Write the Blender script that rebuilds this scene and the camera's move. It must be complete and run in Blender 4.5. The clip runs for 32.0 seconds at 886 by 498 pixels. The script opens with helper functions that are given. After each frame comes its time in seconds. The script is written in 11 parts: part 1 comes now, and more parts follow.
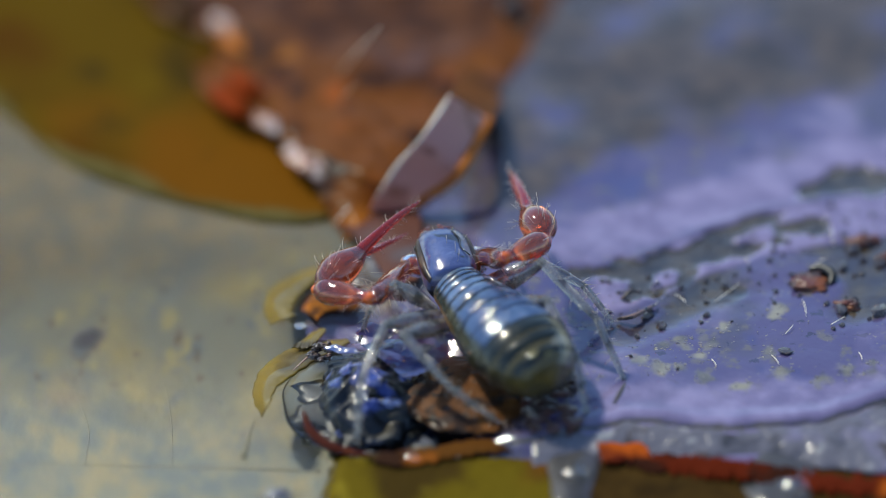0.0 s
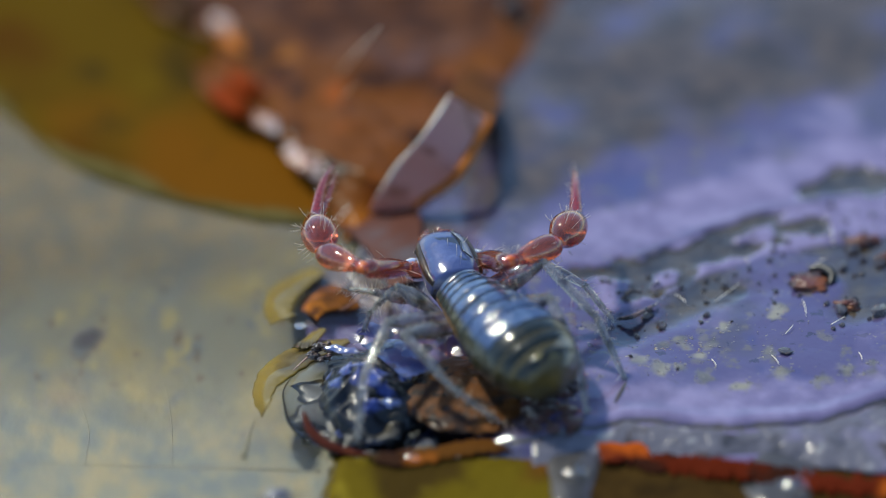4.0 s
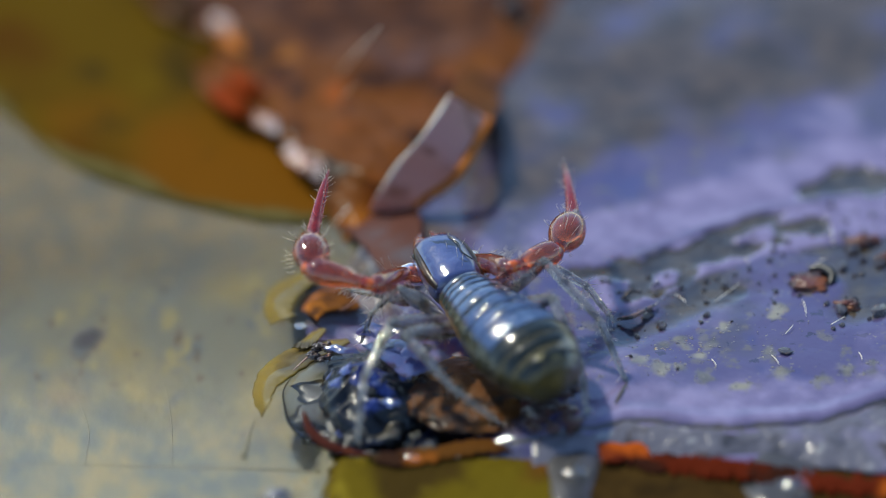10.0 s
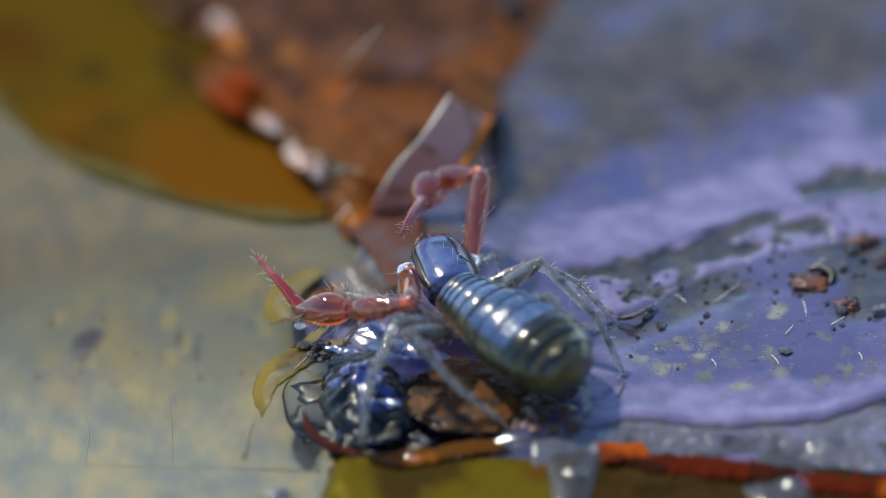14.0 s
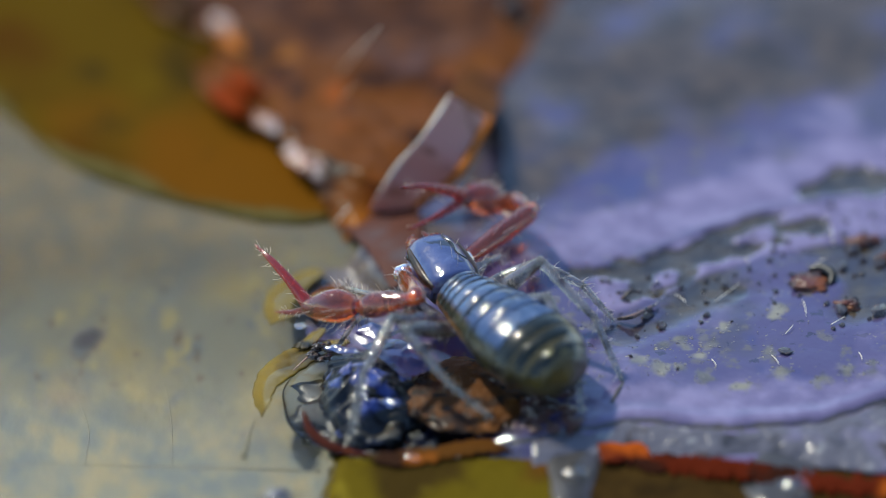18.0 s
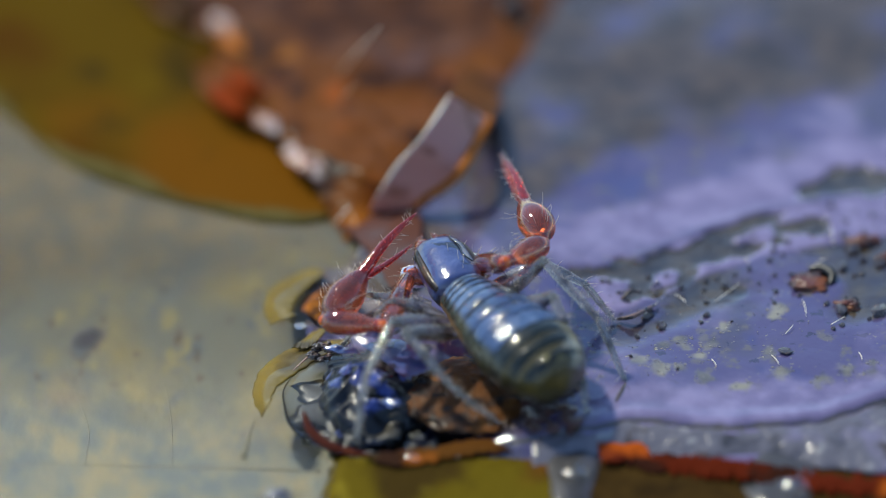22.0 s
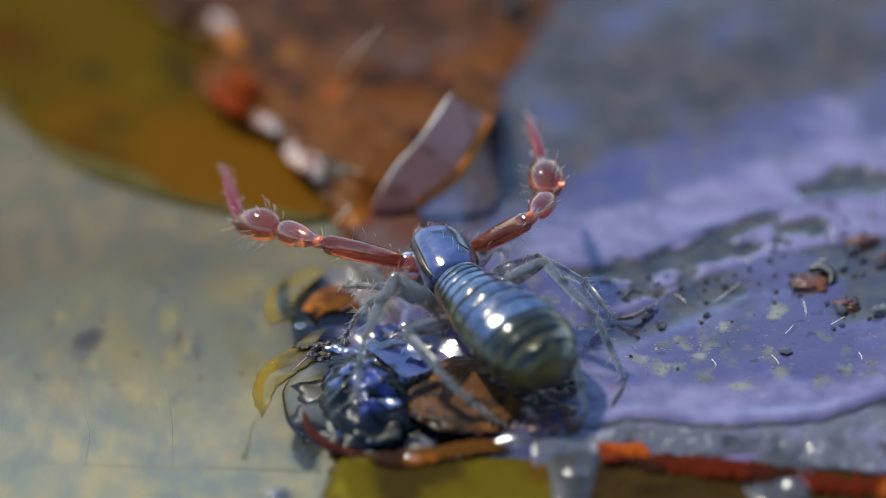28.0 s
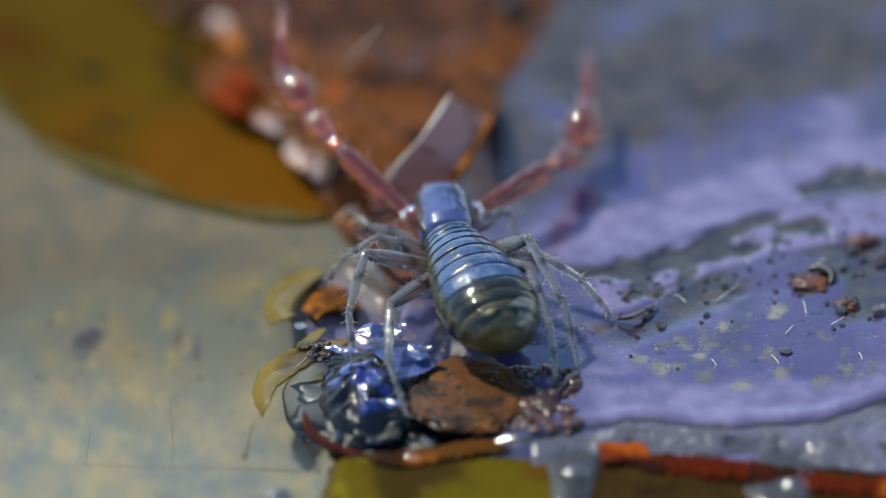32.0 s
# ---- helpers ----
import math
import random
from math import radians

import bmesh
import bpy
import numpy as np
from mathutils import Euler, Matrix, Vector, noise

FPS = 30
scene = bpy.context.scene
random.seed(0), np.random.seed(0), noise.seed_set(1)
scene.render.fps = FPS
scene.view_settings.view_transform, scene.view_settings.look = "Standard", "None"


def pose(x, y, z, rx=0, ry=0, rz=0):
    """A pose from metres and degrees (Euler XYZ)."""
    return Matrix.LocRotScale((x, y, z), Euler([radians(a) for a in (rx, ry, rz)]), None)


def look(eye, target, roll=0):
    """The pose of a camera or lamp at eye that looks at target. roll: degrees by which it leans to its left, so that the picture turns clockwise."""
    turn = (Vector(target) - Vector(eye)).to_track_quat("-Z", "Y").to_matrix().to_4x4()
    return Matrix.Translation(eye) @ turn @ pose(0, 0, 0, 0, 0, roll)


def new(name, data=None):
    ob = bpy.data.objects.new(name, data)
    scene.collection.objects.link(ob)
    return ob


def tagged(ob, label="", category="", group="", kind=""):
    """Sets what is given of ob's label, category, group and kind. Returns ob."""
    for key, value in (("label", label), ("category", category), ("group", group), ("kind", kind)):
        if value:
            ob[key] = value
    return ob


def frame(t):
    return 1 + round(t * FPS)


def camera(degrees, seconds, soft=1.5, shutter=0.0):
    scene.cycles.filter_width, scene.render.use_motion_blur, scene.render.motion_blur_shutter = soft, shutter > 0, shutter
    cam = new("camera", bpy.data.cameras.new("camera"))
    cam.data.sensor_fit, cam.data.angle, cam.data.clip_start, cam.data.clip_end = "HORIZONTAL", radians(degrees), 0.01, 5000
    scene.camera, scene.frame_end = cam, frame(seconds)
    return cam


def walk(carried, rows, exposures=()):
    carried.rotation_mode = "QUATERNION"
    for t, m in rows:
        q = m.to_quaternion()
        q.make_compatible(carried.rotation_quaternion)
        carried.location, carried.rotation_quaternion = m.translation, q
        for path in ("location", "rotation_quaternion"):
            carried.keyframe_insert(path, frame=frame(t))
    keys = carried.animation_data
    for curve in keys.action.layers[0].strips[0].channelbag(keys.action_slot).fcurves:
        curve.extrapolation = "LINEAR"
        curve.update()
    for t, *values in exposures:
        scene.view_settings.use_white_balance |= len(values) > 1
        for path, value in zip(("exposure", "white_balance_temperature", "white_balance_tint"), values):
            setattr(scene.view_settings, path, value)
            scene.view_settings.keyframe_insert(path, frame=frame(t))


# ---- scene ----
cam = camera(10, 32.0, 0.9)
MM = 0.001


def mm(x, y, z):
    return Vector((x * MM, y * MM, z * MM))


EYE = mm(0, -49.149, 34.415)
walk(cam, [(0.0, look(EYE, (0, 0, 0))), (32.0, look(EYE, (0, 0, 0)))])
# macro lens: thin zone of sharpness through the animal's front half
cam.data.dof.use_dof = True
cam.data.dof.focus_distance = 0.0583
cam.data.dof.aperture_fstop = 56.0

# ---- light ----
SUN = Vector((-0.45, 0.38, 0.81)).normalized()
world = bpy.data.worlds.new("sky")
scene.world = world
world.use_nodes = True
wt = world.node_tree
wt.nodes.clear()
sky = wt.nodes.new("ShaderNodeTexSky")
sky.sky_type = "NISHITA"
sky.sun_disc = False
sky.dust_density, sky.ozone_density, sky.air_density = 0.1, 3.2, 1.0
sky.sun_elevation = math.asin(SUN.z)
sky.sun_rotation = math.atan2(SUN.x, SUN.y)
bg = wt.nodes.new("ShaderNodeBackground")
bg.inputs["Strength"].default_value = 0.15
wo = wt.nodes.new("ShaderNodeOutputWorld")
wt.links.new(sky.outputs[0], bg.inputs[0])
wt.links.new(bg.outputs[0], wo.inputs[0])
sun = new("sun", bpy.data.lights.new("sun", "SUN"))
sun.data.energy, sun.data.angle, sun.data.color = 3.6, radians(4.5), (0.955, 0.92, 0.75)
sun.matrix_world = look(SUN * 0.2, (0, 0, 0))
scene.view_settings.exposure = 0.20


# ---- materials ----
def material(name, base, rough=0.4, metal=0.0, trans=0.0, ior=1.45, coat=0.0, spots=(), bump=0.0, bump_scale=8.0, alpha=1.0, spec=0.5, rough_var=0.0, mask=(), coat_rough=0.05, coat_ior=1.5, dry="", along=1.0):
    """spots: (colour, scale per mm, threshold, softness, detail) blended over the base one after another.
    mask: (name of a value that the mesh carries, two colours that it brings in)."""
    m = bpy.data.materials.new(name)
    m.use_nodes = True
    nt = m.node_tree
    p = nt.nodes["Principled BSDF"]
    tc = nt.nodes.new("ShaderNodeTexCoord")
    mp = nt.nodes.new("ShaderNodeMapping")
    mp.inputs["Scale"].default_value = (1000, 1000 * along, 1000)
    nt.links.new(tc.outputs["Object"], mp.inputs[0])
    rgb = nt.nodes.new("ShaderNodeRGB")
    rgb.outputs[0].default_value = (*base, 1)
    col = rgb.outputs[0]
    for i, (c, scale, lo, soft, detail) in enumerate(spots):
        n = nt.nodes.new("ShaderNodeTexNoise")
        n.noise_dimensions = "4D"
        n.inputs["W"].default_value = 3.7 * i + len(name)
        n.inputs["Scale"].default_value = scale
        n.inputs["Detail"].default_value = detail
        nt.links.new(mp.outputs[0], n.inputs["Vector"])
        r = nt.nodes.new("ShaderNodeMapRange")
        r.interpolation_type = "SMOOTHSTEP"
        r.inputs["From Min"].default_value, r.inputs["From Max"].default_value = lo, lo + soft
        nt.links.new(n.outputs["Fac"], r.inputs["Value"])
        mix = nt.nodes.new("ShaderNodeMix")
        mix.data_type = "RGBA"
        nt.links.new(r.outputs[0], mix.inputs["Factor"])
        nt.links.new(col, mix.inputs["A"])
        mix.inputs["B"].default_value = (*c, 1)
        col = mix.outputs["Result"]
    for attr, first, second in mask:
        at_ = nt.nodes.new("ShaderNodeAttribute")
        at_.attribute_name = attr
        n = nt.nodes.new("ShaderNodeTexNoise")
        n.inputs["Scale"].default_value = 3.0
        n.inputs["Detail"].default_value = 5
        nt.links.new(mp.outputs[0], n.inputs["Vector"])
        add = nt.nodes.new("ShaderNodeMath")
        add.operation = "MULTIPLY_ADD"
        add.inputs[1].default_value = 0.5
        nt.links.new(n.outputs["Fac"], add.inputs[0])
        nt.links.new(at_.outputs["Fac"], add.inputs[2])
        r = nt.nodes.new("ShaderNodeMapRange")
        r.interpolation_type = "SMOOTHSTEP"
        r.inputs["From Min"].default_value, r.inputs["From Max"].default_value = 0.42, 1.1
        nt.links.new(add.outputs[0], r.inputs["Value"])
        two = nt.nodes.new("ShaderNodeMix")
        two.data_type = "RGBA"
        even = nt.nodes.new("ShaderNodeMapRange")
        even.inputs["From Min"].default_value, even.inputs["From Max"].default_value = 0.36, 0.64
        nt.links.new(n.outputs["Fac"], even.inputs["Value"])
        nt.links.new(even.outputs[0], two.inputs["Factor"])
        two.inputs["A"].default_value, two.inputs["B"].default_value = (*first, 1), (*second, 1)
        mix = nt.nodes.new("ShaderNodeMix")
        mix.data_type = "RGBA"
        nt.links.new(r.outputs[0], mix.inputs["Factor"])
        nt.links.new(col, mix.inputs["A"])
        nt.links.new(two.outputs["Result"], mix.inputs["B"])
        col = mix.outputs["Result"]
    nt.links.new(col, p.inputs["Base Color"])
    p.inputs["Roughness"].default_value = rough
    p.inputs["Metallic"].default_value = metal
    p.inputs["Transmission Weight"].default_value = trans
    p.inputs["IOR"].default_value = ior
    p.inputs["Coat Weight"].default_value = coat
    p.inputs["Coat Roughness"].default_value = coat_rough
    if dry:
        at_ = nt.nodes.new("ShaderNodeAttribute")
        at_.attribute_name = dry
        r = nt.nodes.new("ShaderNodeMapRange")
        r.inputs["To Min"].default_value, r.inputs["To Max"].default_value = coat, 0.35 * coat
        nt.links.new(at_.outputs["Fac"], r.inputs["Value"])
        nt.links.new(r.outputs[0], p.inputs["Coat Weight"])
    p.inputs["Coat IOR"].default_value = coat_ior
    p.inputs["Specular IOR Level"].default_value = spec
    p.inputs["Alpha"].default_value = alpha
    if rough_var:
        n = nt.nodes.new("ShaderNodeTexNoise")
        n.inputs["Scale"].default_value = 2.5
        n.inputs["Detail"].default_value = 3
        nt.links.new(mp.outputs[0], n.inputs["Vector"])
        r = nt.nodes.new("ShaderNodeMapRange")
        r.inputs["To Min"].default_value, r.inputs["To Max"].default_value = max(0.02, rough - rough_var), rough + rough_var
        nt.links.new(n.outputs["Fac"], r.inputs["Value"])
        nt.links.new(r.outputs[0], p.inputs["Roughness"])
    if bump:
        n = nt.nodes.new("ShaderNodeTexNoise")
        n.inputs["Scale"].default_value = bump_scale
        n.inputs["Detail"].default_value = 4
        nt.links.new(mp.outputs[0], n.inputs["Vector"])
        b = nt.nodes.new("ShaderNodeBump")
        b.inputs["Strength"].default_value = 1.0
        b.inputs["Distance"].default_value = bump * MM
        nt.links.new(n.outputs["Fac"], b.inputs["Height"])
        nt.links.new(b.outputs[0], p.inputs["Normal"])
        if coat:
            nt.links.new(b.outputs[0], p.inputs["Coat Normal"])
    return m


M_BED = material("leaf_litter", (0.05, 0.04, 0.025), 0.7, spots=[((0.02, 0.018, 0.012), 0.12, 0.45, 0.15, 4), ((0.12, 0.09, 0.04), 0.5, 0.52, 0.12, 5)], bump=0.3, bump_scale=1)
M_WATER = material("water", (0.97, 0.985, 1.0), 0.01, trans=1.0, ior=1.33, bump=0.01, bump_scale=0.5)
M_SUNK = material("sunken_leaf", (0.122, 0.122, 0.094), 0.6, spec=0.2, along=0.6, spots=[((0.180, 0.148, 0.064), 1.0, 0.46, 0.24, 3), ((0.088, 0.106, 0.112), 0.8, 0.47, 0.22, 3), ((0.175, 0.122, 0.068), 1.0, 0.56, 0.18, 3), ((0.21, 0.172, 0.072), 2.6, 0.54, 0.18, 3), ((0.082, 0.096, 0.100), 3.0, 0.53, 0.18, 3), ((0.048, 0.042, 0.046), 1.3, 0.67, 0.10, 2), ((0.085, 0.070, 0.045), 6.0, 0.60, 0.12, 3)], bump=0.04, bump_scale=2, mask=(("rib", (0.112, 0.138, 0.145), (0.215, 0.195, 0.125)), ("tan", (0.066, 0.062, 0.044), (0.108, 0.088, 0.048))))
M_VEIN = material("leaf_vein", (0.115, 0.118, 0.098), 0.6, spec=0.2, spots=[((0.17, 0.155, 0.10), 2.5, 0.46, 0.14, 3)])
# Violet and lilac here stand in for sky mirrored in the film.
M_PURPLE = material("violet_leaf", (0.074, 0.062, 0.158), 0.2, coat=1.0, coat_ior=1.85, coat_rough=0.03, dry="far", spec=0.25, spots=[((0.096, 0.080, 0.180), 0.45, 0.50, 0.25, 3), ((0.064, 0.060, 0.076), 0.8, 0.50, 0.2, 4), ((0.052, 0.052, 0.165), 1.2, 0.55, 0.12, 4), ((0.118, 0.105, 0.112), 4.6, 0.55, 0.13, 5), ((0.042, 0.037, 0.080), 6.5, 0.60, 0.08, 3), ((0.17, 0.155, 0.15), 15, 0.66, 0.05, 2)], bump=0.018, bump_scale=2.5, rough_var=0.08, mask=(("pale", (0.150, 0.122, 0.24), (0.235, 0.200, 0.35)), ("bare", (0.024, 0.021, 0.018), (0.078, 0.064, 0.040)), ("crust", (0.080, 0.075, 0.064), (0.25, 0.235, 0.175)), ("far", (0.034, 0.031, 0.032), (0.088, 0.068, 0.056)), ("haze", (0.10, 0.085, 0.080), (0.165, 0.140, 0.140))))
M_RIM = material("rust_leaf_edge", (0.085, 0.012, 0.004), 0.8, spec=0.02, spots=[((0.030, 0.010, 0.006), 1.4, 0.52, 0.1, 3), ((0.42, 0.10, 0.010), 0.9, 0.56, 0.08, 2)], bump=0.04, bump_scale=4)
M_YELLOW = material("yellow_leaf", (0.105, 0.076, 0.006), 0.7, spec=0.02, spots=[((0.045, 0.028, 0.006), 0.9, 0.47, 0.14, 4), ((0.15, 0.060, 0.008), 0.5, 0.58, 0.1, 2), ((0.17, 0.13, 0.012), 1.6, 0.58, 0.1, 3), ((0.02, 0.014, 0.006), 4.0, 0.64, 0.06, 3)], bump=0.05, bump_scale=3, mask=(("rot", (0.026, 0.015, 0.005), (0.050, 0.028, 0.007)),))
M_OLIVE = material("olive_leaf", (0.085, 0.048, 0.002), 0.8, spec=0.04, spots=[((0.060, 0.018, 0.0015), 0.4, 0.44, 0.2, 2), ((0.125, 0.082, 0.004), 0.35, 0.54, 0.15, 2), ((0.13, 0.050, 0.002), 0.22, 0.52, 0.12, 3), ((0.045, 0.028, 0.004), 1.1, 0.58, 0.12, 3)], bump=0.03, bump_scale=1.2, mask=(("thin", (0.080, 0.064, 0.018), (0.112, 0.090, 0.030)),))
M_OLIVE_SHEET = material("olive_shred", (0.15, 0.105, 0.007), 0.4, spec=0.3, coat=0.5, coat_rough=0.1, spots=[((0.060, 0.042, 0.006), 1.6, 0.48, 0.16, 3), ((0.24, 0.17, 0.02), 2.5, 0.60, 0.1, 2)], bump=0.02, bump_scale=4)
# Mauve spots paint wet sheen; the mask paints shade on the back part.
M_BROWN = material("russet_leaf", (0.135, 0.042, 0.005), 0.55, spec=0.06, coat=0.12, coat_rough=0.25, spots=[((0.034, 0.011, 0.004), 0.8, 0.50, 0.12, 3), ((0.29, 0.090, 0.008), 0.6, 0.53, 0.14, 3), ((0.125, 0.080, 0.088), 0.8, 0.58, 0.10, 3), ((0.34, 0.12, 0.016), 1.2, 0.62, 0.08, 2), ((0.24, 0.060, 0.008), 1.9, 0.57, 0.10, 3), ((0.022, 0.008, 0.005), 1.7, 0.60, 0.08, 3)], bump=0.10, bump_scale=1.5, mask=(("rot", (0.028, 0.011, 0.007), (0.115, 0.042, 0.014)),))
M_BLADE = material("wet_leaf_tip", (0.66, 0.34, 0.29), 0.4, trans=0.3, coat=0.2, coat_rough=0.15, spec=0.2, spots=[((0.50, 0.22, 0.16), 1.0, 0.50, 0.15, 3), ((0.40, 0.17, 0.12), 3.0, 0.55, 0.10, 3)], bump=0.02, bump_scale=3)
M_REFLECTION = material("sodden_red_leaf", (0.088, 0.030, 0.020), 0.6, spec=0.2, spots=[((0.14, 0.048, 0.024), 1.2, 0.50, 0.15, 3), ((0.085, 0.070, 0.080), 1.0, 0.54, 0.15, 3)], bump=0.02, bump_scale=3)
M_EDGE = material("brown_leaf_edge", (0.42, 0.13, 0.016), 0.6, spec=0.15, spots=[((0.55, 0.20, 0.03), 1.5, 0.5, 0.15, 2)], bump=0.02, bump_scale=4)
M_SLIVER = material("dark_red_leaf", (0.050, 0.009, 0.005), 0.7, spec=0.1, spots=[((0.09, 0.022, 0.010), 3.0, 0.52, 0.12, 3)], bump=0.02, bump_scale=5)
M_BRIGHT = material("bright_orange_leaf", (0.34, 0.065, 0.006), 0.7, spec=0.05, spots=[((0.10, 0.014, 0.005), 1.6, 0.48, 0.15, 3), ((0.44, 0.12, 0.010), 2.4, 0.58, 0.1, 3)], bump=0.02, bump_scale=4)
M_PALE = material("pale_torn_edge", (0.42, 0.26, 0.20), 0.3, coat=0.8, coat_rough=0.12, spots=[((0.20, 0.07, 0.03), 2.0, 0.50, 0.1, 2), ((0.55, 0.48, 0.46), 3.0, 0.56, 0.1, 2)], bump=0.04, bump_scale=6)
M_ORANGE = material("orange_leaf_edge", (0.090, 0.034, 0.005), 0.7, spec=0.06, spots=[((0.030, 0.012, 0.006), 1.1, 0.47, 0.12, 3), ((0.20, 0.060, 0.007), 1.4, 0.57, 0.1, 2), ((0.09, 0.070, 0.008), 0.9, 0.56, 0.1, 2)], bump=0.03, bump_scale=3)
M_DARK = material("wet_black_debris", (0.006, 0.009, 0.012), 0.45, coat=0.25, coat_rough=0.22, spots=[((0.030, 0.024, 0.012), 2.2, 0.56, 0.1, 3), ((0.012, 0.022, 0.060), 1.5, 0.58, 0.1, 2)], bump=0.02, bump_scale=3)
# Blue in the next three materials paints the sky's reflection.
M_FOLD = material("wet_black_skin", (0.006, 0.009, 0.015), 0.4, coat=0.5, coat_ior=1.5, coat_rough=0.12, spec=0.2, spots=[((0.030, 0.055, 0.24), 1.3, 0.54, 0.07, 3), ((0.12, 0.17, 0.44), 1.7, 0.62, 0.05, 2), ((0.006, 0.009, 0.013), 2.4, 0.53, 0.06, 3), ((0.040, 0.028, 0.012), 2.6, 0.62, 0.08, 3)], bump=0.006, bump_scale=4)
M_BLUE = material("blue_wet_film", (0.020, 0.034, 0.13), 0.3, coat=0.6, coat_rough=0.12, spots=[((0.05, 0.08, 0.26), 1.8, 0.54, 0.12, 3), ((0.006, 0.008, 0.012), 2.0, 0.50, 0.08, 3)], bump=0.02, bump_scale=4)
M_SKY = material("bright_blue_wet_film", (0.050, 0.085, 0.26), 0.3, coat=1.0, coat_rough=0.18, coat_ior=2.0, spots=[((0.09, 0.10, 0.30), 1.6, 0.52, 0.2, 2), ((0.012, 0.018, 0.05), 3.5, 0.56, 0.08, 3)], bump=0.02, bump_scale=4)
M_CHIP = material("brown_bark", (0.095, 0.033, 0.005), 0.55, coat=0.2, coat_rough=0.2, spec=0.25, spots=[((0.028, 0.012, 0.006), 2.4, 0.50, 0.10, 5), ((0.17, 0.058, 0.007), 3.2, 0.56, 0.09, 4), ((0.010, 0.007, 0.006), 8.0, 0.56, 0.06, 4)], bump=0.012, bump_scale=14)
M_PINK = material("pinkish_wet_crumbs", (0.090, 0.034, 0.026), 0.35, coat=0.6, coat_rough=0.12, spots=[((0.040, 0.016, 0.012), 3.0, 0.48, 0.1, 4), ((0.13, 0.080, 0.095), 4.0, 0.60, 0.08, 2)], bump=0.03, bump_scale=9)
M_SHELL = material("slate_blue_chitin", (0.040, 0.062, 0.190), 0.35, coat=1.0, spec=0.3, coat_rough=0.05, coat_ior=1.75, spots=[((0.075, 0.105, 0.27), 2.2, 0.5, 0.2, 4), ((0.014, 0.018, 0.035), 4.0, 0.57, 0.06, 4)], bump=0.012, bump_scale=9)
# Blue paints the sky's reflection on top; the side mask brings the plates' own olive.
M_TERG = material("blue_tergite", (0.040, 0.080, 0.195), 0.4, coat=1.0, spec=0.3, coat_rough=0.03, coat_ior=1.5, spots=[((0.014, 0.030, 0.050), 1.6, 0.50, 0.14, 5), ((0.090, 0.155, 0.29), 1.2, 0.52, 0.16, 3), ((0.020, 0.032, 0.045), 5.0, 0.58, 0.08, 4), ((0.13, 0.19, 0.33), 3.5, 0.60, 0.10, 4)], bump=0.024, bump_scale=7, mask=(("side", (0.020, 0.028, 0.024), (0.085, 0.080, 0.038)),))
M_FLANK = material("brown_black_chitin", (0.016, 0.010, 0.007), 0.35, coat=0.15, coat_rough=0.15, spots=[((0.07, 0.035, 0.018), 2.5, 0.52, 0.15, 3)], bump=0.008, bump_scale=12)
M_TAIL = material("olive_black_tergite", (0.008, 0.012, 0.007), 0.35, coat=1.0, spec=0.2, coat_rough=0.08, spots=[((0.060, 0.050, 0.010), 1.6, 0.53, 0.10, 3), ((0.16, 0.14, 0.05), 3.0, 0.63, 0.08, 2)], bump=0.012, bump_scale=8)
M_HIGHLIGHT = material("pale_end_plate", (0.16, 0.16, 0.12), 0.3, coat=1.0, coat_rough=0.2, coat_ior=1.7, spots=[((0.05, 0.05, 0.025), 2.0, 0.48, 0.16, 3), ((0.50, 0.50, 0.45), 1.8, 0.56, 0.16, 2)], bump=0.01, bump_scale=10)
M_SIDE = material("olive_membrane", (0.070, 0.060, 0.022), 0.4, coat=0.7, spec=0.3, coat_rough=0.12, spots=[((0.14, 0.10, 0.018), 1.6, 0.55, 0.12, 3), ((0.016, 0.020, 0.016), 1.7, 0.46, 0.15, 3)], bump=0.02, bump_scale=12, mask=(("amber", (0.15, 0.062, 0.010), (0.34, 0.18, 0.045)),))
M_RED = material("amber_red_chitin", (0.74, 0.17, 0.055), 0.05, trans=0.90, ior=1.42, coat=1.0, coat_rough=0.04, coat_ior=1.7, spots=[((0.56, 0.085, 0.025), 2.5, 0.50, 0.2, 3)], bump=0.004, bump_scale=9)
M_FINGER = material("bright_red_chitin", (0.62, 0.040, 0.016), 0.05, trans=0.80, ior=1.48, coat=1.0, coat_rough=0.05, spots=[((0.48, 0.06, 0.035), 3.0, 0.50, 0.2, 3)], bump=0.004, bump_scale=12)
M_JOINT = material("orange_joint_membrane", (0.85, 0.16, 0.02), 0.15, trans=0.35, ior=1.4, coat=0.7, bump=0.006, bump_scale=15)
M_FLAP = material("red_wet_flap", (0.20, 0.030, 0.004), 0.7, spec=0.04, spots=[((0.13, 0.05, 0.035), 2.0, 0.54, 0.12, 2)], bump=0.04, bump_scale=6)
M_SCRAP = material("orange_sodden_leaf", (0.14, 0.046, 0.003), 0.6, spec=0.1, spots=[((0.06, 0.02, 0.004), 2.2, 0.48, 0.1, 4), ((0.30, 0.10, 0.006), 3.0, 0.56, 0.1, 3)], bump=0.03, bump_scale=4)
M_DRIP = material("grey_water_drip", (0.050, 0.048, 0.050), 0.4, coat=0.5, coat_rough=0.2, spec=0.3, spots=[((0.075, 0.070, 0.105), 0.9, 0.5, 0.2, 3), ((0.03, 0.028, 0.025), 2.2, 0.54, 0.12, 3)], bump=0.01, bump_scale=3)
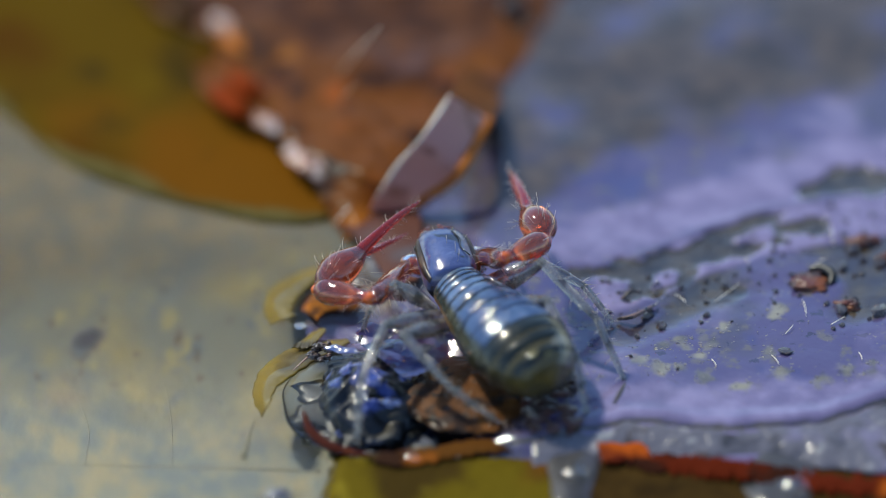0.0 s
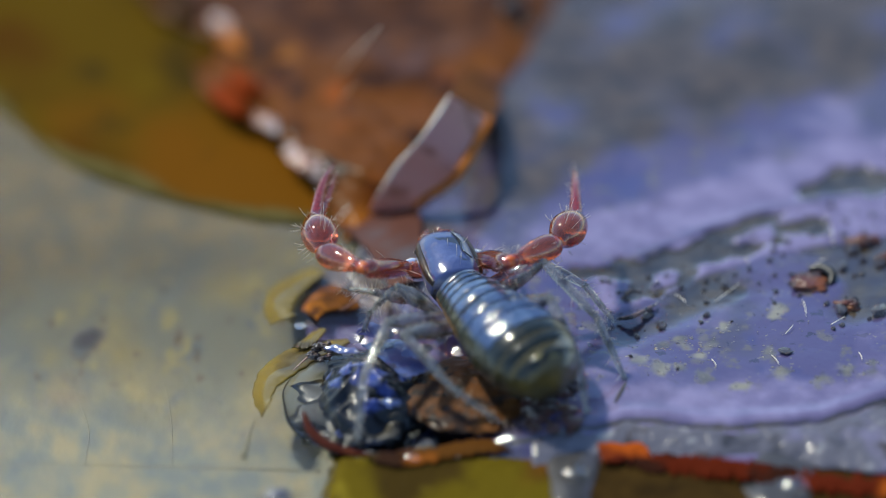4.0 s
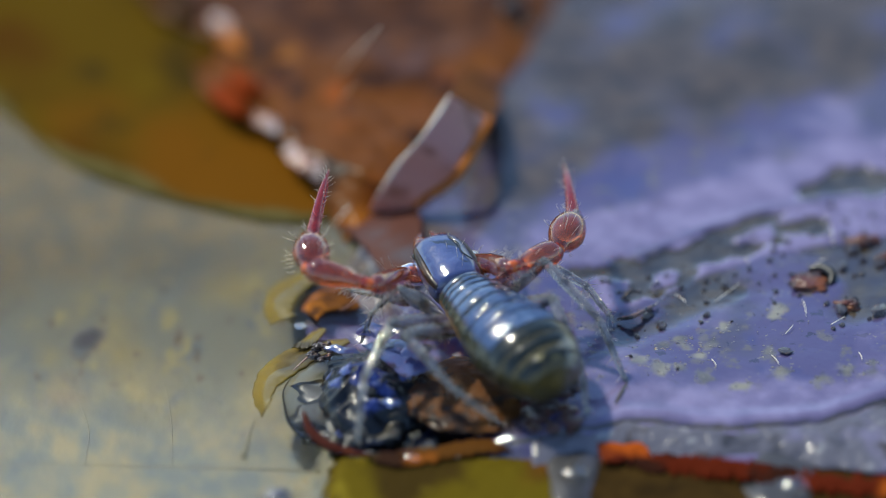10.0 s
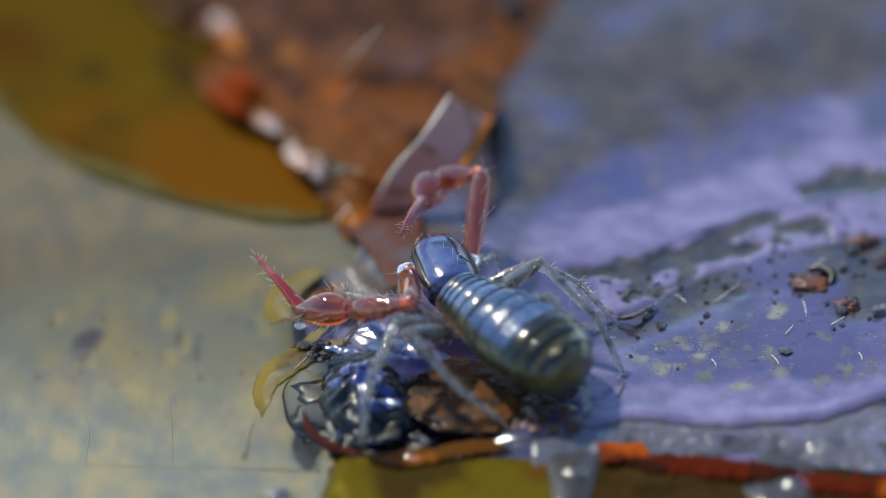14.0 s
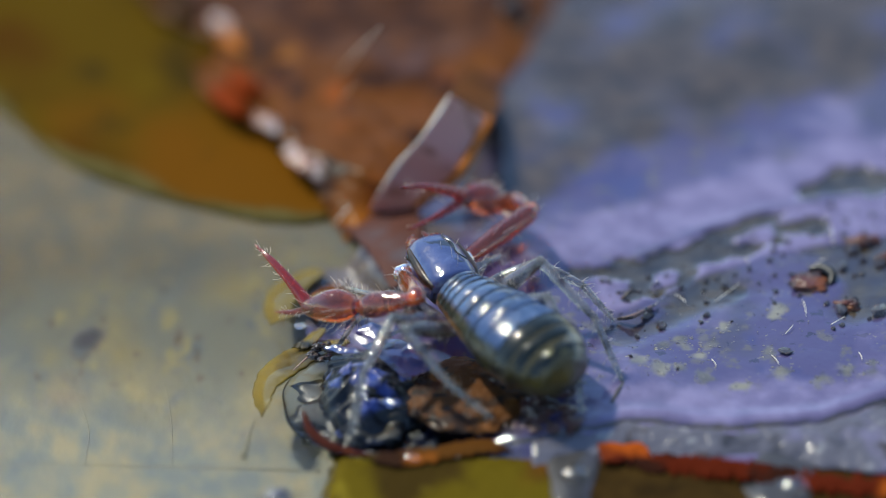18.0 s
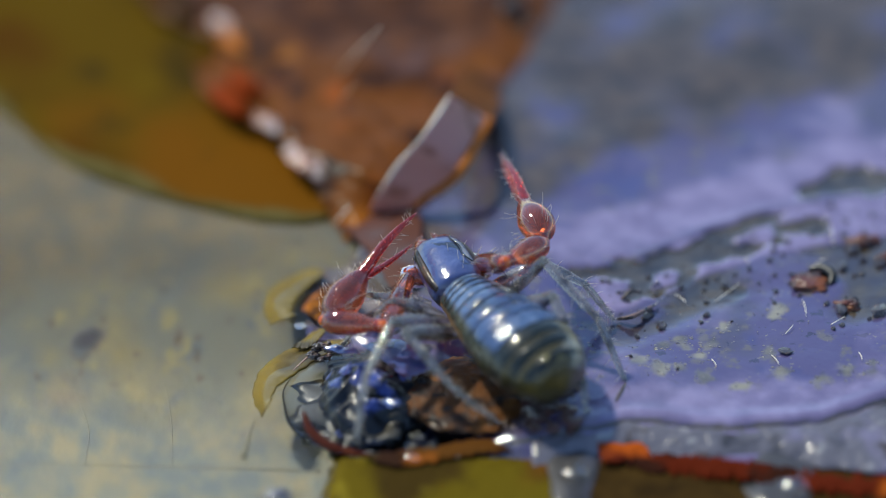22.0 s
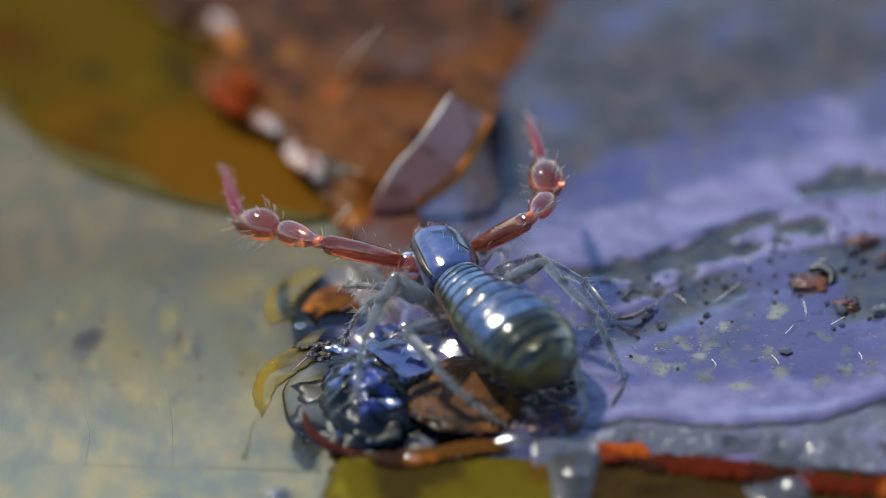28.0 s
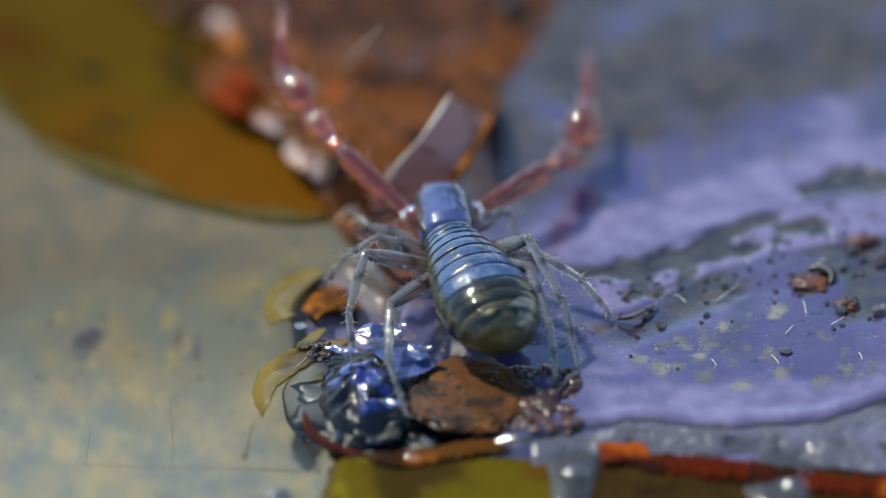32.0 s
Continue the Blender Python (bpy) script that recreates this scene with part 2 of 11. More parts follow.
M_LEG = material("grey_translucent_chitin", (0.60, 0.59, 0.56), 0.04, trans=0.84, ior=1.48, coat=0.8, coat_rough=0.06, spots=[((0.12, 0.12, 0.115), 2.6, 0.51, 0.12, 3), ((0.80, 0.79, 0.76), 3.0, 0.60, 0.08, 2)], bump=0.008, bump_scale=8)
M_HAIR = material("pale_seta", (0.72, 0.64, 0.56), 0.3, trans=0.3)
M_FIBRE = material("white_fibre", (0.95, 0.88, 0.74), 0.2, trans=0.2, coat=1.0, bump=0.01, bump_scale=20)
M_DARK_BROWN = material("dark_rotten_stalk", (0.06, 0.045, 0.042), 0.25, coat=0.8, spots=[((0.16, 0.10, 0.09), 5.0, 0.52, 0.08, 3), ((0.015, 0.012, 0.012), 3.5, 0.5, 0.08, 3)], bump=0.02, bump_scale=12)
M_EYE = material("black_eye", (0.01, 0.01, 0.012), 0.05, coat=1.0)
M_GRIT = material("dark_grit", (0.070, 0.060, 0.078), 0.2, coat=1.0, coat_ior=1.7, spots=[((0.16, 0.070, 0.045), 1.5, 0.54, 0.1, 2)], bump=0.02, bump_scale=20)
M_DUST = material("pale_dust", (0.30, 0.28, 0.26), 0.2, coat=0.8, spots=[((0.08, 0.06, 0.06), 2.0, 0.48, 0.05, 2)])
M_CLEAR = material("clear_water_bead", (0.97, 0.98, 1.0), 0.0, trans=1.0, ior=1.33)
M_BEAD = material("water_bead", (0.97, 0.98, 1.0), 0.02, trans=1.0, ior=1.2, coat=1.0, coat_rough=0.16, coat_ior=2.1)
M_BARNACLE = material("pale_crust", (0.125, 0.115, 0.125), 0.5, coat=0.6, spots=[((0.06, 0.055, 0.085), 8.0, 0.5, 0.1, 3), ((0.28, 0.26, 0.22), 12.0, 0.60, 0.05, 2)], bump=0.02, bump_scale=20)
M_RUSTY = material("red_brown_crumb", (0.115, 0.030, 0.014), 0.4, coat=0.5, coat_rough=0.1, spots=[((0.035, 0.015, 0.014), 3.0, 0.48, 0.1, 4), ((0.26, 0.075, 0.016), 3.0, 0.60, 0.1, 2)], bump=0.02, bump_scale=12)
M_FILM = material("milky_water_film", (0.12, 0.113, 0.135), 0.3, coat=1.0, coat_rough=0.10, coat_ior=1.7, spec=0.3, spots=[((0.036, 0.033, 0.034), 1.3, 0.50, 0.10, 5), ((0.19, 0.17, 0.28), 0.9, 0.54, 0.12, 3), ((0.26, 0.26, 0.27), 3.0, 0.60, 0.08, 4), ((0.05, 0.035, 0.025), 2.2, 0.60, 0.08, 3)], bump=0.06, bump_scale=3.5)


# ---- mesh helpers ----
def part(name, bm, mat, parent=None, label="", smooth=True, closed=True):
    me = bpy.data.meshes.new(name)
    if closed:
        bmesh.ops.recalc_face_normals(bm, faces=bm.faces)
    for f in bm.faces:
        f.smooth = smooth
    bm.to_mesh(me)
    bm.free()
    me.materials.append(mat)
    ob = new(name, me)
    if parent:
        ob.parent = parent
    if label:
        tagged(ob, label)
    return ob


def thing(name, label, category, group="", kind="", at=(0, 0, 0)):
    ob = new(name)
    ob.empty_display_size = 0.0005
    ob.location = mm(*at)
    return tagged(ob, label, category, group, kind)


def smooth_line(pts, n):
    """n points along a Catmull-Rom line through pts (tuples of any size)."""
    p = np.array(pts, float)
    p = np.vstack([2 * p[0] - p[1], p, 2 * p[-1] - p[-2]])
    out = []
    for k in range(n):
        s = k / (n - 1) * (len(pts) - 1)
        i = min(int(s), len(pts) - 2)
        f = s - i
        a, b, c, d = p[i:i + 4]
        out.append(0.5 * (2 * b + (c - a) * f + (2 * a - 5 * b + 4 * c - d) * f * f + (3 * b - a - 3 * c + d) * f ** 3))
    return np.array(out)


def tube(bm, pts, seg=12, n=0, flat=1.0):
    """A closed tube through (x, y, z, radius) in mm. flat squeezes it along z."""
    p = smooth_line(pts, n) if n else np.array(pts, float)
    rings = []
    for i in range(len(p)):
        d = Vector(p[min(i + 1, len(p) - 1)][:3] - p[max(i - 1, 0)][:3]).normalized()
        ref = Vector((0, 0, 1)) if abs(d.z) < 0.9 else Vector((0, 1, 0))
        a = d.cross(ref).normalized()
        b = a.cross(d)
        r = max(p[i][3], 0.0015)
        rings.append([bm.verts.new((Vector(p[i][:3]) + a * r * math.cos(2 * math.pi * k / seg) + b * r * flat * math.sin(2 * math.pi * k / seg)) * MM) for k in range(seg)])
    for r0, r1 in zip(rings, rings[1:]):
        for k in range(seg):
            bm.faces.new((r0[k], r0[(k + 1) % seg], r1[(k + 1) % seg], r1[k]))
    bm.faces.new(rings[0])
    bm.faces.new(rings[-1])
    return bm


def blob(bm, centre, radii, rough=0.15, freq=1.5, sub=3, seed=0.0, turn=0.0):
    made = bmesh.ops.create_icosphere(bm, subdivisions=sub, radius=1.0)["verts"]
    rot = Matrix.Rotation(radians(turn), 3, "Z")
    for v in made:
        q = v.co * freq + Vector((seed, seed * 1.7, -seed))
        k = 1 + rough * (noise.noise(q) + 0.5 * noise.noise(q * 2.3))
        c = rot @ Vector((v.co.x * radii[0], v.co.y * radii[1], v.co.z * radii[2]))
        v.co = (c * k + Vector(centre)) * MM
    return bm


def lofted(left, right, nu, nv, crumple=0.0, freq=1.0, jag=0.0, seed=0.0, arch=0.0, jag_freq=5.0):
    """A sheet between two edge lines of (x, y, z) in mm, with a crumpled face and uneven edges."""
    a, b = smooth_line(left, nv), smooth_line(right, nv)
    bm = bmesh.new()
    rows = []
    for j in range(nv):
        row = []
        for i in range(nu):
            u = i / (nu - 1)
            e0 = jag * noise.noise(Vector((j / nv * jag_freq * 6, seed, 0))) + 0.5 * jag * noise.noise(Vector((j / nv * jag_freq * 17, seed, 4)))
            e1 = jag * noise.noise(Vector((j / nv * jag_freq * 6, seed, 9))) + 0.5 * jag * noise.noise(Vector((j / nv * jag_freq * 17, seed, 13)))
            c = a[j] * (1 - u) + b[j] * u
            w = b[j] - a[j]
            c = c + w / max(np.linalg.norm(w), 1e-6) * (e0 * (1 - u) + e1 * u)
            q = Vector((c[0], c[1], seed)) * freq
            z = c[2] + crumple * (noise.noise(q) + 0.4 * noise.noise(q * 2.7)) + arch * math.sin(math.pi * u)
            row.append(bm.verts.new((c[0] * MM, c[1] * MM, z * MM)))
        rows.append(row)
    for r0, r1 in zip(rows, rows[1:]):
        for i in range(nu - 1):
            bm.faces.new((r0[i], r0[i + 1], r1[i + 1], r1[i]))
    return bm


def thick(ob, t):
    s = ob.modifiers.new("thickness", "SOLIDIFY")
    s.thickness, s.offset = t * MM, -1
    return ob


def field(x0, x1, y0, y1, step, f):
    bm = bmesh.new()
    nx, ny = int((x1 - x0) / step) + 1, int((y1 - y0) / step) + 1
    vs = []
    for j in range(ny):
        for i in range(nx):
            x, y = x0 + (x1 - x0) * i / (nx - 1), y0 + (y1 - y0) * j / (ny - 1)
            vs.append(bm.verts.new((x * MM, y * MM, f(x, y) * MM)))
    for j in range(ny - 1):
        for i in range(nx - 1):
            k = j * nx + i
            bm.faces.new((vs[k], vs[k + 1], vs[k + nx + 1], vs[k + nx]))
    return bm


def step(a, b, x):
    t = min(max((x - a) / (b - a), 0), 1)
    return t * t * (3 - 2 * t)


def nz(x, y, f, s=0.0):
    return noise.noise(Vector((x * f, y * f, s)))


# ---- setting ----
WATER_Z = -0.2


def far_sheet(f):
    """A sheet out to 30 m whose cells widen with distance."""
    us = [math.copysign(abs(k / 60) ** 4 * 29800 + abs(k / 60) * 200, k) for k in range(-60, 61)]
    g = bmesh.new()
    vs = [[g.verts.new((x * MM, y * MM, f(x, y) * MM)) for x in us] for y in us]
    for r0, r1 in zip(vs, vs[1:]):
        for k in range(120):
            g.faces.new((r0[k], r0[k + 1], r1[k + 1], r1[k]))
    return g


bed = part("ground", far_sheet(lambda x, y: -2.2 + 0.8 * nz(x, y, 0.05) + 0.3 * nz(x, y, 0.2)), M_BED, closed=False)
tagged(bed, "dark wet bed of rotting leaf litter under water", "ground", kind="structure")
water = part("water", far_sheet(lambda x, y: WATER_Z), M_WATER, closed=False)
tagged(water, "clear shallow still water over fallen leaves", "water", kind="structure")
water.visible_shadow = False


# sunken leaf with its veins
def sunk_height(x, y):
    return -0.225 - 0.885 * step(0.9, -2.0, y) + (0.06 * nz(x, y, 0.25) + 0.03 * nz(x, y, 0.9)) * step(0.9, -0.6, y)


bm = field(-12, 2.0, -9, 9, 0.12, sunk_height)
rib = [0.8 * step(0.3, -3.9, v.co.y / MM + 0.8 * nz(v.co.x / MM, v.co.y / MM, 0.5)) for v in bm.verts]
# Browner and darker towards the olive leaf's edge.
tan = [0.8 * step(-1.6, 0.9, v.co.y / MM - 0.175 * (v.co.x / MM + 4) + 0.9 * nz(v.co.x / MM, v.co.y / MM, 0.45, 6.0)) for v in bm.verts]
sunken = part("sunken_leaf", bm, M_SUNK, closed=False)
sunken.data.attributes.new("rib", "FLOAT", "POINT").data.foreach_set("value", rib)
sunken.data.attributes.new("tan", "FLOAT", "POINT").data.foreach_set("value", tan)
tagged(sunken, "pale mottled yellow-grey leaf lying under clear water", "leaf")


def vein(pts, r):
    line = smooth_line([(x, y + 0.60) for x, y in pts], 40)
    part("vein", tube(bmesh.new(), [(x, y, sunk_height(x, y) - 0.2 * r, r * (1 - 0.6 * k / 39)) for k, (x, y) in enumerate(line)], 6, 0, 0.6), M_VEIN, sunken)


vein([(-1.4, -3.98), (-1.94, -3.94), (-3.4, -3.90), (-5.0, -3.86), (-8, -3.9)], 0.035)
for pts in ([(-4.08, -3.88), (-4.08, -3.2), (-4.25, -2.56), (-4.5, -1.68), (-5.0, -0.5)], [(-3.09, -3.88), (-3.13, -3.09), (-3.26, -2.23), (-3.53, -1.35), (-4.0, 0.2)], [(-5.1, -3.86), (-5.2, -3.0), (-5.6, -1.9), (-6.3, 0.0)]):
    vein(pts, 0.011)


# violet leaf on which the animal stands
def front_edge(x):
    return float(np.interp(x, [-2, -0.15, 1.06, 2.02, 3.29, 4.25, 5.03, 9], [-3.9, -3.87, -3.66, -3.45, -3.56, -3.45, -3.08, -2.2])) + 0.09 * nz(x, 0, 1.5) + 0.035 * nz(x, 5, 5.0)


def film_line(x):
    return float(np.interp(x, [0, 1.3, 1.75, 2.1, 2.45, 2.8, 3.1, 3.5, 4.0, 5, 9], [-0.7, -0.56, -0.5, -0.4, -0.17, 0.1, 0.33, 0.55, 0.68, 1.0, 2.0])) + 0.05 * nz(x, 7, 2.5)


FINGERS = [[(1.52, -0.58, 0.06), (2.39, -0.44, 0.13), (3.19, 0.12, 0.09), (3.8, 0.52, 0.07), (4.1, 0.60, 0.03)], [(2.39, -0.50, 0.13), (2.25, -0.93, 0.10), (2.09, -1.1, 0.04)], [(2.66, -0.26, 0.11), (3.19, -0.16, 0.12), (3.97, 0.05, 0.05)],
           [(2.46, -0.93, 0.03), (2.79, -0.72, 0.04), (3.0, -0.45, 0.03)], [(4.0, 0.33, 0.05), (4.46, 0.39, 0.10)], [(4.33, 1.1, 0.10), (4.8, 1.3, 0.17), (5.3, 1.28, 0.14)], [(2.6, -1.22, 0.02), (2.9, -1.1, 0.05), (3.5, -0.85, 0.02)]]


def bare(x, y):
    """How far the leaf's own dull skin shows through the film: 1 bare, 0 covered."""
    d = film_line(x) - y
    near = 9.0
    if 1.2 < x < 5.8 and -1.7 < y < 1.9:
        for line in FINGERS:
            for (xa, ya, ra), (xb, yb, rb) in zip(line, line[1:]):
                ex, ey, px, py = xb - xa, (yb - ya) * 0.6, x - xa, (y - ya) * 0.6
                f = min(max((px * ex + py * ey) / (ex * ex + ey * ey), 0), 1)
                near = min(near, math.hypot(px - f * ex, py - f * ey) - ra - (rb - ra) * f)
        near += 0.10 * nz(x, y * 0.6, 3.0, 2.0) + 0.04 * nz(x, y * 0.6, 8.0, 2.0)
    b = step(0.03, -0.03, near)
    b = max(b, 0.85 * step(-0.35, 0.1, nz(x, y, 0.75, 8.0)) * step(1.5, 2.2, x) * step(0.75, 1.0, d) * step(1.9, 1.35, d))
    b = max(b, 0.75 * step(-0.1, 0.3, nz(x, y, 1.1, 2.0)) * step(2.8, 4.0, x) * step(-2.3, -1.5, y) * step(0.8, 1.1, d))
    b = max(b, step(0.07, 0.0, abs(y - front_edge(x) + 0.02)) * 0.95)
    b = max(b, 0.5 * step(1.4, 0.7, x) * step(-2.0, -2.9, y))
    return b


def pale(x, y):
    """Lilac sky reflection painted near the front and along the film's edge."""
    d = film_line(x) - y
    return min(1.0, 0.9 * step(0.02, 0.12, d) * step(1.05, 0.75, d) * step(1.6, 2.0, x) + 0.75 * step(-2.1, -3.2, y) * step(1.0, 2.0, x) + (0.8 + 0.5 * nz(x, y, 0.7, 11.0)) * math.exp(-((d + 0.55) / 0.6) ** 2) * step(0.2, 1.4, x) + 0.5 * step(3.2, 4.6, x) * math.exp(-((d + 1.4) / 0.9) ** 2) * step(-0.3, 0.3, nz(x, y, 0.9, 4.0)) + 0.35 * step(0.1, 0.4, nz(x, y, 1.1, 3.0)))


def far(x, y):
    """The dull grey hinder part of the leaf."""
    return step(0.3, 1.6, y + 0.35 * nz(x, y, 0.5) - 0.5 * max(x - 1, 0)) * min(1.0, max(0.4, 0.85 - 0.35 * step(3.4, 4.8, x) * step(4.0, 2.6, y) + 0.55 * nz(x, y * 0.7, 0.45, 5.0) + 0.75 * nz(x, y * 0.7, 1.3, 9.0)))


LICHEN_AT = [(2.55, -1.99), (2.76, -1.93), (2.24, -2.3), (2.46, -2.46), (2.7, -2.49), (2.95, -2.24), (3.09, -1.96), (2.99, -2.64), (3.4, -2.83), (3.75, -2.18), (3.87, -2.55), (4.32, -2.74), (4.62, -2.61), (3.29, -1.67), (4.88, -2.52), (1.7, -2.67), (3.9, -1.39)]


def crust(x, y):
    """Grey crusty specks, eaten into the leaf."""
    if not (1.8 < x < 5.5 and -2.9 < y < -0.6):
        return 0.0
    return 0.8 * step(0.19, 0.02, min(math.hypot(x - a + 0.12 * nz(x, y, 5.0, 1.0), (y - b) * 0.8 + 0.12 * nz(x, y, 5.0, 6.0)) for a, b in LICHEN_AT))


def haze(x, y):
    """Pale reflected haze painted where the leaf meets the water behind the animal."""
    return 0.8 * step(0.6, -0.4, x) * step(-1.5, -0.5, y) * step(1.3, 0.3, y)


def violet_height(x, y):
    d = film_line(x) - y
    z = 0.0 + 0.05 * nz(x, y, 0.5) + 0.012 * nz(x, y, 1.8) + 0.02 * max(x - 2, 0)
    z += 0.055 * (1 - bare(x, y))
    z += 0.02 * math.exp(-((d + 0.03) / 0.04) ** 2) * step(1.2, 1.8, x)
    back = step(-2.4, -1.0, y)
    torn = -0.55 - 0.45 * math.exp(-((y - 0.15) / 0.55) ** 2) + 0.28 * nz(0.0, y, 1.7) + 0.16 * nz(x, y, 4.0)
    z -= 0.50 * step(1.0, -0.5, x) * (1 - back) + back * (0.09 * step(1.8, -0.9, x) + 0.36 * step(torn + 0.11, torn - 0.11, x)) + 0.10 * step(1.5, 6.5, y - 0.3 * x)
    z -= 0.8 * step(-0.8, -1.35, x) * (1 - back)
    e = front_edge(x)
    z += 0.025 * math.exp(-((y - e - 0.1) / 0.14) ** 2)
    z -= 0.17 * step(e + 0.02, e - 0.30, y) + 0.25 * step(e - 0.35, e - 0.8, y)
    return z


bm = field(-1.6, 9, -4.5, 10, 0.05, violet_height)
bmesh.ops.delete(bm, geom=[v for v in bm.verts if v.co.z < -0.72 * MM], context="VERTS")
spread = [[f(v.co.x / MM, v.co.y / MM) for v in bm.verts] for f in (bare, pale, lambda x, y: max(far(x, y), 0.9 * haze(x, y)), crust, haze)]
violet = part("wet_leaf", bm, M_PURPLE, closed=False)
for name, vals in zip(("bare", "pale", "far", "crust", "haze"), spread):
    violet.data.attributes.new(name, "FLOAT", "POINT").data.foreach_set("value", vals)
tagged(violet, "wet dead leaf with grit and a glossy water film, mirrored violet sky painted in", "leaf")

xf = np.linspace(1.0, 8, 40)
skirt = part("film", lofted([(x, front_edge(x) - 0.055 - 0.02 * nz(x, 9, 1.5), violet_height(x, front_edge(x) - 0.06) + 0.006) for x in xf], [(x, front_edge(x) - 0.52 - 0.16 * nz(x, 1, 1.6) - 0.62 * step(3.6, 5.3, x), violet_height(x, front_edge(x) - 0.50) + 0.02) for x in xf], 16, 220, 0.012, 2.0, 0.04, 6.0, 0.03, 5), M_FILM, violet, "milky film of water over the front lip", closed=False)
thick(skirt, 0.01)

# ragged rust-coloured margin below the front edge
rim = part("margin", lofted([(1.74, -3.49, -0.07), (1.95, -3.66, -0.07), (2.32, -3.87, -0.07), (2.76, -3.93, -0.07), (3.02, -4.0, -0.07), (3.33, -4.03, -0.07), (3.89, -4.18, -0.07), (4.27, -4.27, -0.07), (4.94, -4.35, -0.07), (6.08, -4.39, -0.07)], [(1.73, -3.82, -0.09), (1.94, -3.99, -0.09), (2.31, -4.2, -0.09), (2.75, -4.26, -0.09), (3.0, -4.32, -0.09), (3.32, -4.36, -0.09), (3.87, -4.51, -0.09), (4.25, -4.59, -0.09), (4.92, -4.67, -0.09), (6.06, -4.71, -0.09)], 12, 260, 0.03, 2.5, 0.14, 3.0, 0.02, 9), M_RIM, violet, "rust-red ragged rotting margin", closed=False)
thick(rim, 0.04)
rim = part("margin", lofted([(1.68, -3.44, -0.05), (1.86, -3.42, -0.05), (2.06, -3.58, -0.05), (2.30, -3.84, -0.05)], [(1.78, -4.06, -0.06), (1.92, -4.10, -0.06), (2.08, -4.02, -0.06), (2.34, -4.00, -0.06)], 16, 60, 0.04, 2.5, 0.10, 3.0, 0.02, 2), M_BRIGHT, violet, "bright orange torn corner", closed=False)
thick(rim, 0.02)
rim = part("margin", lofted([(-0.85, -3.93, -0.07), (-0.53, -3.87, -0.07), (-0.09, -3.77, -0.07), (0.29, -3.65, -0.07), (0.74, -3.58, -0.07), (1.09, -3.73, -0.07)], [(-0.85, -4.01, -0.08), (-0.53, -4.13, -0.08), (-0.09, -4.03, -0.08), (0.29, -3.91, -0.08), (0.74, -3.84, -0.08), (1.09, -3.8, -0.08)], 12, 120, 0.02, 1.5, 0.06, 5.0, 0.01, 4), M_ORANGE, violet, "orange-brown ragged margin", closed=False)
thick(rim, 0.02)

bm = field(-1.75, 9, -8, -3.3, 0.1, lambda x, y: -0.42 + 0.30 * step(-3.62, -3.95, y) + 0.03 * nz(x, y, 0.7) - 0.02 * step(-4, -6, y) - 0.3 * step(-1.2, -1.75, x))
for v in bm.verts:
    x, y = v.co.x / MM, v.co.y / MM
    v.co.x += MM * step(-0.6, -1.75, x) * (0.22 * nz(0, y, 1.1, 2.0) + 0.10 * nz(0, y, 3.1) + 0.14)
    v.co.z -= MM * 0.5 * step(-1.3, -1.75, x)
bmesh.ops.delete(bm, geom=[v for v in bm.verts if v.co.z < -0.50 * MM], context="VERTS")
rot = [step(1.1, 1.9, v.co.x / MM + 0.3 * nz(v.co.x / MM, v.co.y / MM, 1.0)) for v in bm.verts]
yellow = part("yellow_leaf", bm, M_YELLOW, closed=False)
yellow.data.attributes.new("rot", "FLOAT", "POINT").data.foreach_set("value", rot)
tagged(yellow, "yellow wet leaf with a rotten brown half under the violet leaf", "leaf")
thick(yellow, 0.05)

# background leaves
bm = lofted([(-9, 6.6, -0.175), (-5.6, 3.35, -0.175), (-4.8, 2.3, -0.175), (-4.05, 1.7, -0.175), (-3.3, 1.3, -0.175), (-2.5, 0.95, -0.175), (-2.0, 0.82, -0.175), (-1.5, 0.84, -0.175), (-1.2, 1.1, -0.175)], [(-9, 12, -0.10), (-8, 12, -0.10), (-6, 12, -0.10), (-4.5, 11, -0.10), (-3.5, 10, -0.10), (-2.5, 9, -0.10), (-2, 8, -0.10), (-1.0, 6, -0.10), (-0.8, 4, -0.10)], 50, 110, 0.012, 0.5, 0.03, 2.0, 0.03)
thin = [step(2.5, 0.0, (n % 50) + 2.0 * nz(v.co.x / MM, v.co.y / MM, 0.8)) for n, v in enumerate(bm.verts)]
for n, v in enumerate(bm.verts):
    v.co.z -= (0.035 if n % 50 == 0 else 0.01 if n % 50 == 1 else 0.0) * MM
olive = part("olive_leaf", bm, M_OLIVE, closed=False)
olive.data.attributes.new("thin", "FLOAT", "POINT").data.foreach_set("value", thin)
tagged(olive, "dull olive-brown leaf lying flat on the water", "leaf")
thick(olive, 0.02)

brown_l = [(-1.20, 0.51, -0.25), (-1.50, 1.22, -0.08), (-1.78, 1.86, -0.04), (-2.14, 2.43, -0.04), (-2.63, 2.87, -0.04), (-3.07, 3.56, -0.04), (-2.69, 4.45, -0.04), (-3.20, 4.91, -0.04), (-3.72, 5.55, -0.03), (-5.00, 9.08, 0.03)]
brown_r = [(-0.82, 0.51, -0.24), (-0.5, 1.02, -0.21), (-0.3, 0.91, 0.05), (0.0, 1.35, 0.05), (0.4, 2.23, 0.03), (0.75, 3.08, -0.03), (1.15, 3.95, -0.08), (1.52, 4.8, -0.09), (1.7, 5.65, -0.08), (2.2, 9.08, 0.03)]
brown_l = brown_l[:1] + [(x - 0.1 * (y > 4), y, z + 0.09) for x, y, z in brown_l[1:]]
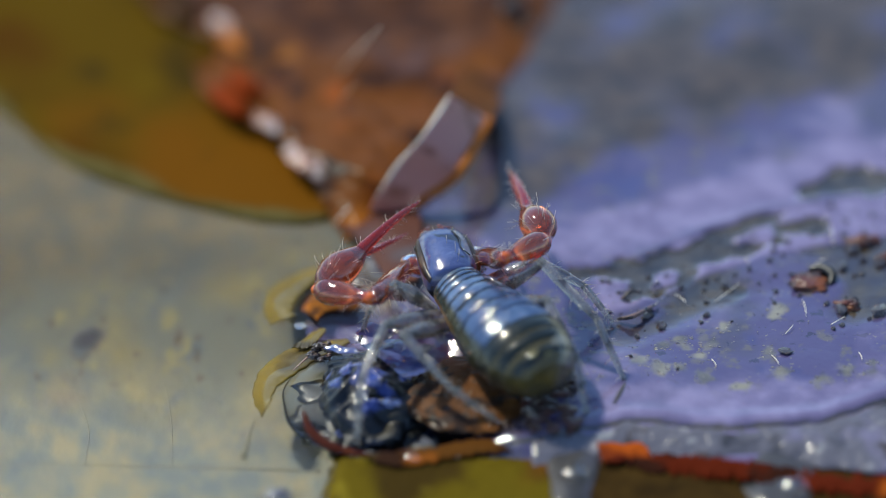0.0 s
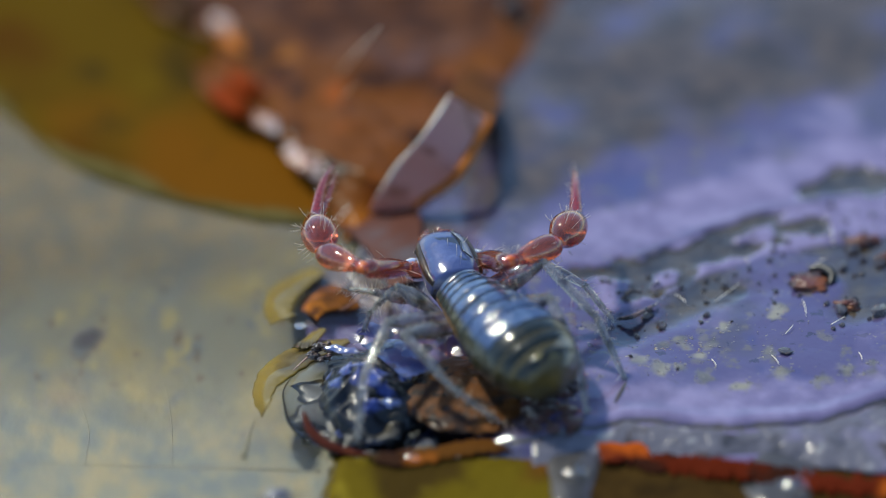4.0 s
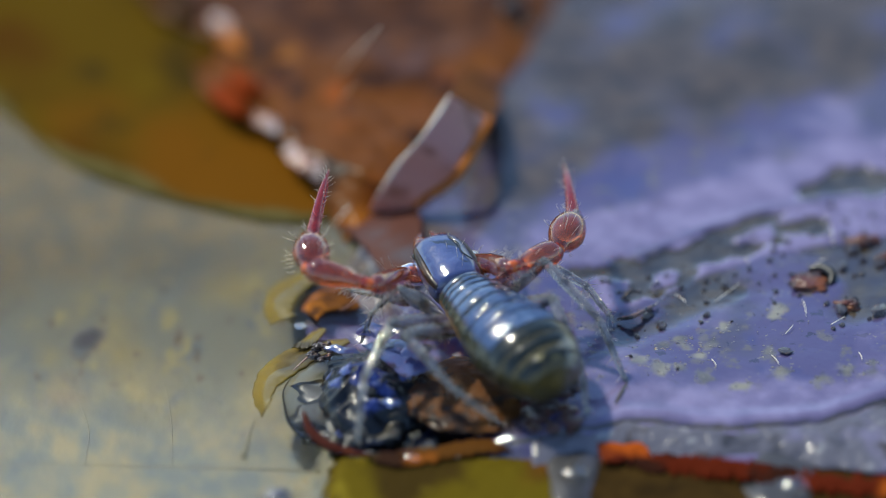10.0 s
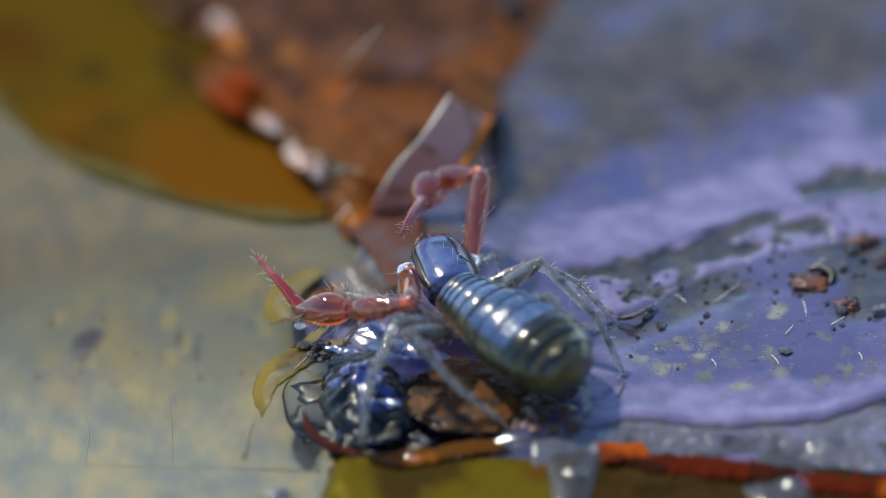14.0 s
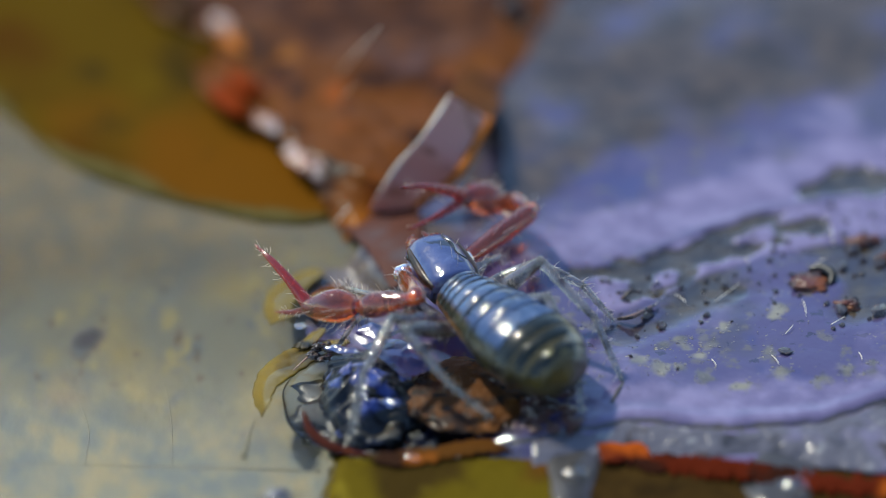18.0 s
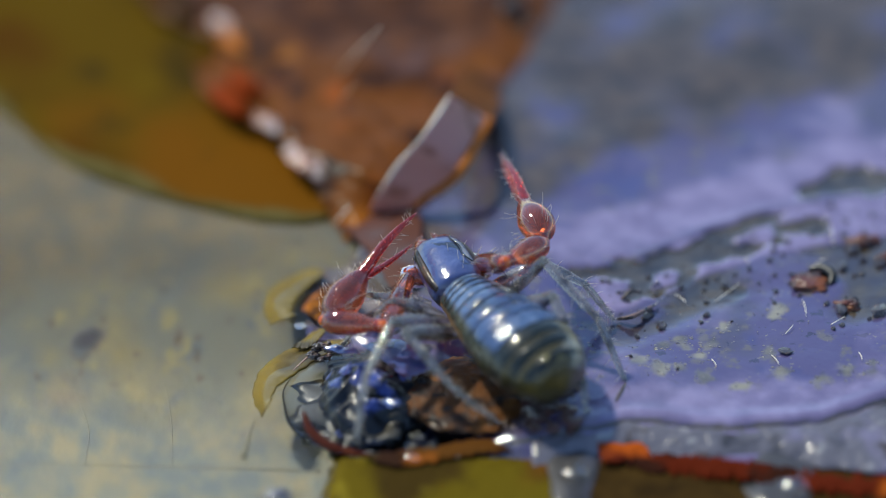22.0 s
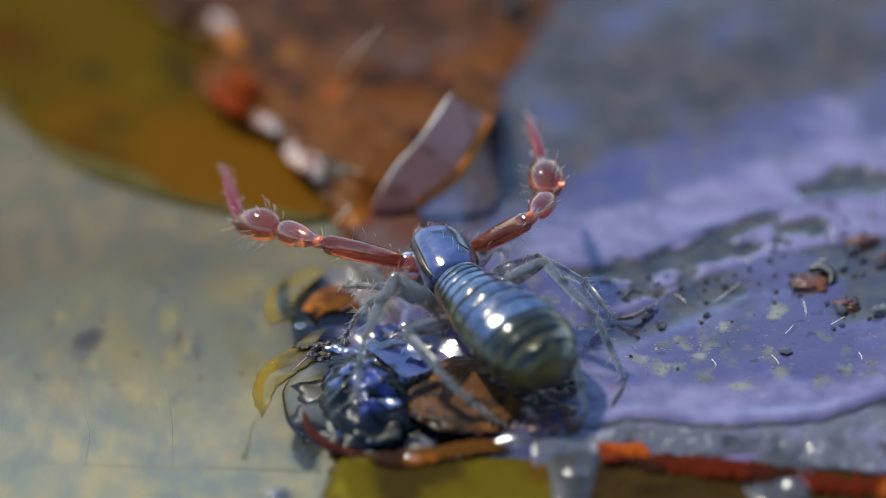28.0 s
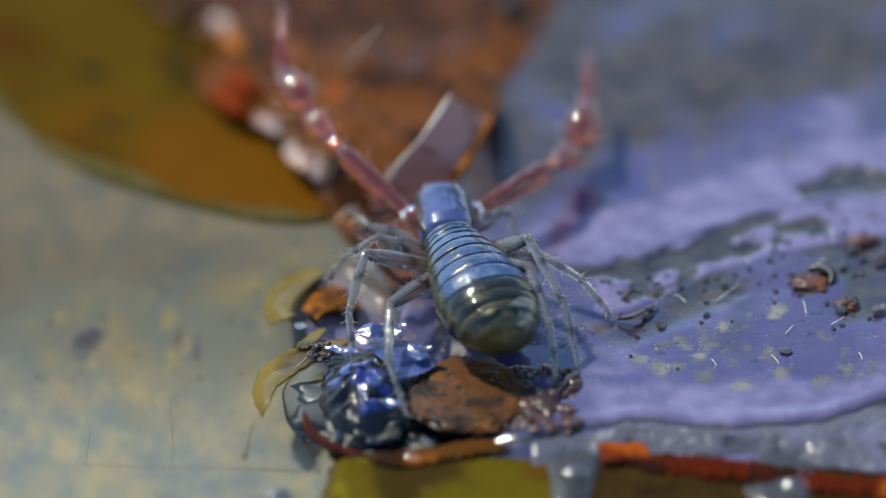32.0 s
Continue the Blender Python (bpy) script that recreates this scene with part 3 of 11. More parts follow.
brown_r = brown_r[:4] + [(x, y, violet_height(x, y) - 0.03) for x, y, z in brown_r[4:]]
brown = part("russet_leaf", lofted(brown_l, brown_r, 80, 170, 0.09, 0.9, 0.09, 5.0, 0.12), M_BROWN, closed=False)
# Here rot is shade painted towards the leaf's far end.
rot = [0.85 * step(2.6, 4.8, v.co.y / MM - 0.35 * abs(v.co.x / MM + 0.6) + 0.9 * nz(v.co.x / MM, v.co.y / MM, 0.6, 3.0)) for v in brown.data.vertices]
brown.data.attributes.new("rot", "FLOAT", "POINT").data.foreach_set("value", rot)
tagged(brown, "crumpled russet-brown dead leaf, wet and torn", "leaf")
thick(brown, 0.04)
# torn, sunlit flaps along its edge
rf = random.Random(9)
for (x, y, z), r, mat, lab in [((-1.68, 1.75, 0.00), 0.30, M_PALE, "pale wet torn flap"), ((-2.15, 2.52, 0.01), 0.20, M_PALE, "pale wet torn flap"), ((-2.62, 3.0, 0.01), 0.32, M_FLAP, "wet red torn flap"), ((-2.45, 3.37, 0.05), 0.26, M_FLAP, "wet red torn flap"), ((-2.62, 4.37, 0.01), 0.22, M_EDGE, ""), ((-2.78, 4.79, 0.02), 0.22, M_PALE, "pale wet torn flap"), ((-3.30, 5.14, 0.02), 0.20, M_ORANGE, "orange torn flap"), ((-3.60, 5.54, 0.02), 0.25, M_ORANGE, "orange torn flap")]:
    part("flap", blob(bmesh.new(), (x, y, z + 0.09), (r * 0.5, r * 1.25, r * 0.2), 0.7, 2.2, 3, rf.uniform(0, 9), 30), mat, brown, lab)

blade_l = [(-0.92, 0.94, -0.22), (-0.79, 0.93, 0.1), (-0.54, 1.3, 0.3), (-0.27, 1.55, 0.5), (-0.05, 1.83, 0.68), (0.09, 2.06, 0.8)]
blade_l = [(x, y - 0.60 * f, z + 0.42 * f) for (x, y, z), f in zip(blade_l, (0, 0.3, 0.7, 1, 1, 1))]
blade_r = [(-0.42, 0.89, -0.22), (-0.26, 0.80, 0.13), (0.07, 0.87, 0.35), (0.23, 0.91, 0.54), (0.39, 1.31, 0.62), (0.57, 1.76, 0.67)]
blade = part("leaf_tip", lofted(blade_l, blade_r, 24, 80, 0.02, 1.5, 0.01, 8.0, 0.0), M_BLADE, closed=False)
tagged(blade, "narrow pinkish wet tip of a torn brown leaf", "leaf")
thick(blade, 0.03)
# White tube paints the bright highlight along the left edge.
part("edge", tube(bmesh.new(), [(x, y, z + 0.01, r) for (x, y, z), r in zip(blade_l[1:6], (0.009, 0.024, 0.013, 0.026, 0.008))], 8, 40), M_FIBRE, blade, "torn edge with its white highlight painted in")
part("edge", tube(bmesh.new(), [(x, y, z + 0.01, r) for (x, y, z), r in zip(blade_r, (0.03, 0.045, 0.055, 0.055, 0.06, 0.05))], 8, 50), M_EDGE, blade, "orange-brown thickened edge")

# Sheet added where the leaf tip's reddish reflection lies.
foot = part("fold", lofted([(-1.31, 0.78, -0.20), (-1.05, 0.35, -0.08), (-0.86, -0.1, 0.0), (-0.72, -0.5, 0.02), (-0.6, -0.85, 0.02)], [(-0.45, 1.0, -0.1), (-0.28, 0.6, 0.06), (-0.25, 0.15, 0.08), (-0.25, -0.3, 0.08), (-0.3, -0.75, 0.07)], 24, 50, 0.02, 1.6, 0.05, 3.0, 0.02), M_REFLECTION, blade, "dull reddish sheet in place of the tip's reflection", closed=False)
thick(foot, 0.02)
fold = part("fold", lofted([(0.09, 1.46, 1.22), (0.17, 2.44, 0.74), (0.27, 3.46, 0.3), (0.36, 4.27, 0.0)], [(0.57, 1.76, 0.67), (0.72, 2.59, 0.34), (0.68, 3.28, 0.1), (0.82, 3.85, -0.02)], 20, 40, 0.03, 1.5, 0.01, 8.0, 0.0), M_BROWN, blade, "russet upper fold", closed=False)
thick(fold, 0.03)


def fibre(pts, mat, label, group):
    return tagged(part("fibre", tube(bmesh.new(), pts, 6, 14), mat), label, "fibre", group)


for pts in ([(-1.28, 3.36, 0.30, 0.012), (-0.99, 2.54, 1.20, 0.022), (-0.75, 1.75, 2.00, 0.006)], [(-1.25, 2.77, 0.25, 0.008), (-1.16, 2.14, 0.80, 0.016), (-1.05, 1.60, 1.30, 0.005)], [(-1.30, 0.60, -0.05, 0.006), (-1.20, 0.57, 0.10, 0.014), (-1.11, 0.61, 0.20, 0.006)], [(0.93, 4.55, 0.10, 0.008), (1.03, 3.99, 0.60, 0.016), (1.12, 3.43, 1.10, 0.006)]):
    fibre(pts, M_FIBRE, "pale glinting plant fibre on the russet leaf", "leaf fibres")
knob = part("seed", blob(bmesh.new(), (0.89, 5.00, 0.22), (0.16, 0.16, 0.12), 0.3, 1.4, 3, 1.0), M_DARK)
tagged(knob, "small dark round seed on the russet leaf", "seed")

# debris under a dome of water, beside the animal
debris = thing("debris_lump", "shiny blue-black lump of wet rotting debris", "debris", at=(-0.80, -2.75, -0.1))
rd = random.Random(4)
for k in range(6):
    x, y = rd.uniform(-0.42, 0.45), rd.uniform(-0.6, 0.5)
    bmk = blob(bmesh.new(), (x, y, rd.uniform(-0.2, 0.05) - 0.15 * (x * x + y * y)), (rd.uniform(0.18, 0.32), rd.uniform(0.18, 0.34), rd.uniform(0.10, 0.2)), 0.45, 1.2, 4, k * 3.1, rd.uniform(0, 180))
    part("clod", bmk, M_DARK if k % 3 else M_BLUE, debris)
part("flake", lofted([(-0.14, 0.64, 0.22), (0.1, 0.77, 0.22), (0.3, 0.77, 0.22)], [(0.34, 0.0, 0.24), (0.58, 0.09, 0.24), (0.75, 0.29, 0.24)], 16, 24, 0.02, 2.0, 0.03, 4.0, 0.03), M_SKY, debris, "flake painted blue like the reflected sky", closed=False)
for k in range(4):
    x, y, a, r = rd.uniform(-0.5, 0.45), rd.uniform(-0.75, 0.55), rd.uniform(0, 3.1), rd.uniform(0.08, 0.17)
    ca, sa, z, lift = math.cos(a), math.sin(a), 0.30 - 0.35 * (x * x + y * y), rd.uniform(-0.06, 0.08)
    part("flake", lofted([(x - r * ca - r * sa * 0.6, y - r * sa + r * ca * 0.6, z), (x - r * sa * 0.6, y + r * ca * 0.6, z + 0.02), (x + r * ca - r * sa * 0.3, y + r * sa + r * ca * 0.3, z + lift)], [(x - r * ca + r * sa * 0.5, y - r * sa - r * ca * 0.5, z + lift), (x + r * sa * 0.7, y - r * ca * 0.7, z + 0.03), (x + r * ca, y + r * sa, z + lift)], 6, 10, 0.02, 4.0, 0.02, k, 0.03), (M_BLUE, M_DARK, M_DARK, M_SKY, M_DARK)[k % 5], debris, "", closed=False)
# Flakes placed as painted patches of reflected sky.
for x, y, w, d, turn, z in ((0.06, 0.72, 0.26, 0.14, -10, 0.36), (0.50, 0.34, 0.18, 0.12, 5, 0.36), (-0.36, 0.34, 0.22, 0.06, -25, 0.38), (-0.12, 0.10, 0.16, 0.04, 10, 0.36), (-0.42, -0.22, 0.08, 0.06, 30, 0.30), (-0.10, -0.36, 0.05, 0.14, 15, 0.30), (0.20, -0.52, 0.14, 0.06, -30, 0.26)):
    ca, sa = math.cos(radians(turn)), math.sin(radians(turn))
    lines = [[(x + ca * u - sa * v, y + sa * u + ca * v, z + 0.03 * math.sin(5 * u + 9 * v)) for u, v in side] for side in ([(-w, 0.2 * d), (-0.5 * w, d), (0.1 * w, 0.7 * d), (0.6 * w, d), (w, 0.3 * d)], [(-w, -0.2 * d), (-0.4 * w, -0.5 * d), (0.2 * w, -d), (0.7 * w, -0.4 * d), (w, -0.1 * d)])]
    part("flake", lofted(lines[0], lines[1], 10, 20, 0.03, 5.0, 0.02, x * 9, 0.015), M_SKY, debris, "flake painted blue like the reflected sky", closed=False)


def wet_film(x, y):
    """Folded skin of rotting matter: ridged crumples on a low mound."""
    r2 = (x / 0.62) ** 2 + (y / 0.80) ** 2
    fold = abs(nz(x, y, 2.2, 3.0)) + 0.6 * abs(nz(x + 3, y, 4.6, 1.0))
    return 0.36 - 0.34 * r2 - 0.22 * max(r2 - 0.75, 0) - 0.20 * fold


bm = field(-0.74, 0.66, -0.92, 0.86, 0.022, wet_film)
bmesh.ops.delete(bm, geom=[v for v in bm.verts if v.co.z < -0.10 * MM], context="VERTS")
part("skin", bm, M_FOLD, debris, "crumpled black wet skin, reflected sky painted in blue", closed=False)
bm = bmesh.new()
for k in range(16):
    blob(bm, (-0.62 + rd.uniform(-0.09, 0.12), 0.58 + rd.uniform(-0.12, 0.12), 0.16 + rd.uniform(-0.05, 0.1)), (rd.uniform(0.025, 0.07), rd.uniform(0.025, 0.06), 0.03), 0.9, 2, 3, k)
part("crumb", bm, M_DARK_BROWN, debris, "dark crumbly clump")

part("mat", blob(bmesh.new(), (0.12, -0.1, -0.2), (0.72, 0.85, 0.2), 0.7, 2.6, 5, 8.0), M_DARK, debris)
# Mat carries crumbs and, as colour, the red reflection below the tail.
part("mat", blob(bmesh.new(), (1.92, -0.42, 0.02), (0.46, 0.52, 0.15), 0.5, 2.6, 5, 3.0), M_PINK, debris, "pinkish-brown mat, partly for the animal's red reflection")
part("sliver", tube(bmesh.new(), [(-0.78, -0.45, 0.08, 0.02), (-0.68, -0.75, 0.03, 0.06), (-0.42, -0.98, -0.02, 0.07), (0.05, -1.08, -0.08, 0.03)], 10, 24, 0.5), M_SLIVER, debris, "dark red leaf sliver")
dome = part("water_dome", blob(bmesh.new(), (-0.98, -2.72, -0.24), (0.84, 0.98, 0.15), 0.08, 1.1, 5, 6.0), M_CLEAR)
tagged(dome, "clear domed film of water over dark debris", "water")
dome.visible_shadow = False

chip = part("bark_chip", blob(bmesh.new(), (0.30, -2.90, 0.0), (0.72, 0.70, 0.10), 0.12, 3.2, 5, 2.0, 10), M_CHIP)
tagged(chip, "small brown rotten bark chip wet with water", "bark")

bm = bmesh.new()
for k in range(110):
    x, y = rd.uniform(1.35, 2.3), rd.uniform(-0.85, 0.3)
    blob(bm, (x, y, max(violet_height(x - 0.80, y - 2.75) + 0.075, -0.05) + rd.uniform(0, 0.05)), (rd.uniform(0.04, 0.11), rd.uniform(0.04, 0.10), rd.uniform(0.012, 0.035)), 0.6, 1.6, 2, k * 1.3)
tagged(part("crumb_layer", bm, M_PINK, debris, "pinkish-brown wet crumbs"), kind="stuff")
for k in range(12):
    x, y = rd.uniform(-0.55, 0.55), rd.uniform(-0.5, 0.5)
    part("crust", blob(bmesh.new(), (0.30 + x, -2.90 + y, 0.08 - 0.1 * (x * x + y * y)), (rd.uniform(0.03, 0.08), rd.uniform(0.03, 0.07), 0.022), 0.8, 2.4, 3, k * 2.3, rd.uniform(0, 180)), (M_CHIP, M_CHIP, M_DARK, M_RUSTY)[k % 4], chip)

# First two arcs replace the olive leaf's reflection in the curved water.
for name, out, inn, mat, lab in (
        ("waterline_sheet", [(-2.07, -2.97), (-2.19, -2.49), (-2.10, -2.07), (-1.86, -1.72), (-1.55, -1.52), (-1.14, -1.45)], [(-1.98, -2.85), (-1.92, -2.58), (-1.76, -2.34), (-1.56, -2.10), (-1.32, -1.86), (-1.08, -1.64)], M_OLIVE_SHEET, "olive-yellow sheet in place of the leaf's image in curved water"),
        ("waterline_sheet", [(-2.02, -1.18), (-2.11, -0.82), (-2.03, -0.45), (-1.80, -0.17), (-1.56, -0.03), (-1.46, -0.06)], [(-1.74, -1.16), (-1.76, -0.96), (-1.68, -0.74), (-1.56, -0.52), (-1.46, -0.36), (-1.40, -0.24)], M_OLIVE_SHEET, "small olive sheet in place of the leaf's image in curved water"),
        ("waterline_sheet", [(-1.68, -0.91), (-1.59, -0.59), (-1.40, -0.38), (-1.17, -0.42), (-1.01, -0.70)], [(-1.48, -1.21), (-1.38, -1.04), (-1.23, -1.00), (-1.09, -1.00), (-0.97, -0.95)], M_SCRAP, "orange-brown leaf scrap at the waterline"),
        ("waterline_sheet", [(-1.62, -1.5), (-1.55, -1.35), (-1.45, -1.25)], [(-1.75, -1.75), (-1.55, -1.75), (-1.35, -1.4)], M_OLIVE_SHEET, "small olive leaf scrap at the waterline")):
    sh = part(name, lofted([(*p, -0.30) for p in out], [(*p, -0.16) for p in inn], 14, 60, 0.03, 2.0, 0.04, 3.0, 0.04, 2.5), mat, closed=False)
    tagged(sh, lab, "leaf", "leaf shreds")
    thick(sh, 0.015)
fibre([(-1.2, -1.15, -0.08, 0.01), (-1.02, -0.98, -0.05, 0.016), (-0.92, -0.7, -0.04, 0.008)], M_PALE, "pale glinting fibre at the waterline", "waterline fibres")
fibre([(-1.72, -2.35, -0.05, 0.006), (-1.5, -2.1, 0.0, 0.014), (-1.3, -1.98, 0.0, 0.005)], M_PALE, "pale glinting fibre at the waterline", "waterline fibres")
fibre([(-2.24, -3.85, -0.15, 0.03), (-2.2, -3.5, -0.17, 0.016), (-2.14, -3.1, -0.18, 0.008)], M_VEIN, "dark thread lying in the water", "waterline fibres")

for x, y, r in ((1.48, -4.24, 0.12), (3.92, -4.48, 0.13), (-1.83, -4.66, 0.12), (-0.34, -3.96, 0.08), (-1.66, -1.44, 0.055)):
    bead = part("water_bead", blob(bmesh.new(), (x, y, -0.08), (r * 1.3, r, r * 0.55), 0.04, 1.0, 4, x), M_BEAD)
    tagged(bead, "clear bead of water glinting in the sun", "water drop", "water beads")
    bead.visible_shadow = False

for x, y, rx, ry in ((1.46, -4.12, 0.33, 0.72), (3.78, -4.34, 0.42, 0.66), (-1.86, -4.72, 0.20, 0.22)):
    drip = part("water_drip", blob(bmesh.new(), (x, y, -0.16), (rx, ry, 0.10), 0.25, 1.2, 4, x), M_DRIP)
    tagged(drip, "grey cloudy drip of water at the leaf's edge", "water drop", "water drips")

# First tube stands in for a foot's reflection, the second is rotten debris.
for pts in ([(2.02, -1.5, 0.06, 0.03), (2.2, -1.53, 0.12, 0.05), (2.4, -1.33, 0.1, 0.035), (2.49, -1.2, 0.06, 0.015)], [(2.08, -1.11, 0.06, 0.03), (2.2, -1.02, 0.12, 0.05), (2.32, -0.97, 0.06, 0.03)]):
    st = part("stalk", tube(bmesh.new(), [(x, y, z, 0.6 * r) for x, y, z, r in pts], 8, 24), M_DARK_BROWN)
    tagged(st, "dark glossy curved tube on the violet leaf", "stalk", "rotten stalks")

# grit, crumbs and fibres on the violet leaf
rg = random.Random(21)
spots_ = [(4.12, -0.86, 0.06, 0.75), (4.63, -1.39, 0.09, 0.6), (4.85, -0.15, 0.10, 0.5), (5.15, -0.45, 0.08, 0.6), (2.53, -1.55, 0.06, 0.7), (3.06, -1.42, 0.05, 0.8), (2.35, -1.42, 0.06, 0.7), (4.7, -0.5, 0.08, 0.6), (4.95, -0.35, 0.06, 0.7), (5.05, -1.45, 0.11, 0.6), (3.93, -2.2, 0.08, 0.4)]
for k in range(130):
    x = rg.uniform(1.8, 5.6)
    y = film_line(x) - abs(rg.gauss(0.35, 0.65)) - 0.15 * (x < 2.6)
    if y > -2.6:
        spots_.append((x, y, 0.012 + 0.035 * rg.random() ** 3, rg.uniform(0.5, 0.9)))
spots_ += [(x, y, r, 0.8) for x, y, r in (
    (3.07, -1.09, 0.047), (3.06, -0.84, 0.034), (3.30, -0.78, 0.054), (3.37, -0.84, 0.040), (3.70, -0.78, 0.027), (3.85, -0.36, 0.040), (3.60, -0.50, 0.040), (3.93, -0.02, 0.040), (4.06, 0.01, 0.034), (2.41, -1.29, 0.040), (2.24, -1.79, 0.040), (2.53, -1.63, 0.054), (4.06, -0.82, 0.034), (4.16, -1.09, 0.034), (3.86, -1.22, 0.034), (4.51, -1.77, 0.034), (4.92, -0.61, 0.047), (4.83, -0.66, 0.034), (4.80, -1.14, 0.040), (4.46, -1.26, 0.040), (5.06, -1.50, 0.054), (4.94, -1.57, 0.034), (4.09, -0.64, 0.034), (3.22, -0.64, 0.034), (3.43, -0.59, 0.034), (2.79, -0.98, 0.034), (2.15, -1.12, 0.040), (2.99, -1.57, 0.034), (4.73, 0.12, 0.034), (4.56, 0.12, 0.027))]
shapes = []
for k in range(6):
    g = part("grain", blob(bmesh.new(), (0, 0, 0), (1, 0.8, 0.75), 0.7, 1.4, 2, k * 5.0), M_GRIT)
    shapes.append(g.data)
    bpy.data.objects.remove(g)
for k, (x, y, r, sq) in enumerate(spots_):
    g = new("grit_grain", shapes[k % 6])
    g.matrix_world = Matrix.LocRotScale(mm(x, y, violet_height(x, y) + r * 0.3), Euler((0, 0, rg.uniform(0, 6))), (r, r * 0.9, r * sq))
    tagged(g, "dark wet crumb of grit on the violet leaf", "grit", "grit on the leaf")
for x, y, r in ((4.95, 0.0, 0.13), (5.1, 0.05, 0.08), (4.72, -1.3, 0.11), (5.2, -0.35, 0.09)):
    g = part("brown_crumb", blob(bmesh.new(), (x, y, violet_height(x, y) + 0.3 * r), (r, r * 0.8, r * 0.45), 0.8, 1.8, 4, x), M_RUSTY)
    tagged(g, "red-brown wet crumb on the violet leaf", "crumb", "crumbs on the leaf")
bm = bmesh.new()
for k in range(300):
    x = rg.uniform(1.4, 5.6)
    y = film_line(x) + rg.uniform(-2.6, 0.1)
    if y > front_edge(x) + 0.4:
        r = rg.uniform(0.004, 0.010)
        blob(bm, (x, y, violet_height(x, y) + 0.3 * r), (r, r * rg.uniform(0.5, 1.5), r * 0.7), 0.4, 1.5, 1, k)
tagged(part("dust", bm, M_DUST, violet, "fine pale glinting dust"), kind="stuff")
bm = bmesh.new()
for k, (a, b) in enumerate(LICHEN_AT):
    for i in range(12):
        ang, d = rg.uniform(0, 6.28), 0.15 * math.sqrt(rg.random())
        x, y, r = a + d * math.cos(ang), b + d * math.sin(ang), rg.uniform(0.007, 0.016)
        blob(bm, (x, y, violet_height(x, y) - 0.001), (r * 1.6, r * rg.uniform(0.7, 1.8), r * 0.2), 0.7, 1.8, 2, k + i * 0.7)
tagged(part("crust", bm, M_BARNACLE, violet, "pale crumbly crust"), kind="stuff")
crumb = thing("brown_crumb", "orange-brown wet crumb with a dark glossy rim", "crumb", at=(4.33, -0.78, violet_height(4.33, -0.78)))
part("core", blob(bmesh.new(), (-0.02, -0.06, 0.03), (0.24, 0.19, 0.06), 0.5, 1.8, 4, 3.0), M_RUSTY, crumb, "orange-brown core")
part("rim", tube(bmesh.new(), [(-0.04, 0.15, 0.05, 0.03), (0.10, 0.17, 0.07, 0.06), (0.23, 0.04, 0.06, 0.065), (0.19, -0.12, 0.03, 0.02)], 10, 28), M_DARK, crumb, "dark glossy rim")
for x, y, dx, dy, h in ((4.19, -1.19, 0.02, -0.34, 0.02), (4.77, -2.25, 0.03, -0.17, 0.02), (3.08, -2.31, 0.05, -0.16, 0.02), (3.77, -2.25, 0.08, -0.2, 0.02), (4.48, -1.70, 0.17, 0.13, 0.03), (2.72, -0.95, 0.12, -0.2, 0.03), (3.18, -1.1, 0.3, 0.28, 0.08), (2.38, -1.3, 0.12, 0.1, 0.06), (4.62, -0.05, -0.03, 0.3, 0.1), (3.95, -1.85, 0.1, 0.14, 0.04), (5.0, -1.5, 0.12, 0.1, 0.05), (3.55, -0.25, 0.05, -0.2, 0.06), (4.33, -0.5, 0.18, 0.04, 0.12)):
    z = violet_height(x, y)
    fibre([(x, y, z + 0.01, 0.005), (x + dx * 0.52 + 0.006, y + dy * 0.5, z + h * 0.6 + 0.01, 0.0055), (x + dx, y + dy, z + h, 0.003)], M_FIBRE, "short curved pale fibre stuck to the violet leaf", "fibres on the leaf")

# ---- the animal ----
animal = thing("pseudoscorpion", "blue-grey pseudoscorpion with red pincers standing on a leaf", "animal")


def setae(parent, line, count, length, seed, spread=1.0):
    """Fine bristles standing out from a limb that lies along its own y axis: line of (y, radius)."""
    r = random.Random(seed)
    bm = bmesh.new()
    ys, rs = [a for a, _ in line], [b for _, b in line]
    for _ in range(count):
        y = r.uniform(ys[0], ys[-1])
        rad = float(np.interp(y, ys, rs))
        a = r.uniform(0, 2 * math.pi)
        n = Vector((math.cos(a), r.uniform(0.1, 0.9) * spread, math.sin(a))).normalized()
        b = Vector((math.cos(a) * rad * 0.9, y, math.sin(a) * rad * 0.9))
        ln = length * r.uniform(0.5, 1.25)
        tube(bm, [(*b, 0.0030), (*(b + n * ln * 0.6), 0.0024), (*(b + n * ln + Vector((0, 0.12 * ln, 0))), 0.0016)], 4)
    return tagged(part("setae", bm, M_HAIR, parent, "fine pale bristles"), kind="stuff")


# abdomen, waist at the origin, tail along -y
ABD_L = 2.0


def abd_half(s):
    """Half width and half height of the abdomen at s from 0 (waist) to 1 (tail)."""
    w = float(np.interp(s, [0, 0.1, 0.3, 0.55, 0.75, 0.88, 0.96, 1.0], [0.295, 0.345, 0.465, 0.575, 0.56, 0.45, 0.29, 0.05]))
    h = float(np.interp(s, [0, 0.2, 0.5, 0.75, 0.9, 0.97, 1.0], [0.26, 0.34, 0.44, 0.43, 0.36, 0.24, 0.04]))
    return w, h


def abd_point(s, a, grow=0.0):
    w, h = abd_half(s)
    return Vector(((w + grow) * math.sin(a), -s * ABD_L, (h + grow) * math.cos(a) * (1.0 if math.cos(a) > 0 else 0.8)))


bm = bmesh.new()
rings = []
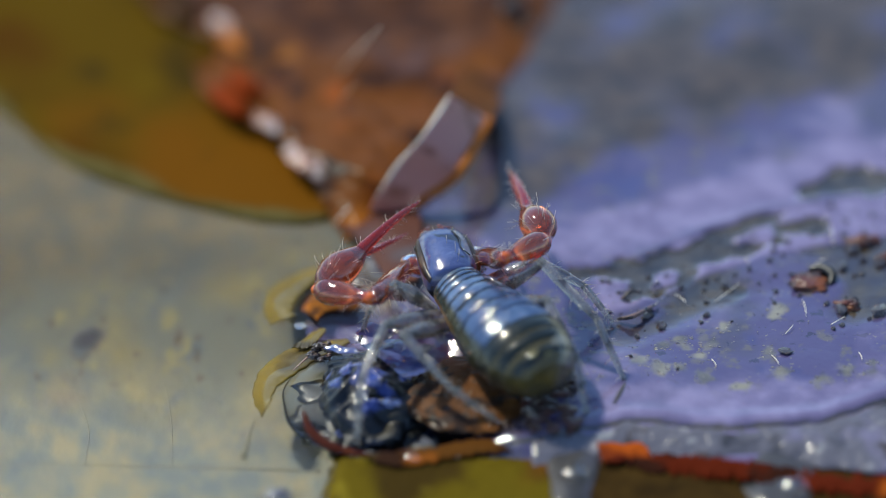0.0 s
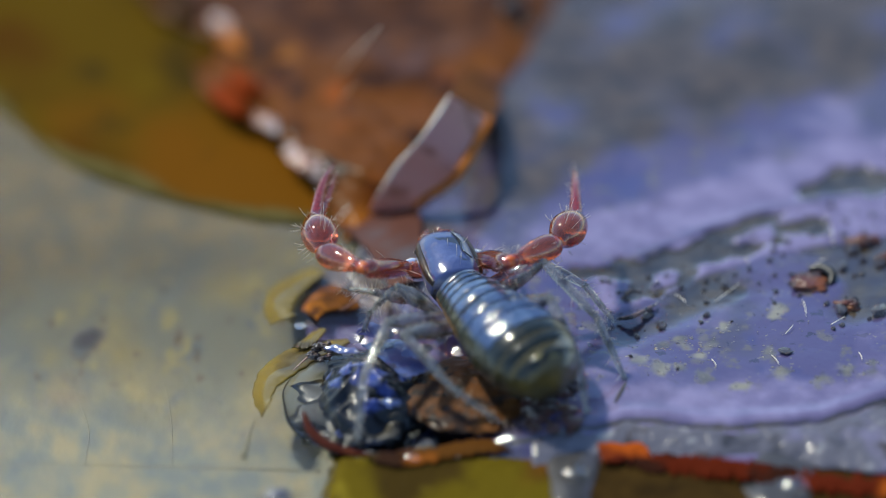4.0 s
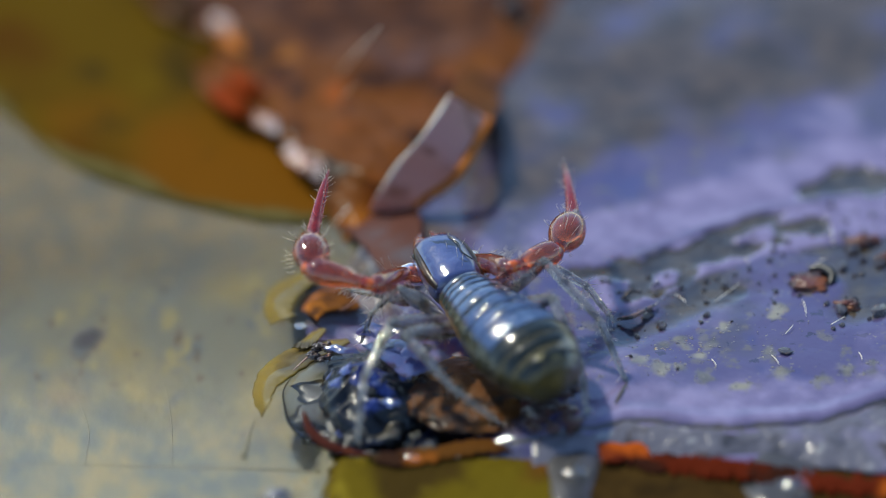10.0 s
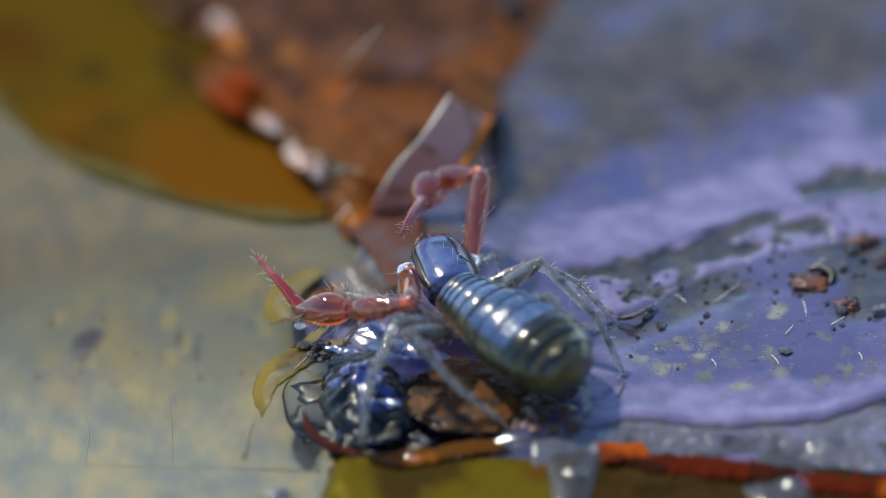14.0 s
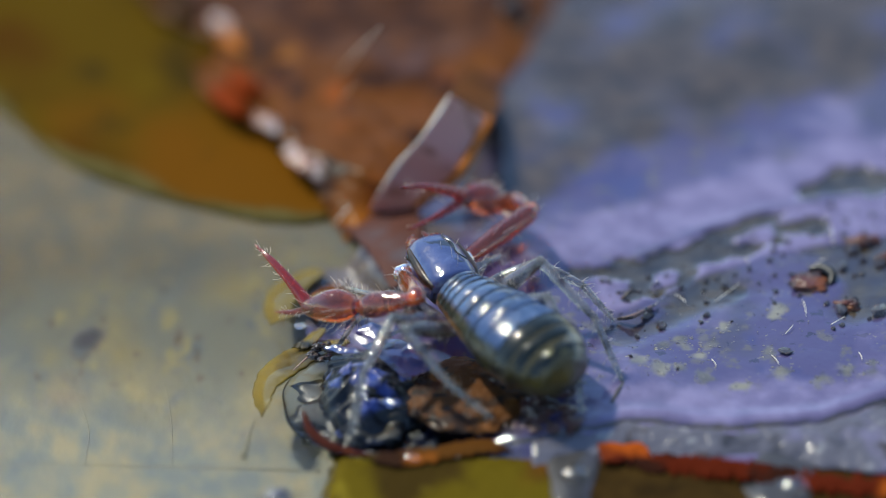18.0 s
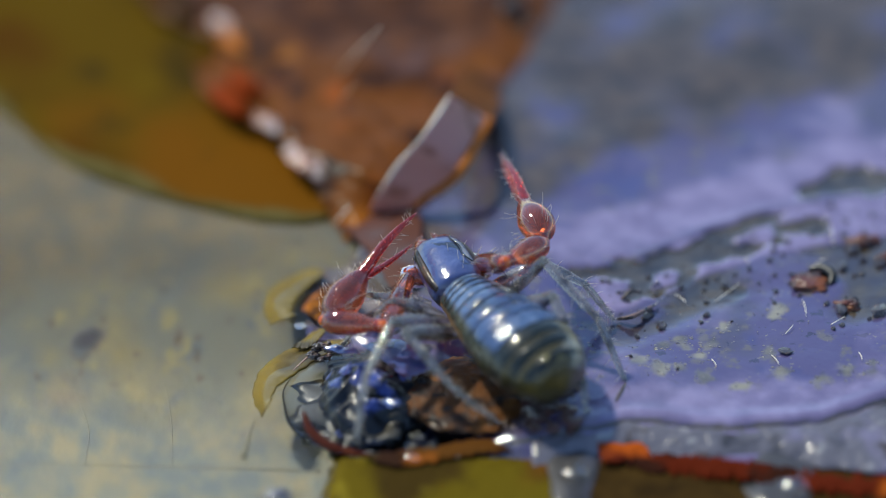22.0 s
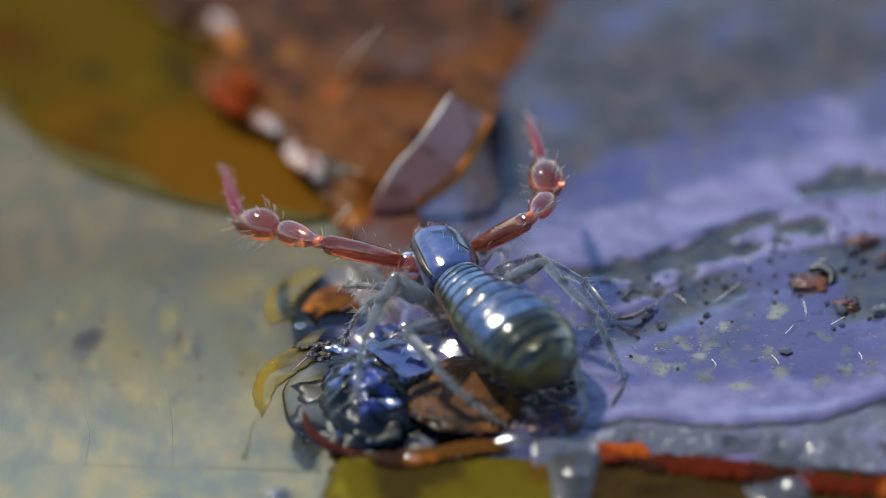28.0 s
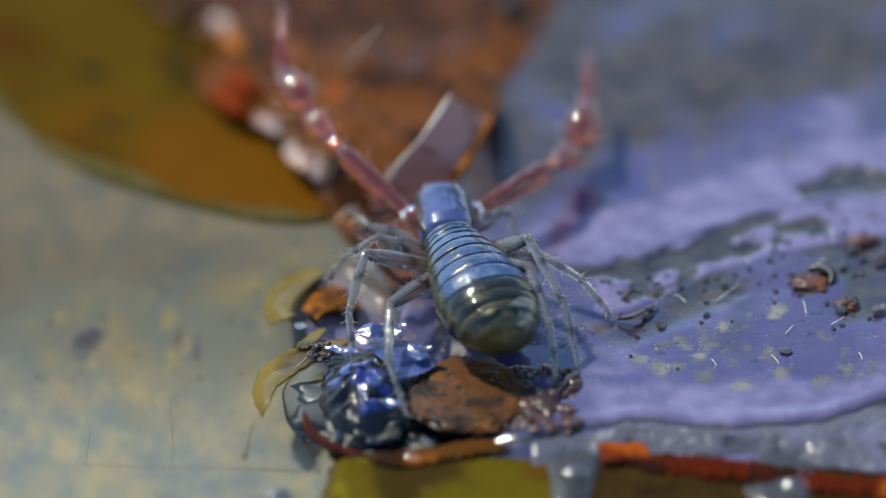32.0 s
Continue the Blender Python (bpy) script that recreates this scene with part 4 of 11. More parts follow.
for i in range(49):
    s = i / 48
    rings.append([bm.verts.new(abd_point(s, 2 * math.pi * k / 32) * MM * (1 + 0.012 * math.sin(i * math.pi * 22 / 48))) for k in range(32)])
for r0, r1 in zip(rings, rings[1:]):
    for k in range(32):
        bm.faces.new((r0[k], r0[(k + 1) % 32], r1[(k + 1) % 32], r1[k]))
bm.faces.new(rings[0]), bm.faces.new(rings[-1])
amber = [step(0.5, 0.1, n // 32 / 48) for n in range(len(bm.verts))]
abdomen = part("abdomen", bm, M_SIDE, animal, "swollen olive-yellow sides between dark plates")
abdomen.data.attributes.new("amber", "FLOAT", "POINT").data.foreach_set("value", amber)
edges = [0.0, 0.04, 0.08, 0.13, 0.20, 0.29, 0.40, 0.52, 0.64, 0.76, 0.87, 0.965]
for j, (s0, s1) in enumerate(zip(edges, edges[1:])):
    bm = bmesh.new()
    span = radians(80 - 14 * step(6, 11, j))
    rows = []
    for i in range(7):
        f = i / 6
        s = s0 + (s1 - s0) * (f * (1.03 - 0.40 * step(7.2, 9.0, j)))
        deep = 1 - 0.45 * step(5.5, 8.5, j)
        grow = 0.011 + 0.005 * deep * f * f + 0.009 * math.sin(math.pi * f) - deep * (0.008 if i == 0 else 0.004 if i == 6 else 0)
        rows.append([bm.verts.new(abd_point(min(s + 0.006 * nz(k * 0.35, j, 1.0, 2.0), 0.995), span * (2 * k / 20 - 1), grow + 0.010 * nz(k * 0.3, s * 14, 1.0, 5.0)) * MM) for k in range(21)])
    for r0, r1 in zip(rows, rows[1:]):
        for k in range(20):
            bm.faces.new((r0[k], r0[k + 1], r1[k + 1], r1[k]))
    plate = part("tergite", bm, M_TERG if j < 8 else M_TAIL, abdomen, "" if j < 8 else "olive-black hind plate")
    # Limits the painted sky blue to the upper part of each plate.
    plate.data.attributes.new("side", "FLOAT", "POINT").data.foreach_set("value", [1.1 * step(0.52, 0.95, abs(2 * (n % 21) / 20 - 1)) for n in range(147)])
for s in edges[1:10]:
    part("groove", tube(bmesh.new(), [(*abd_point(s, radians(a), 0.016 + 0.004 * math.sin(a * 0.4 + s * 30)), (0.0048 if s < 0.3 else 0.0030) * (1.0 if abs(a) < 50 else 0.6)) for a in range(-66, 67, 6)], 5), M_EYE, abdomen, "fine dark groove")
# Pale patch added at the tail's end, coloured as its bright highlight.
bm = bmesh.new()
rows = [[bm.verts.new(abd_point(0.80 + 0.17 * i / 8, radians(14 + 58 * k / 8 + 6 * math.sin(i * 1.3)), 0.020 - 0.022 * (max(abs(i - 4), abs(k - 4)) == 4)) * MM) for k in range(9)] for i in range(9)]
for r0, r1 in zip(rows, rows[1:]):
    for k in range(8):
        bm.faces.new((r0[k], r0[k + 1], r1[k + 1], r1[k]))
part("highlight_patch", bm, M_HIGHLIGHT, abdomen, "pale patch painted as the tail's highlight")
rz = random.Random(3)
part("furrow", tube(bmesh.new(), [(*abd_point(0.06 + 0.024 * k, 0.42 + rz.uniform(-0.07, 0.07) - 0.004 * k, 0.022), 0.006 * (1 - 0.04 * k)) for k in range(20)], 6), M_EYE, abdomen, "thin dark crooked furrow")

# carapace, waist at the origin, front along +y
bm = bmesh.new()
rows = []
for i in range(15):
    f = i / 14
    w = float(np.interp(f, [0, 0.15, 0.6, 0.85, 0.95, 1.0], [0.30, 0.335, 0.33, 0.315, 0.29, 0.22]))
    h = float(np.interp(f, [0, 0.2, 0.7, 0.92, 1.0], [0.26, 0.29, 0.28, 0.24, 0.15]))
    rows.append([bm.verts.new(mm(w * math.copysign(abs(math.sin(a)) ** 0.8, math.sin(a)), 0.90 * f, h * math.cos(a) * (1 if math.cos(a) > 0 else 0.8))) for a in [2 * math.pi * k / 32 for k in range(32)]])
for r0, r1 in zip(rows, rows[1:]):
    for k in range(32):
        bm.faces.new((r0[k], r0[(k + 1) % 32], r1[(k + 1) % 32], r1[k]))
bm.faces.new(rows[0]), bm.faces.new(rows[-1])
carapace = part("carapace", bm, M_SHELL, animal, "glossy blue-black shield")
for sx in (-1, 1):
    part("lateral_rim", tube(bmesh.new(), [(sx * 0.255, 0.02, 0.10, 0.045), (sx * 0.283, 0.2, 0.11, 0.062), (sx * 0.278, 0.5, 0.11, 0.065), (sx * 0.258, 0.72, 0.10, 0.06), (sx * 0.21, 0.86, 0.09, 0.04)], 10, 24), M_FLANK, carapace, "brown-black side of the shield")
    part("eye", blob(bmesh.new(), (sx * 0.295, 0.70, 0.08), (0.045, 0.05, 0.045), 0, 1, 2), M_EYE, carapace, "tiny black eye")
    bm = tube(bmesh.new(), [(sx * 0.12, 0.70, 0.0, 0.08), (sx * 0.13, 0.86, 0.03, 0.12), (sx * 0.13, 0.98, 0.02, 0.10), (sx * 0.11, 1.1, 0.0, 0.035), (sx * 0.05, 1.2, 0.01, 0.010)], 10, 20)
    tube(bm, [(sx * 0.15, 0.98, -0.03, 0.035), (sx * 0.16, 1.1, -0.04, 0.022), (sx * 0.09, 1.21, -0.03, 0.008)], 8, 12)
    part("chelicera", bm, M_RED, carapace, "small reddish jaw")
setae(carapace, [(0.1, 0.3), (0.85, 0.25)], 14, 0.13, 5)
for sx, w in ((1, 0.010),):
    part("furrow", tube(bmesh.new(), [(sx * 0.16, 0.84, 0.222, w), (sx * 0.12, 0.72, 0.262, w), (sx * 0.17, 0.55, 0.268, w), (sx * 0.15, 0.38, 0.274, w), (sx * 0.22, 0.22, 0.262, w)], 6, 30), M_EYE, carapace, "dark furrow in the shield")


def limb(name, line, mat, hairs, hair_len, seed, label="", bow=0.0, flat=1.0):
    bm = bmesh.new()
    ymax = line[-1][0]
    tube(bm, [(0, y, bow * math.sin(math.pi * y / ymax), r) for y, r in line], 14, 5 * len(line), flat)
    ob = part(name, bm, mat, animal, label)
    if hairs:
        setae(ob, line, hairs, hair_len, seed)
    return ob


PIECES = {}
for side, sx in (("left", -1), ("right", 1)):
    PIECES[side, "trochanter"] = limb("trochanter", [(-0.02, 0.09), (0.08, 0.13), (0.2, 0.13), (0.3, 0.08)], M_RED, 6, 0.12, 11)
    PIECES[side, "femur"] = limb("femur", [(-0.03, 0.05), (0.06, 0.085), (0.2, 0.10), (0.6, 0.125), (1.02, 0.12), (1.14, 0.10), (1.22, 0.05)], M_RED, 22, 0.16, 12)
    PIECES[side, "patella"] = limb("patella", [(-0.03, 0.05), (0.08, 0.075), (0.2, 0.085), (0.42, 0.14), (0.62, 0.155), (0.74, 0.12), (0.8, 0.06)], M_RED, 12, 0.13, 13)
    part("joint", blob(bmesh.new(), (0, 0.06, 0), (0.075, 0.10, 0.075), 0.1, 1.5, 3, 1.0), M_JOINT, PIECES[side, "patella"], "bright orange joint")
    bm = tube(bmesh.new(), [(0, -0.03, 0, 0.05), (0, 0.05, 0, 0.085), (0, 0.14, 0.01, 0.16), (0.01, 0.28, 0.02, 0.215), (0.01, 0.44, 0.015, 0.21), (0.0, 0.62, 0, 0.15), (0, 0.74, 0, 0.09)], 18, 40, 0.92)
    claw = part("chela", bm, M_RED, animal, "swollen amber-red pincer with slender curved fingers")
    part("joint", blob(bmesh.new(), (0, 0.0, 0), (0.07, 0.075, 0.07), 0.1, 1.5, 3, 2.0), M_JOINT, claw, "bright orange joint")
    setae(claw, [(0.1, 0.2), (0.35, 0.25), (0.6, 0.17)], 26, 0.16, 14)
    PIECES[side, "chela"] = claw
    bm = tube(bmesh.new(), [(0, -0.06, 0, 0.09), (0.02, 0.1, 0, 0.080), (0.05, 0.42, 0, 0.058), (0.035, 0.75, 0, 0.040), (-0.02, 1.07, 0, 0.010)], 12, 28)
    PIECES[side, "finger_a"] = part("fixed_finger", bm, M_FINGER, claw, "slender curved red finger")
    setae(PIECES[side, "finger_a"], [(0.05, 0.07), (1.0, 0.02)], 34, 0.09, 15)
    bm = tube(bmesh.new(), [(0, -0.06, 0, 0.07), (-0.02, 0.1, 0, 0.056), (-0.03, 0.4, 0, 0.040), (-0.015, 0.7, 0, 0.028), (0.01, 0.97, 0, 0.008)], 12, 28)
    PIECES[side, "finger_b"] = part("movable_finger", bm, M_FINGER, claw, "slender curved red finger")
    setae(PIECES[side, "finger_b"], [(0.05, 0.05), (0.9, 0.02)], 20, 0.08, 16)

LEGS = {"left_1": (0.62, 1.0), "left_2": (0.62, 1.0), "left_3": (0.9, 1.5), "left_4": (0.9, 1.5), "right_1": (0.5, 0.85), "right_2": (0.8, 1.2), "right_3": (0.9, 1.75), "right_4": (0.9, 1.5)}
for key, (fe, lo) in LEGS.items():
    ti, ta = lo * 0.52, lo * 0.5
    k = 0.74 if key in ("left_1", "left_2", "right_1") else 1.0
    PIECES[key, "femur"] = limb("leg_femur", [(-0.05, 0.061 * k), (0.1 * fe, 0.091 * k), (0.5 * fe, 0.104), (0.85 * fe, 0.079 * k), (fe + 0.02, 0.055 * k)], M_LEG, 12, 0.09, 21)
    PIECES[key, "tibia"] = limb("leg_tibia", [(-0.03, 0.043 * k), (0.06, 0.056 * k), (0.5 * ti, 0.059 * k), (0.9 * ti, 0.046 * k), (ti + 0.02, 0.037 * k)], M_LEG, 16, 0.10, 22)
    PIECES[key, "tarsus"] = limb("leg_tarsus", [(-0.02, 0.037 * k), (0.05, 0.044 * k), (0.5 * ta, 0.041 * k), (0.9 * ta, 0.027 * k), (ta, 0.01 * k)], M_LEG, 20, 0.10, 23)

# Dark tube moves with the foot in place of its reflection.
part("foot_reflection", tube(bmesh.new(), [(-0.02, 0.80, 0.0, 0.022), (0.18, 0.86, 0.10, 0.030), (0.38, 0.95, 0.18, 0.028), (0.62, 1.08, 0.28, 0.010)], 8, 20), M_DARK_BROWN, PIECES["right_3", "tarsus"], "dark tube in place of the foot's reflection")


def at(t, x, y, z, rx=0, ry=0, rz=0):
    """A row for walk(): seconds, millimetres, degrees."""
    return t, pose(x * MM, y * MM, z * MM, rx, ry, rz)


def motions():
    walk(animal, [
        at(0, 0.136, -1.754, 0.7, 5.1, 0, 34.4), at(0.5, 0.12, -1.754, 0.7, 5, 0, 34.7), at(1, 0.104, -1.754, 0.7, 5, 0, 35.1),
        at(1.5, 0.104, -1.765, 0.7, 5, 0, 35.3), at(2, 0.104, -1.777, 0.7, 5, 0, 35.5), at(2.5, 0.113, -1.788, 0.7, 5, 0, 35.4),
        at(3, 0.123, -1.799, 0.7, 5, 0, 35.3), at(3.5, 0.142, -1.81, 0.7, 5.1, 0, 35.4), at(5.5, 0.22, -1.81, 0.7, 5.1, 0, 33.5),
        at(6, 0.233, -1.788, 0.7, 4.8, 0, 33.5), at(6.5, 0.278, -1.81, 0.7, 4.9, 0, 33.8), at(7, 0.285, -1.788, 0.7, 4.8, 0, 32.5),
        at(7.5, 0.252, -1.788, 0.7, 4.7, 0, 33.6), at(8, 0.22, -1.788, 0.7, 4.7, 0, 34.3), at(8.5, 0.181, -1.81, 0.7, 4.7, 0, 35.4),
        at(9, 0.168, -1.833, 0.7, 4.7, 0, 34.9), at(9.5, 0.2, -1.855, 0.7, 4.6, 0, 33.9), at(10, 0.2, -1.855, 0.7, 4.5, 0, 34.8),
        at(10.5, 0.2, -1.855, 0.7, 4.6, 0, 35.2), at(11, 0.181, -1.889, 0.7, 4.7, 0, 38.6), at(11.5, 0.168, -1.911, 0.7, 4.8, 0, 41.9),
        at(12, 0.168, -1.889, 0.7, 4.7, 0, 41.2), at(12.5, 0.168, -1.889, 0.7, 4.8, 0, 42.5), at(13, 0.142, -1.889, 0.7, 4.9, 0, 45.1),
        at(13.5, 0.129, -1.9, 0.7, 5.1, 0, 46.2), at(14, 0.129, -1.889, 0.7, 5, 0, 45.1), at(14.5, 0.142, -1.889, 0.7, 4.7, 0, 42.4),
        at(16.5, 0.181, -1.889, 0.7, 4.7, 0, 40.9), at(17, 0.181, -1.855, 0.7, 4.5, 0, 38.9), at(17.5, 0.168, -1.855, 0.7, 4.6, 0, 39.2),
        at(18, 0.149, -1.855, 0.7, 4.7, 0, 40.7), at(18.5, 0.149, -1.889, 0.7, 4.8, 0, 42.7), at(19, 0.149, -1.9, 0.7, 4.8, 0, 42.6),
        at(19.5, 0.168, -1.9, 0.7, 4.6, 0, 40.3), at(20, 0.181, -1.9, 0.7, 4.5, 0, 38.3), at(20.5, 0.181, -1.9, 0.7, 4.4, 0, 37.9),
        at(21, 0.207, -1.9, 0.7, 4.5, 0, 36.7), at(21.5, 0.187, -1.9, 0.7, 4.5, 0, 37.2), at(22, 0.207, -1.9, 0.7, 4.5, 0, 36.7),
        at(22.5, 0.207, -1.889, 0.7, 4.5, 0, 35.8), at(23, 0.207, -1.889, 0.7, 4.4, 0, 34.3), at(23.5, 0.2, -1.889, 0.7, 4.4, 0, 33.4),
        at(24, 0.187, -1.889, 0.7, 4.2, 0, 32.8), at(24.5, 0.187, -1.889, 0.7, 4.2, 0, 33.5), at(25, 0.187, -1.889, 0.7, 4.2, 0, 34),
        at(25.5, 0.187, -1.889, 0.7, 4.4, 0, 34.8), at(27.5, 0.155, -1.81, 0.7, 4.3, 0, 35.4), at(28, 0.143, -1.664, 0.7, 4.3, 0, 35.4),
        at(28.5, 0.11, -1.563, 0.7, 4.3, 0, 34), at(29, 0.084, -1.529, 0.7, 4.3, 0, 33.3), at(29.5, 0.091, -1.405, 0.7, 4.3, 0, 31),
        at(30, 0.111, -1.348, 0.7, 4.4, 0, 30), at(30.5, 0.111, -1.211, 0.7, 4.4, 0, 27.9), at(31, 0.118, -1.052, 0.7, 4.3, 0, 24.8),
        at(31.5, 0.098, -0.914, 0.7, 4.3, 0, 21.8), at(32, 0.066, -0.81, 0.7, 4.4, 0, 20.4)])
    walk(carapace, [
        at(0, 0, 0, 0, -3, -1.9, -22.2), at(0.5, 0, 0, 0, -3, -1.8, -21.4), at(1, 0, 0, 0, -3, -1.8, -20.5), at(1.5, 0, 0, 0, -3.1, -1.5, -17.5),
        at(2, 0, 0, 0, -3, -1.6, -18.4), at(2.5, 0, 0, 0, -3, -1.6, -18.3), at(3, 0, 0, 0, -2.9, -2, -22.9), at(3.5, 0, 0, 0, -2.9, -2, -22.6),
        at(5.5, 0, 0, 0, -3.2, -1.3, -14.6), at(6, 0, 0, 0, -2.9, -1.3, -16), at(6.5, 0, 0, 0, -3.1, -1.3, -15), at(7, 0, 0, 0, -3, -0.8, -9.5),
        at(7.5, 0, 0, 0, -2.9, -0.8, -10.2), at(8, 0, 0, 0, -2.9, -0.6, -7.4), at(8.5, 0, 0, 0, -3, -0.3, -3.5), at(9, 0, 0, 0, -2.9, -0.4, -4.6),
        at(9.5, 0, 0, 0, -2.8, -0.9, -11.4), at(10, 0, 0, 0, -2.7, -1.2, -14.8), at(10.5, 0, 0, 0, -2.7, -1.2, -15.4),
        at(11, 0, 0, 0, -2.7, -1.8, -21.8), at(11.5, 0, 0, 0, -2.7, -1.8, -22.4), at(12, 0, 0, 0, -2.8, -1.2, -15.1),
        at(12.5, 0, 0, 0, -2.8, -1.5, -17.9), at(13, 0, 0, 0, -2.7, -2.1, -25.1), at(13.5, 0, 0, 0, -2.7, -2.5, -29.3),
        at(14, 0, 0, 0, -2.6, -2.5, -29.6), at(14.5, 0, 0, 0, -2.5, -2, -25.2), at(16.5, 0, 0, 0, -2.6, -1.6, -20.5),
        at(17, 0, 0, 0, -2.7, -0.9, -10.9), at(17.5, 0, 0, 0, -2.8, -0.9, -11.9), at(18, 0, 0, 0, -2.7, -1.5, -18.8),
        at(18.5, 0, 0, 0, -2.8, -1.9, -22.6), at(19, 0, 0, 0, -2.6, -2.1, -26.1), at(19.5, 0, 0, 0, -2.6, -1.5, -18.9),
        at(20, 0, 0, 0, -2.6, -1.2, -15.6), at(20.5, 0, 0, 0, -2.5, -1.3, -16.6), at(21, 0, 0, 0, -2.7, -0.9, -11.6),
        at(21.5, 0, 0, 0, -2.6, -1.2, -16.1), at(22, 0, 0, 0, -2.5, -1.3, -17.2), at(22.5, 0, 0, 0, -2.6, -1, -13.4),
        at(23, 0, 0, 0, -2.7, -0.4, -4.8), at(23.5, 0, 0, 0, -2.6, -0.4, -5.4), at(24, 0, 0, 0, -2.5, -0.5, -6.8), at(24.5, 0, 0, 0, -2.5, -0.6, -8.7),
        at(25, 0, 0, 0, -2.5, -0.8, -10.3), at(25.5, 0, 0, 0, -2.6, -0.9, -11.6), at(27.5, 0, 0, 0, -2.4, -1.2, -16.6),
        at(28, 0, 0, 0, -2.4, -1.3, -17.9), at(28.5, 0, 0, 0, -2.3, -1.5, -20.9), at(29, 0, 0, 0, -2.3, -1.7, -22.7),
        at(29.5, 0, 0, 0, -2.3, -1.6, -22), at(30, 0, 0, 0, -2.4, -1.6, -20.7), at(30.5, 0, 0, 0, -2.4, -1.4, -18.9),
        at(31, 0, 0, 0, -2.4, -1.2, -16.2), at(31.5, 0, 0, 0, -2.5, -1, -13.1), at(32, 0, 0, 0, -2.5, -1.1, -14.2)])
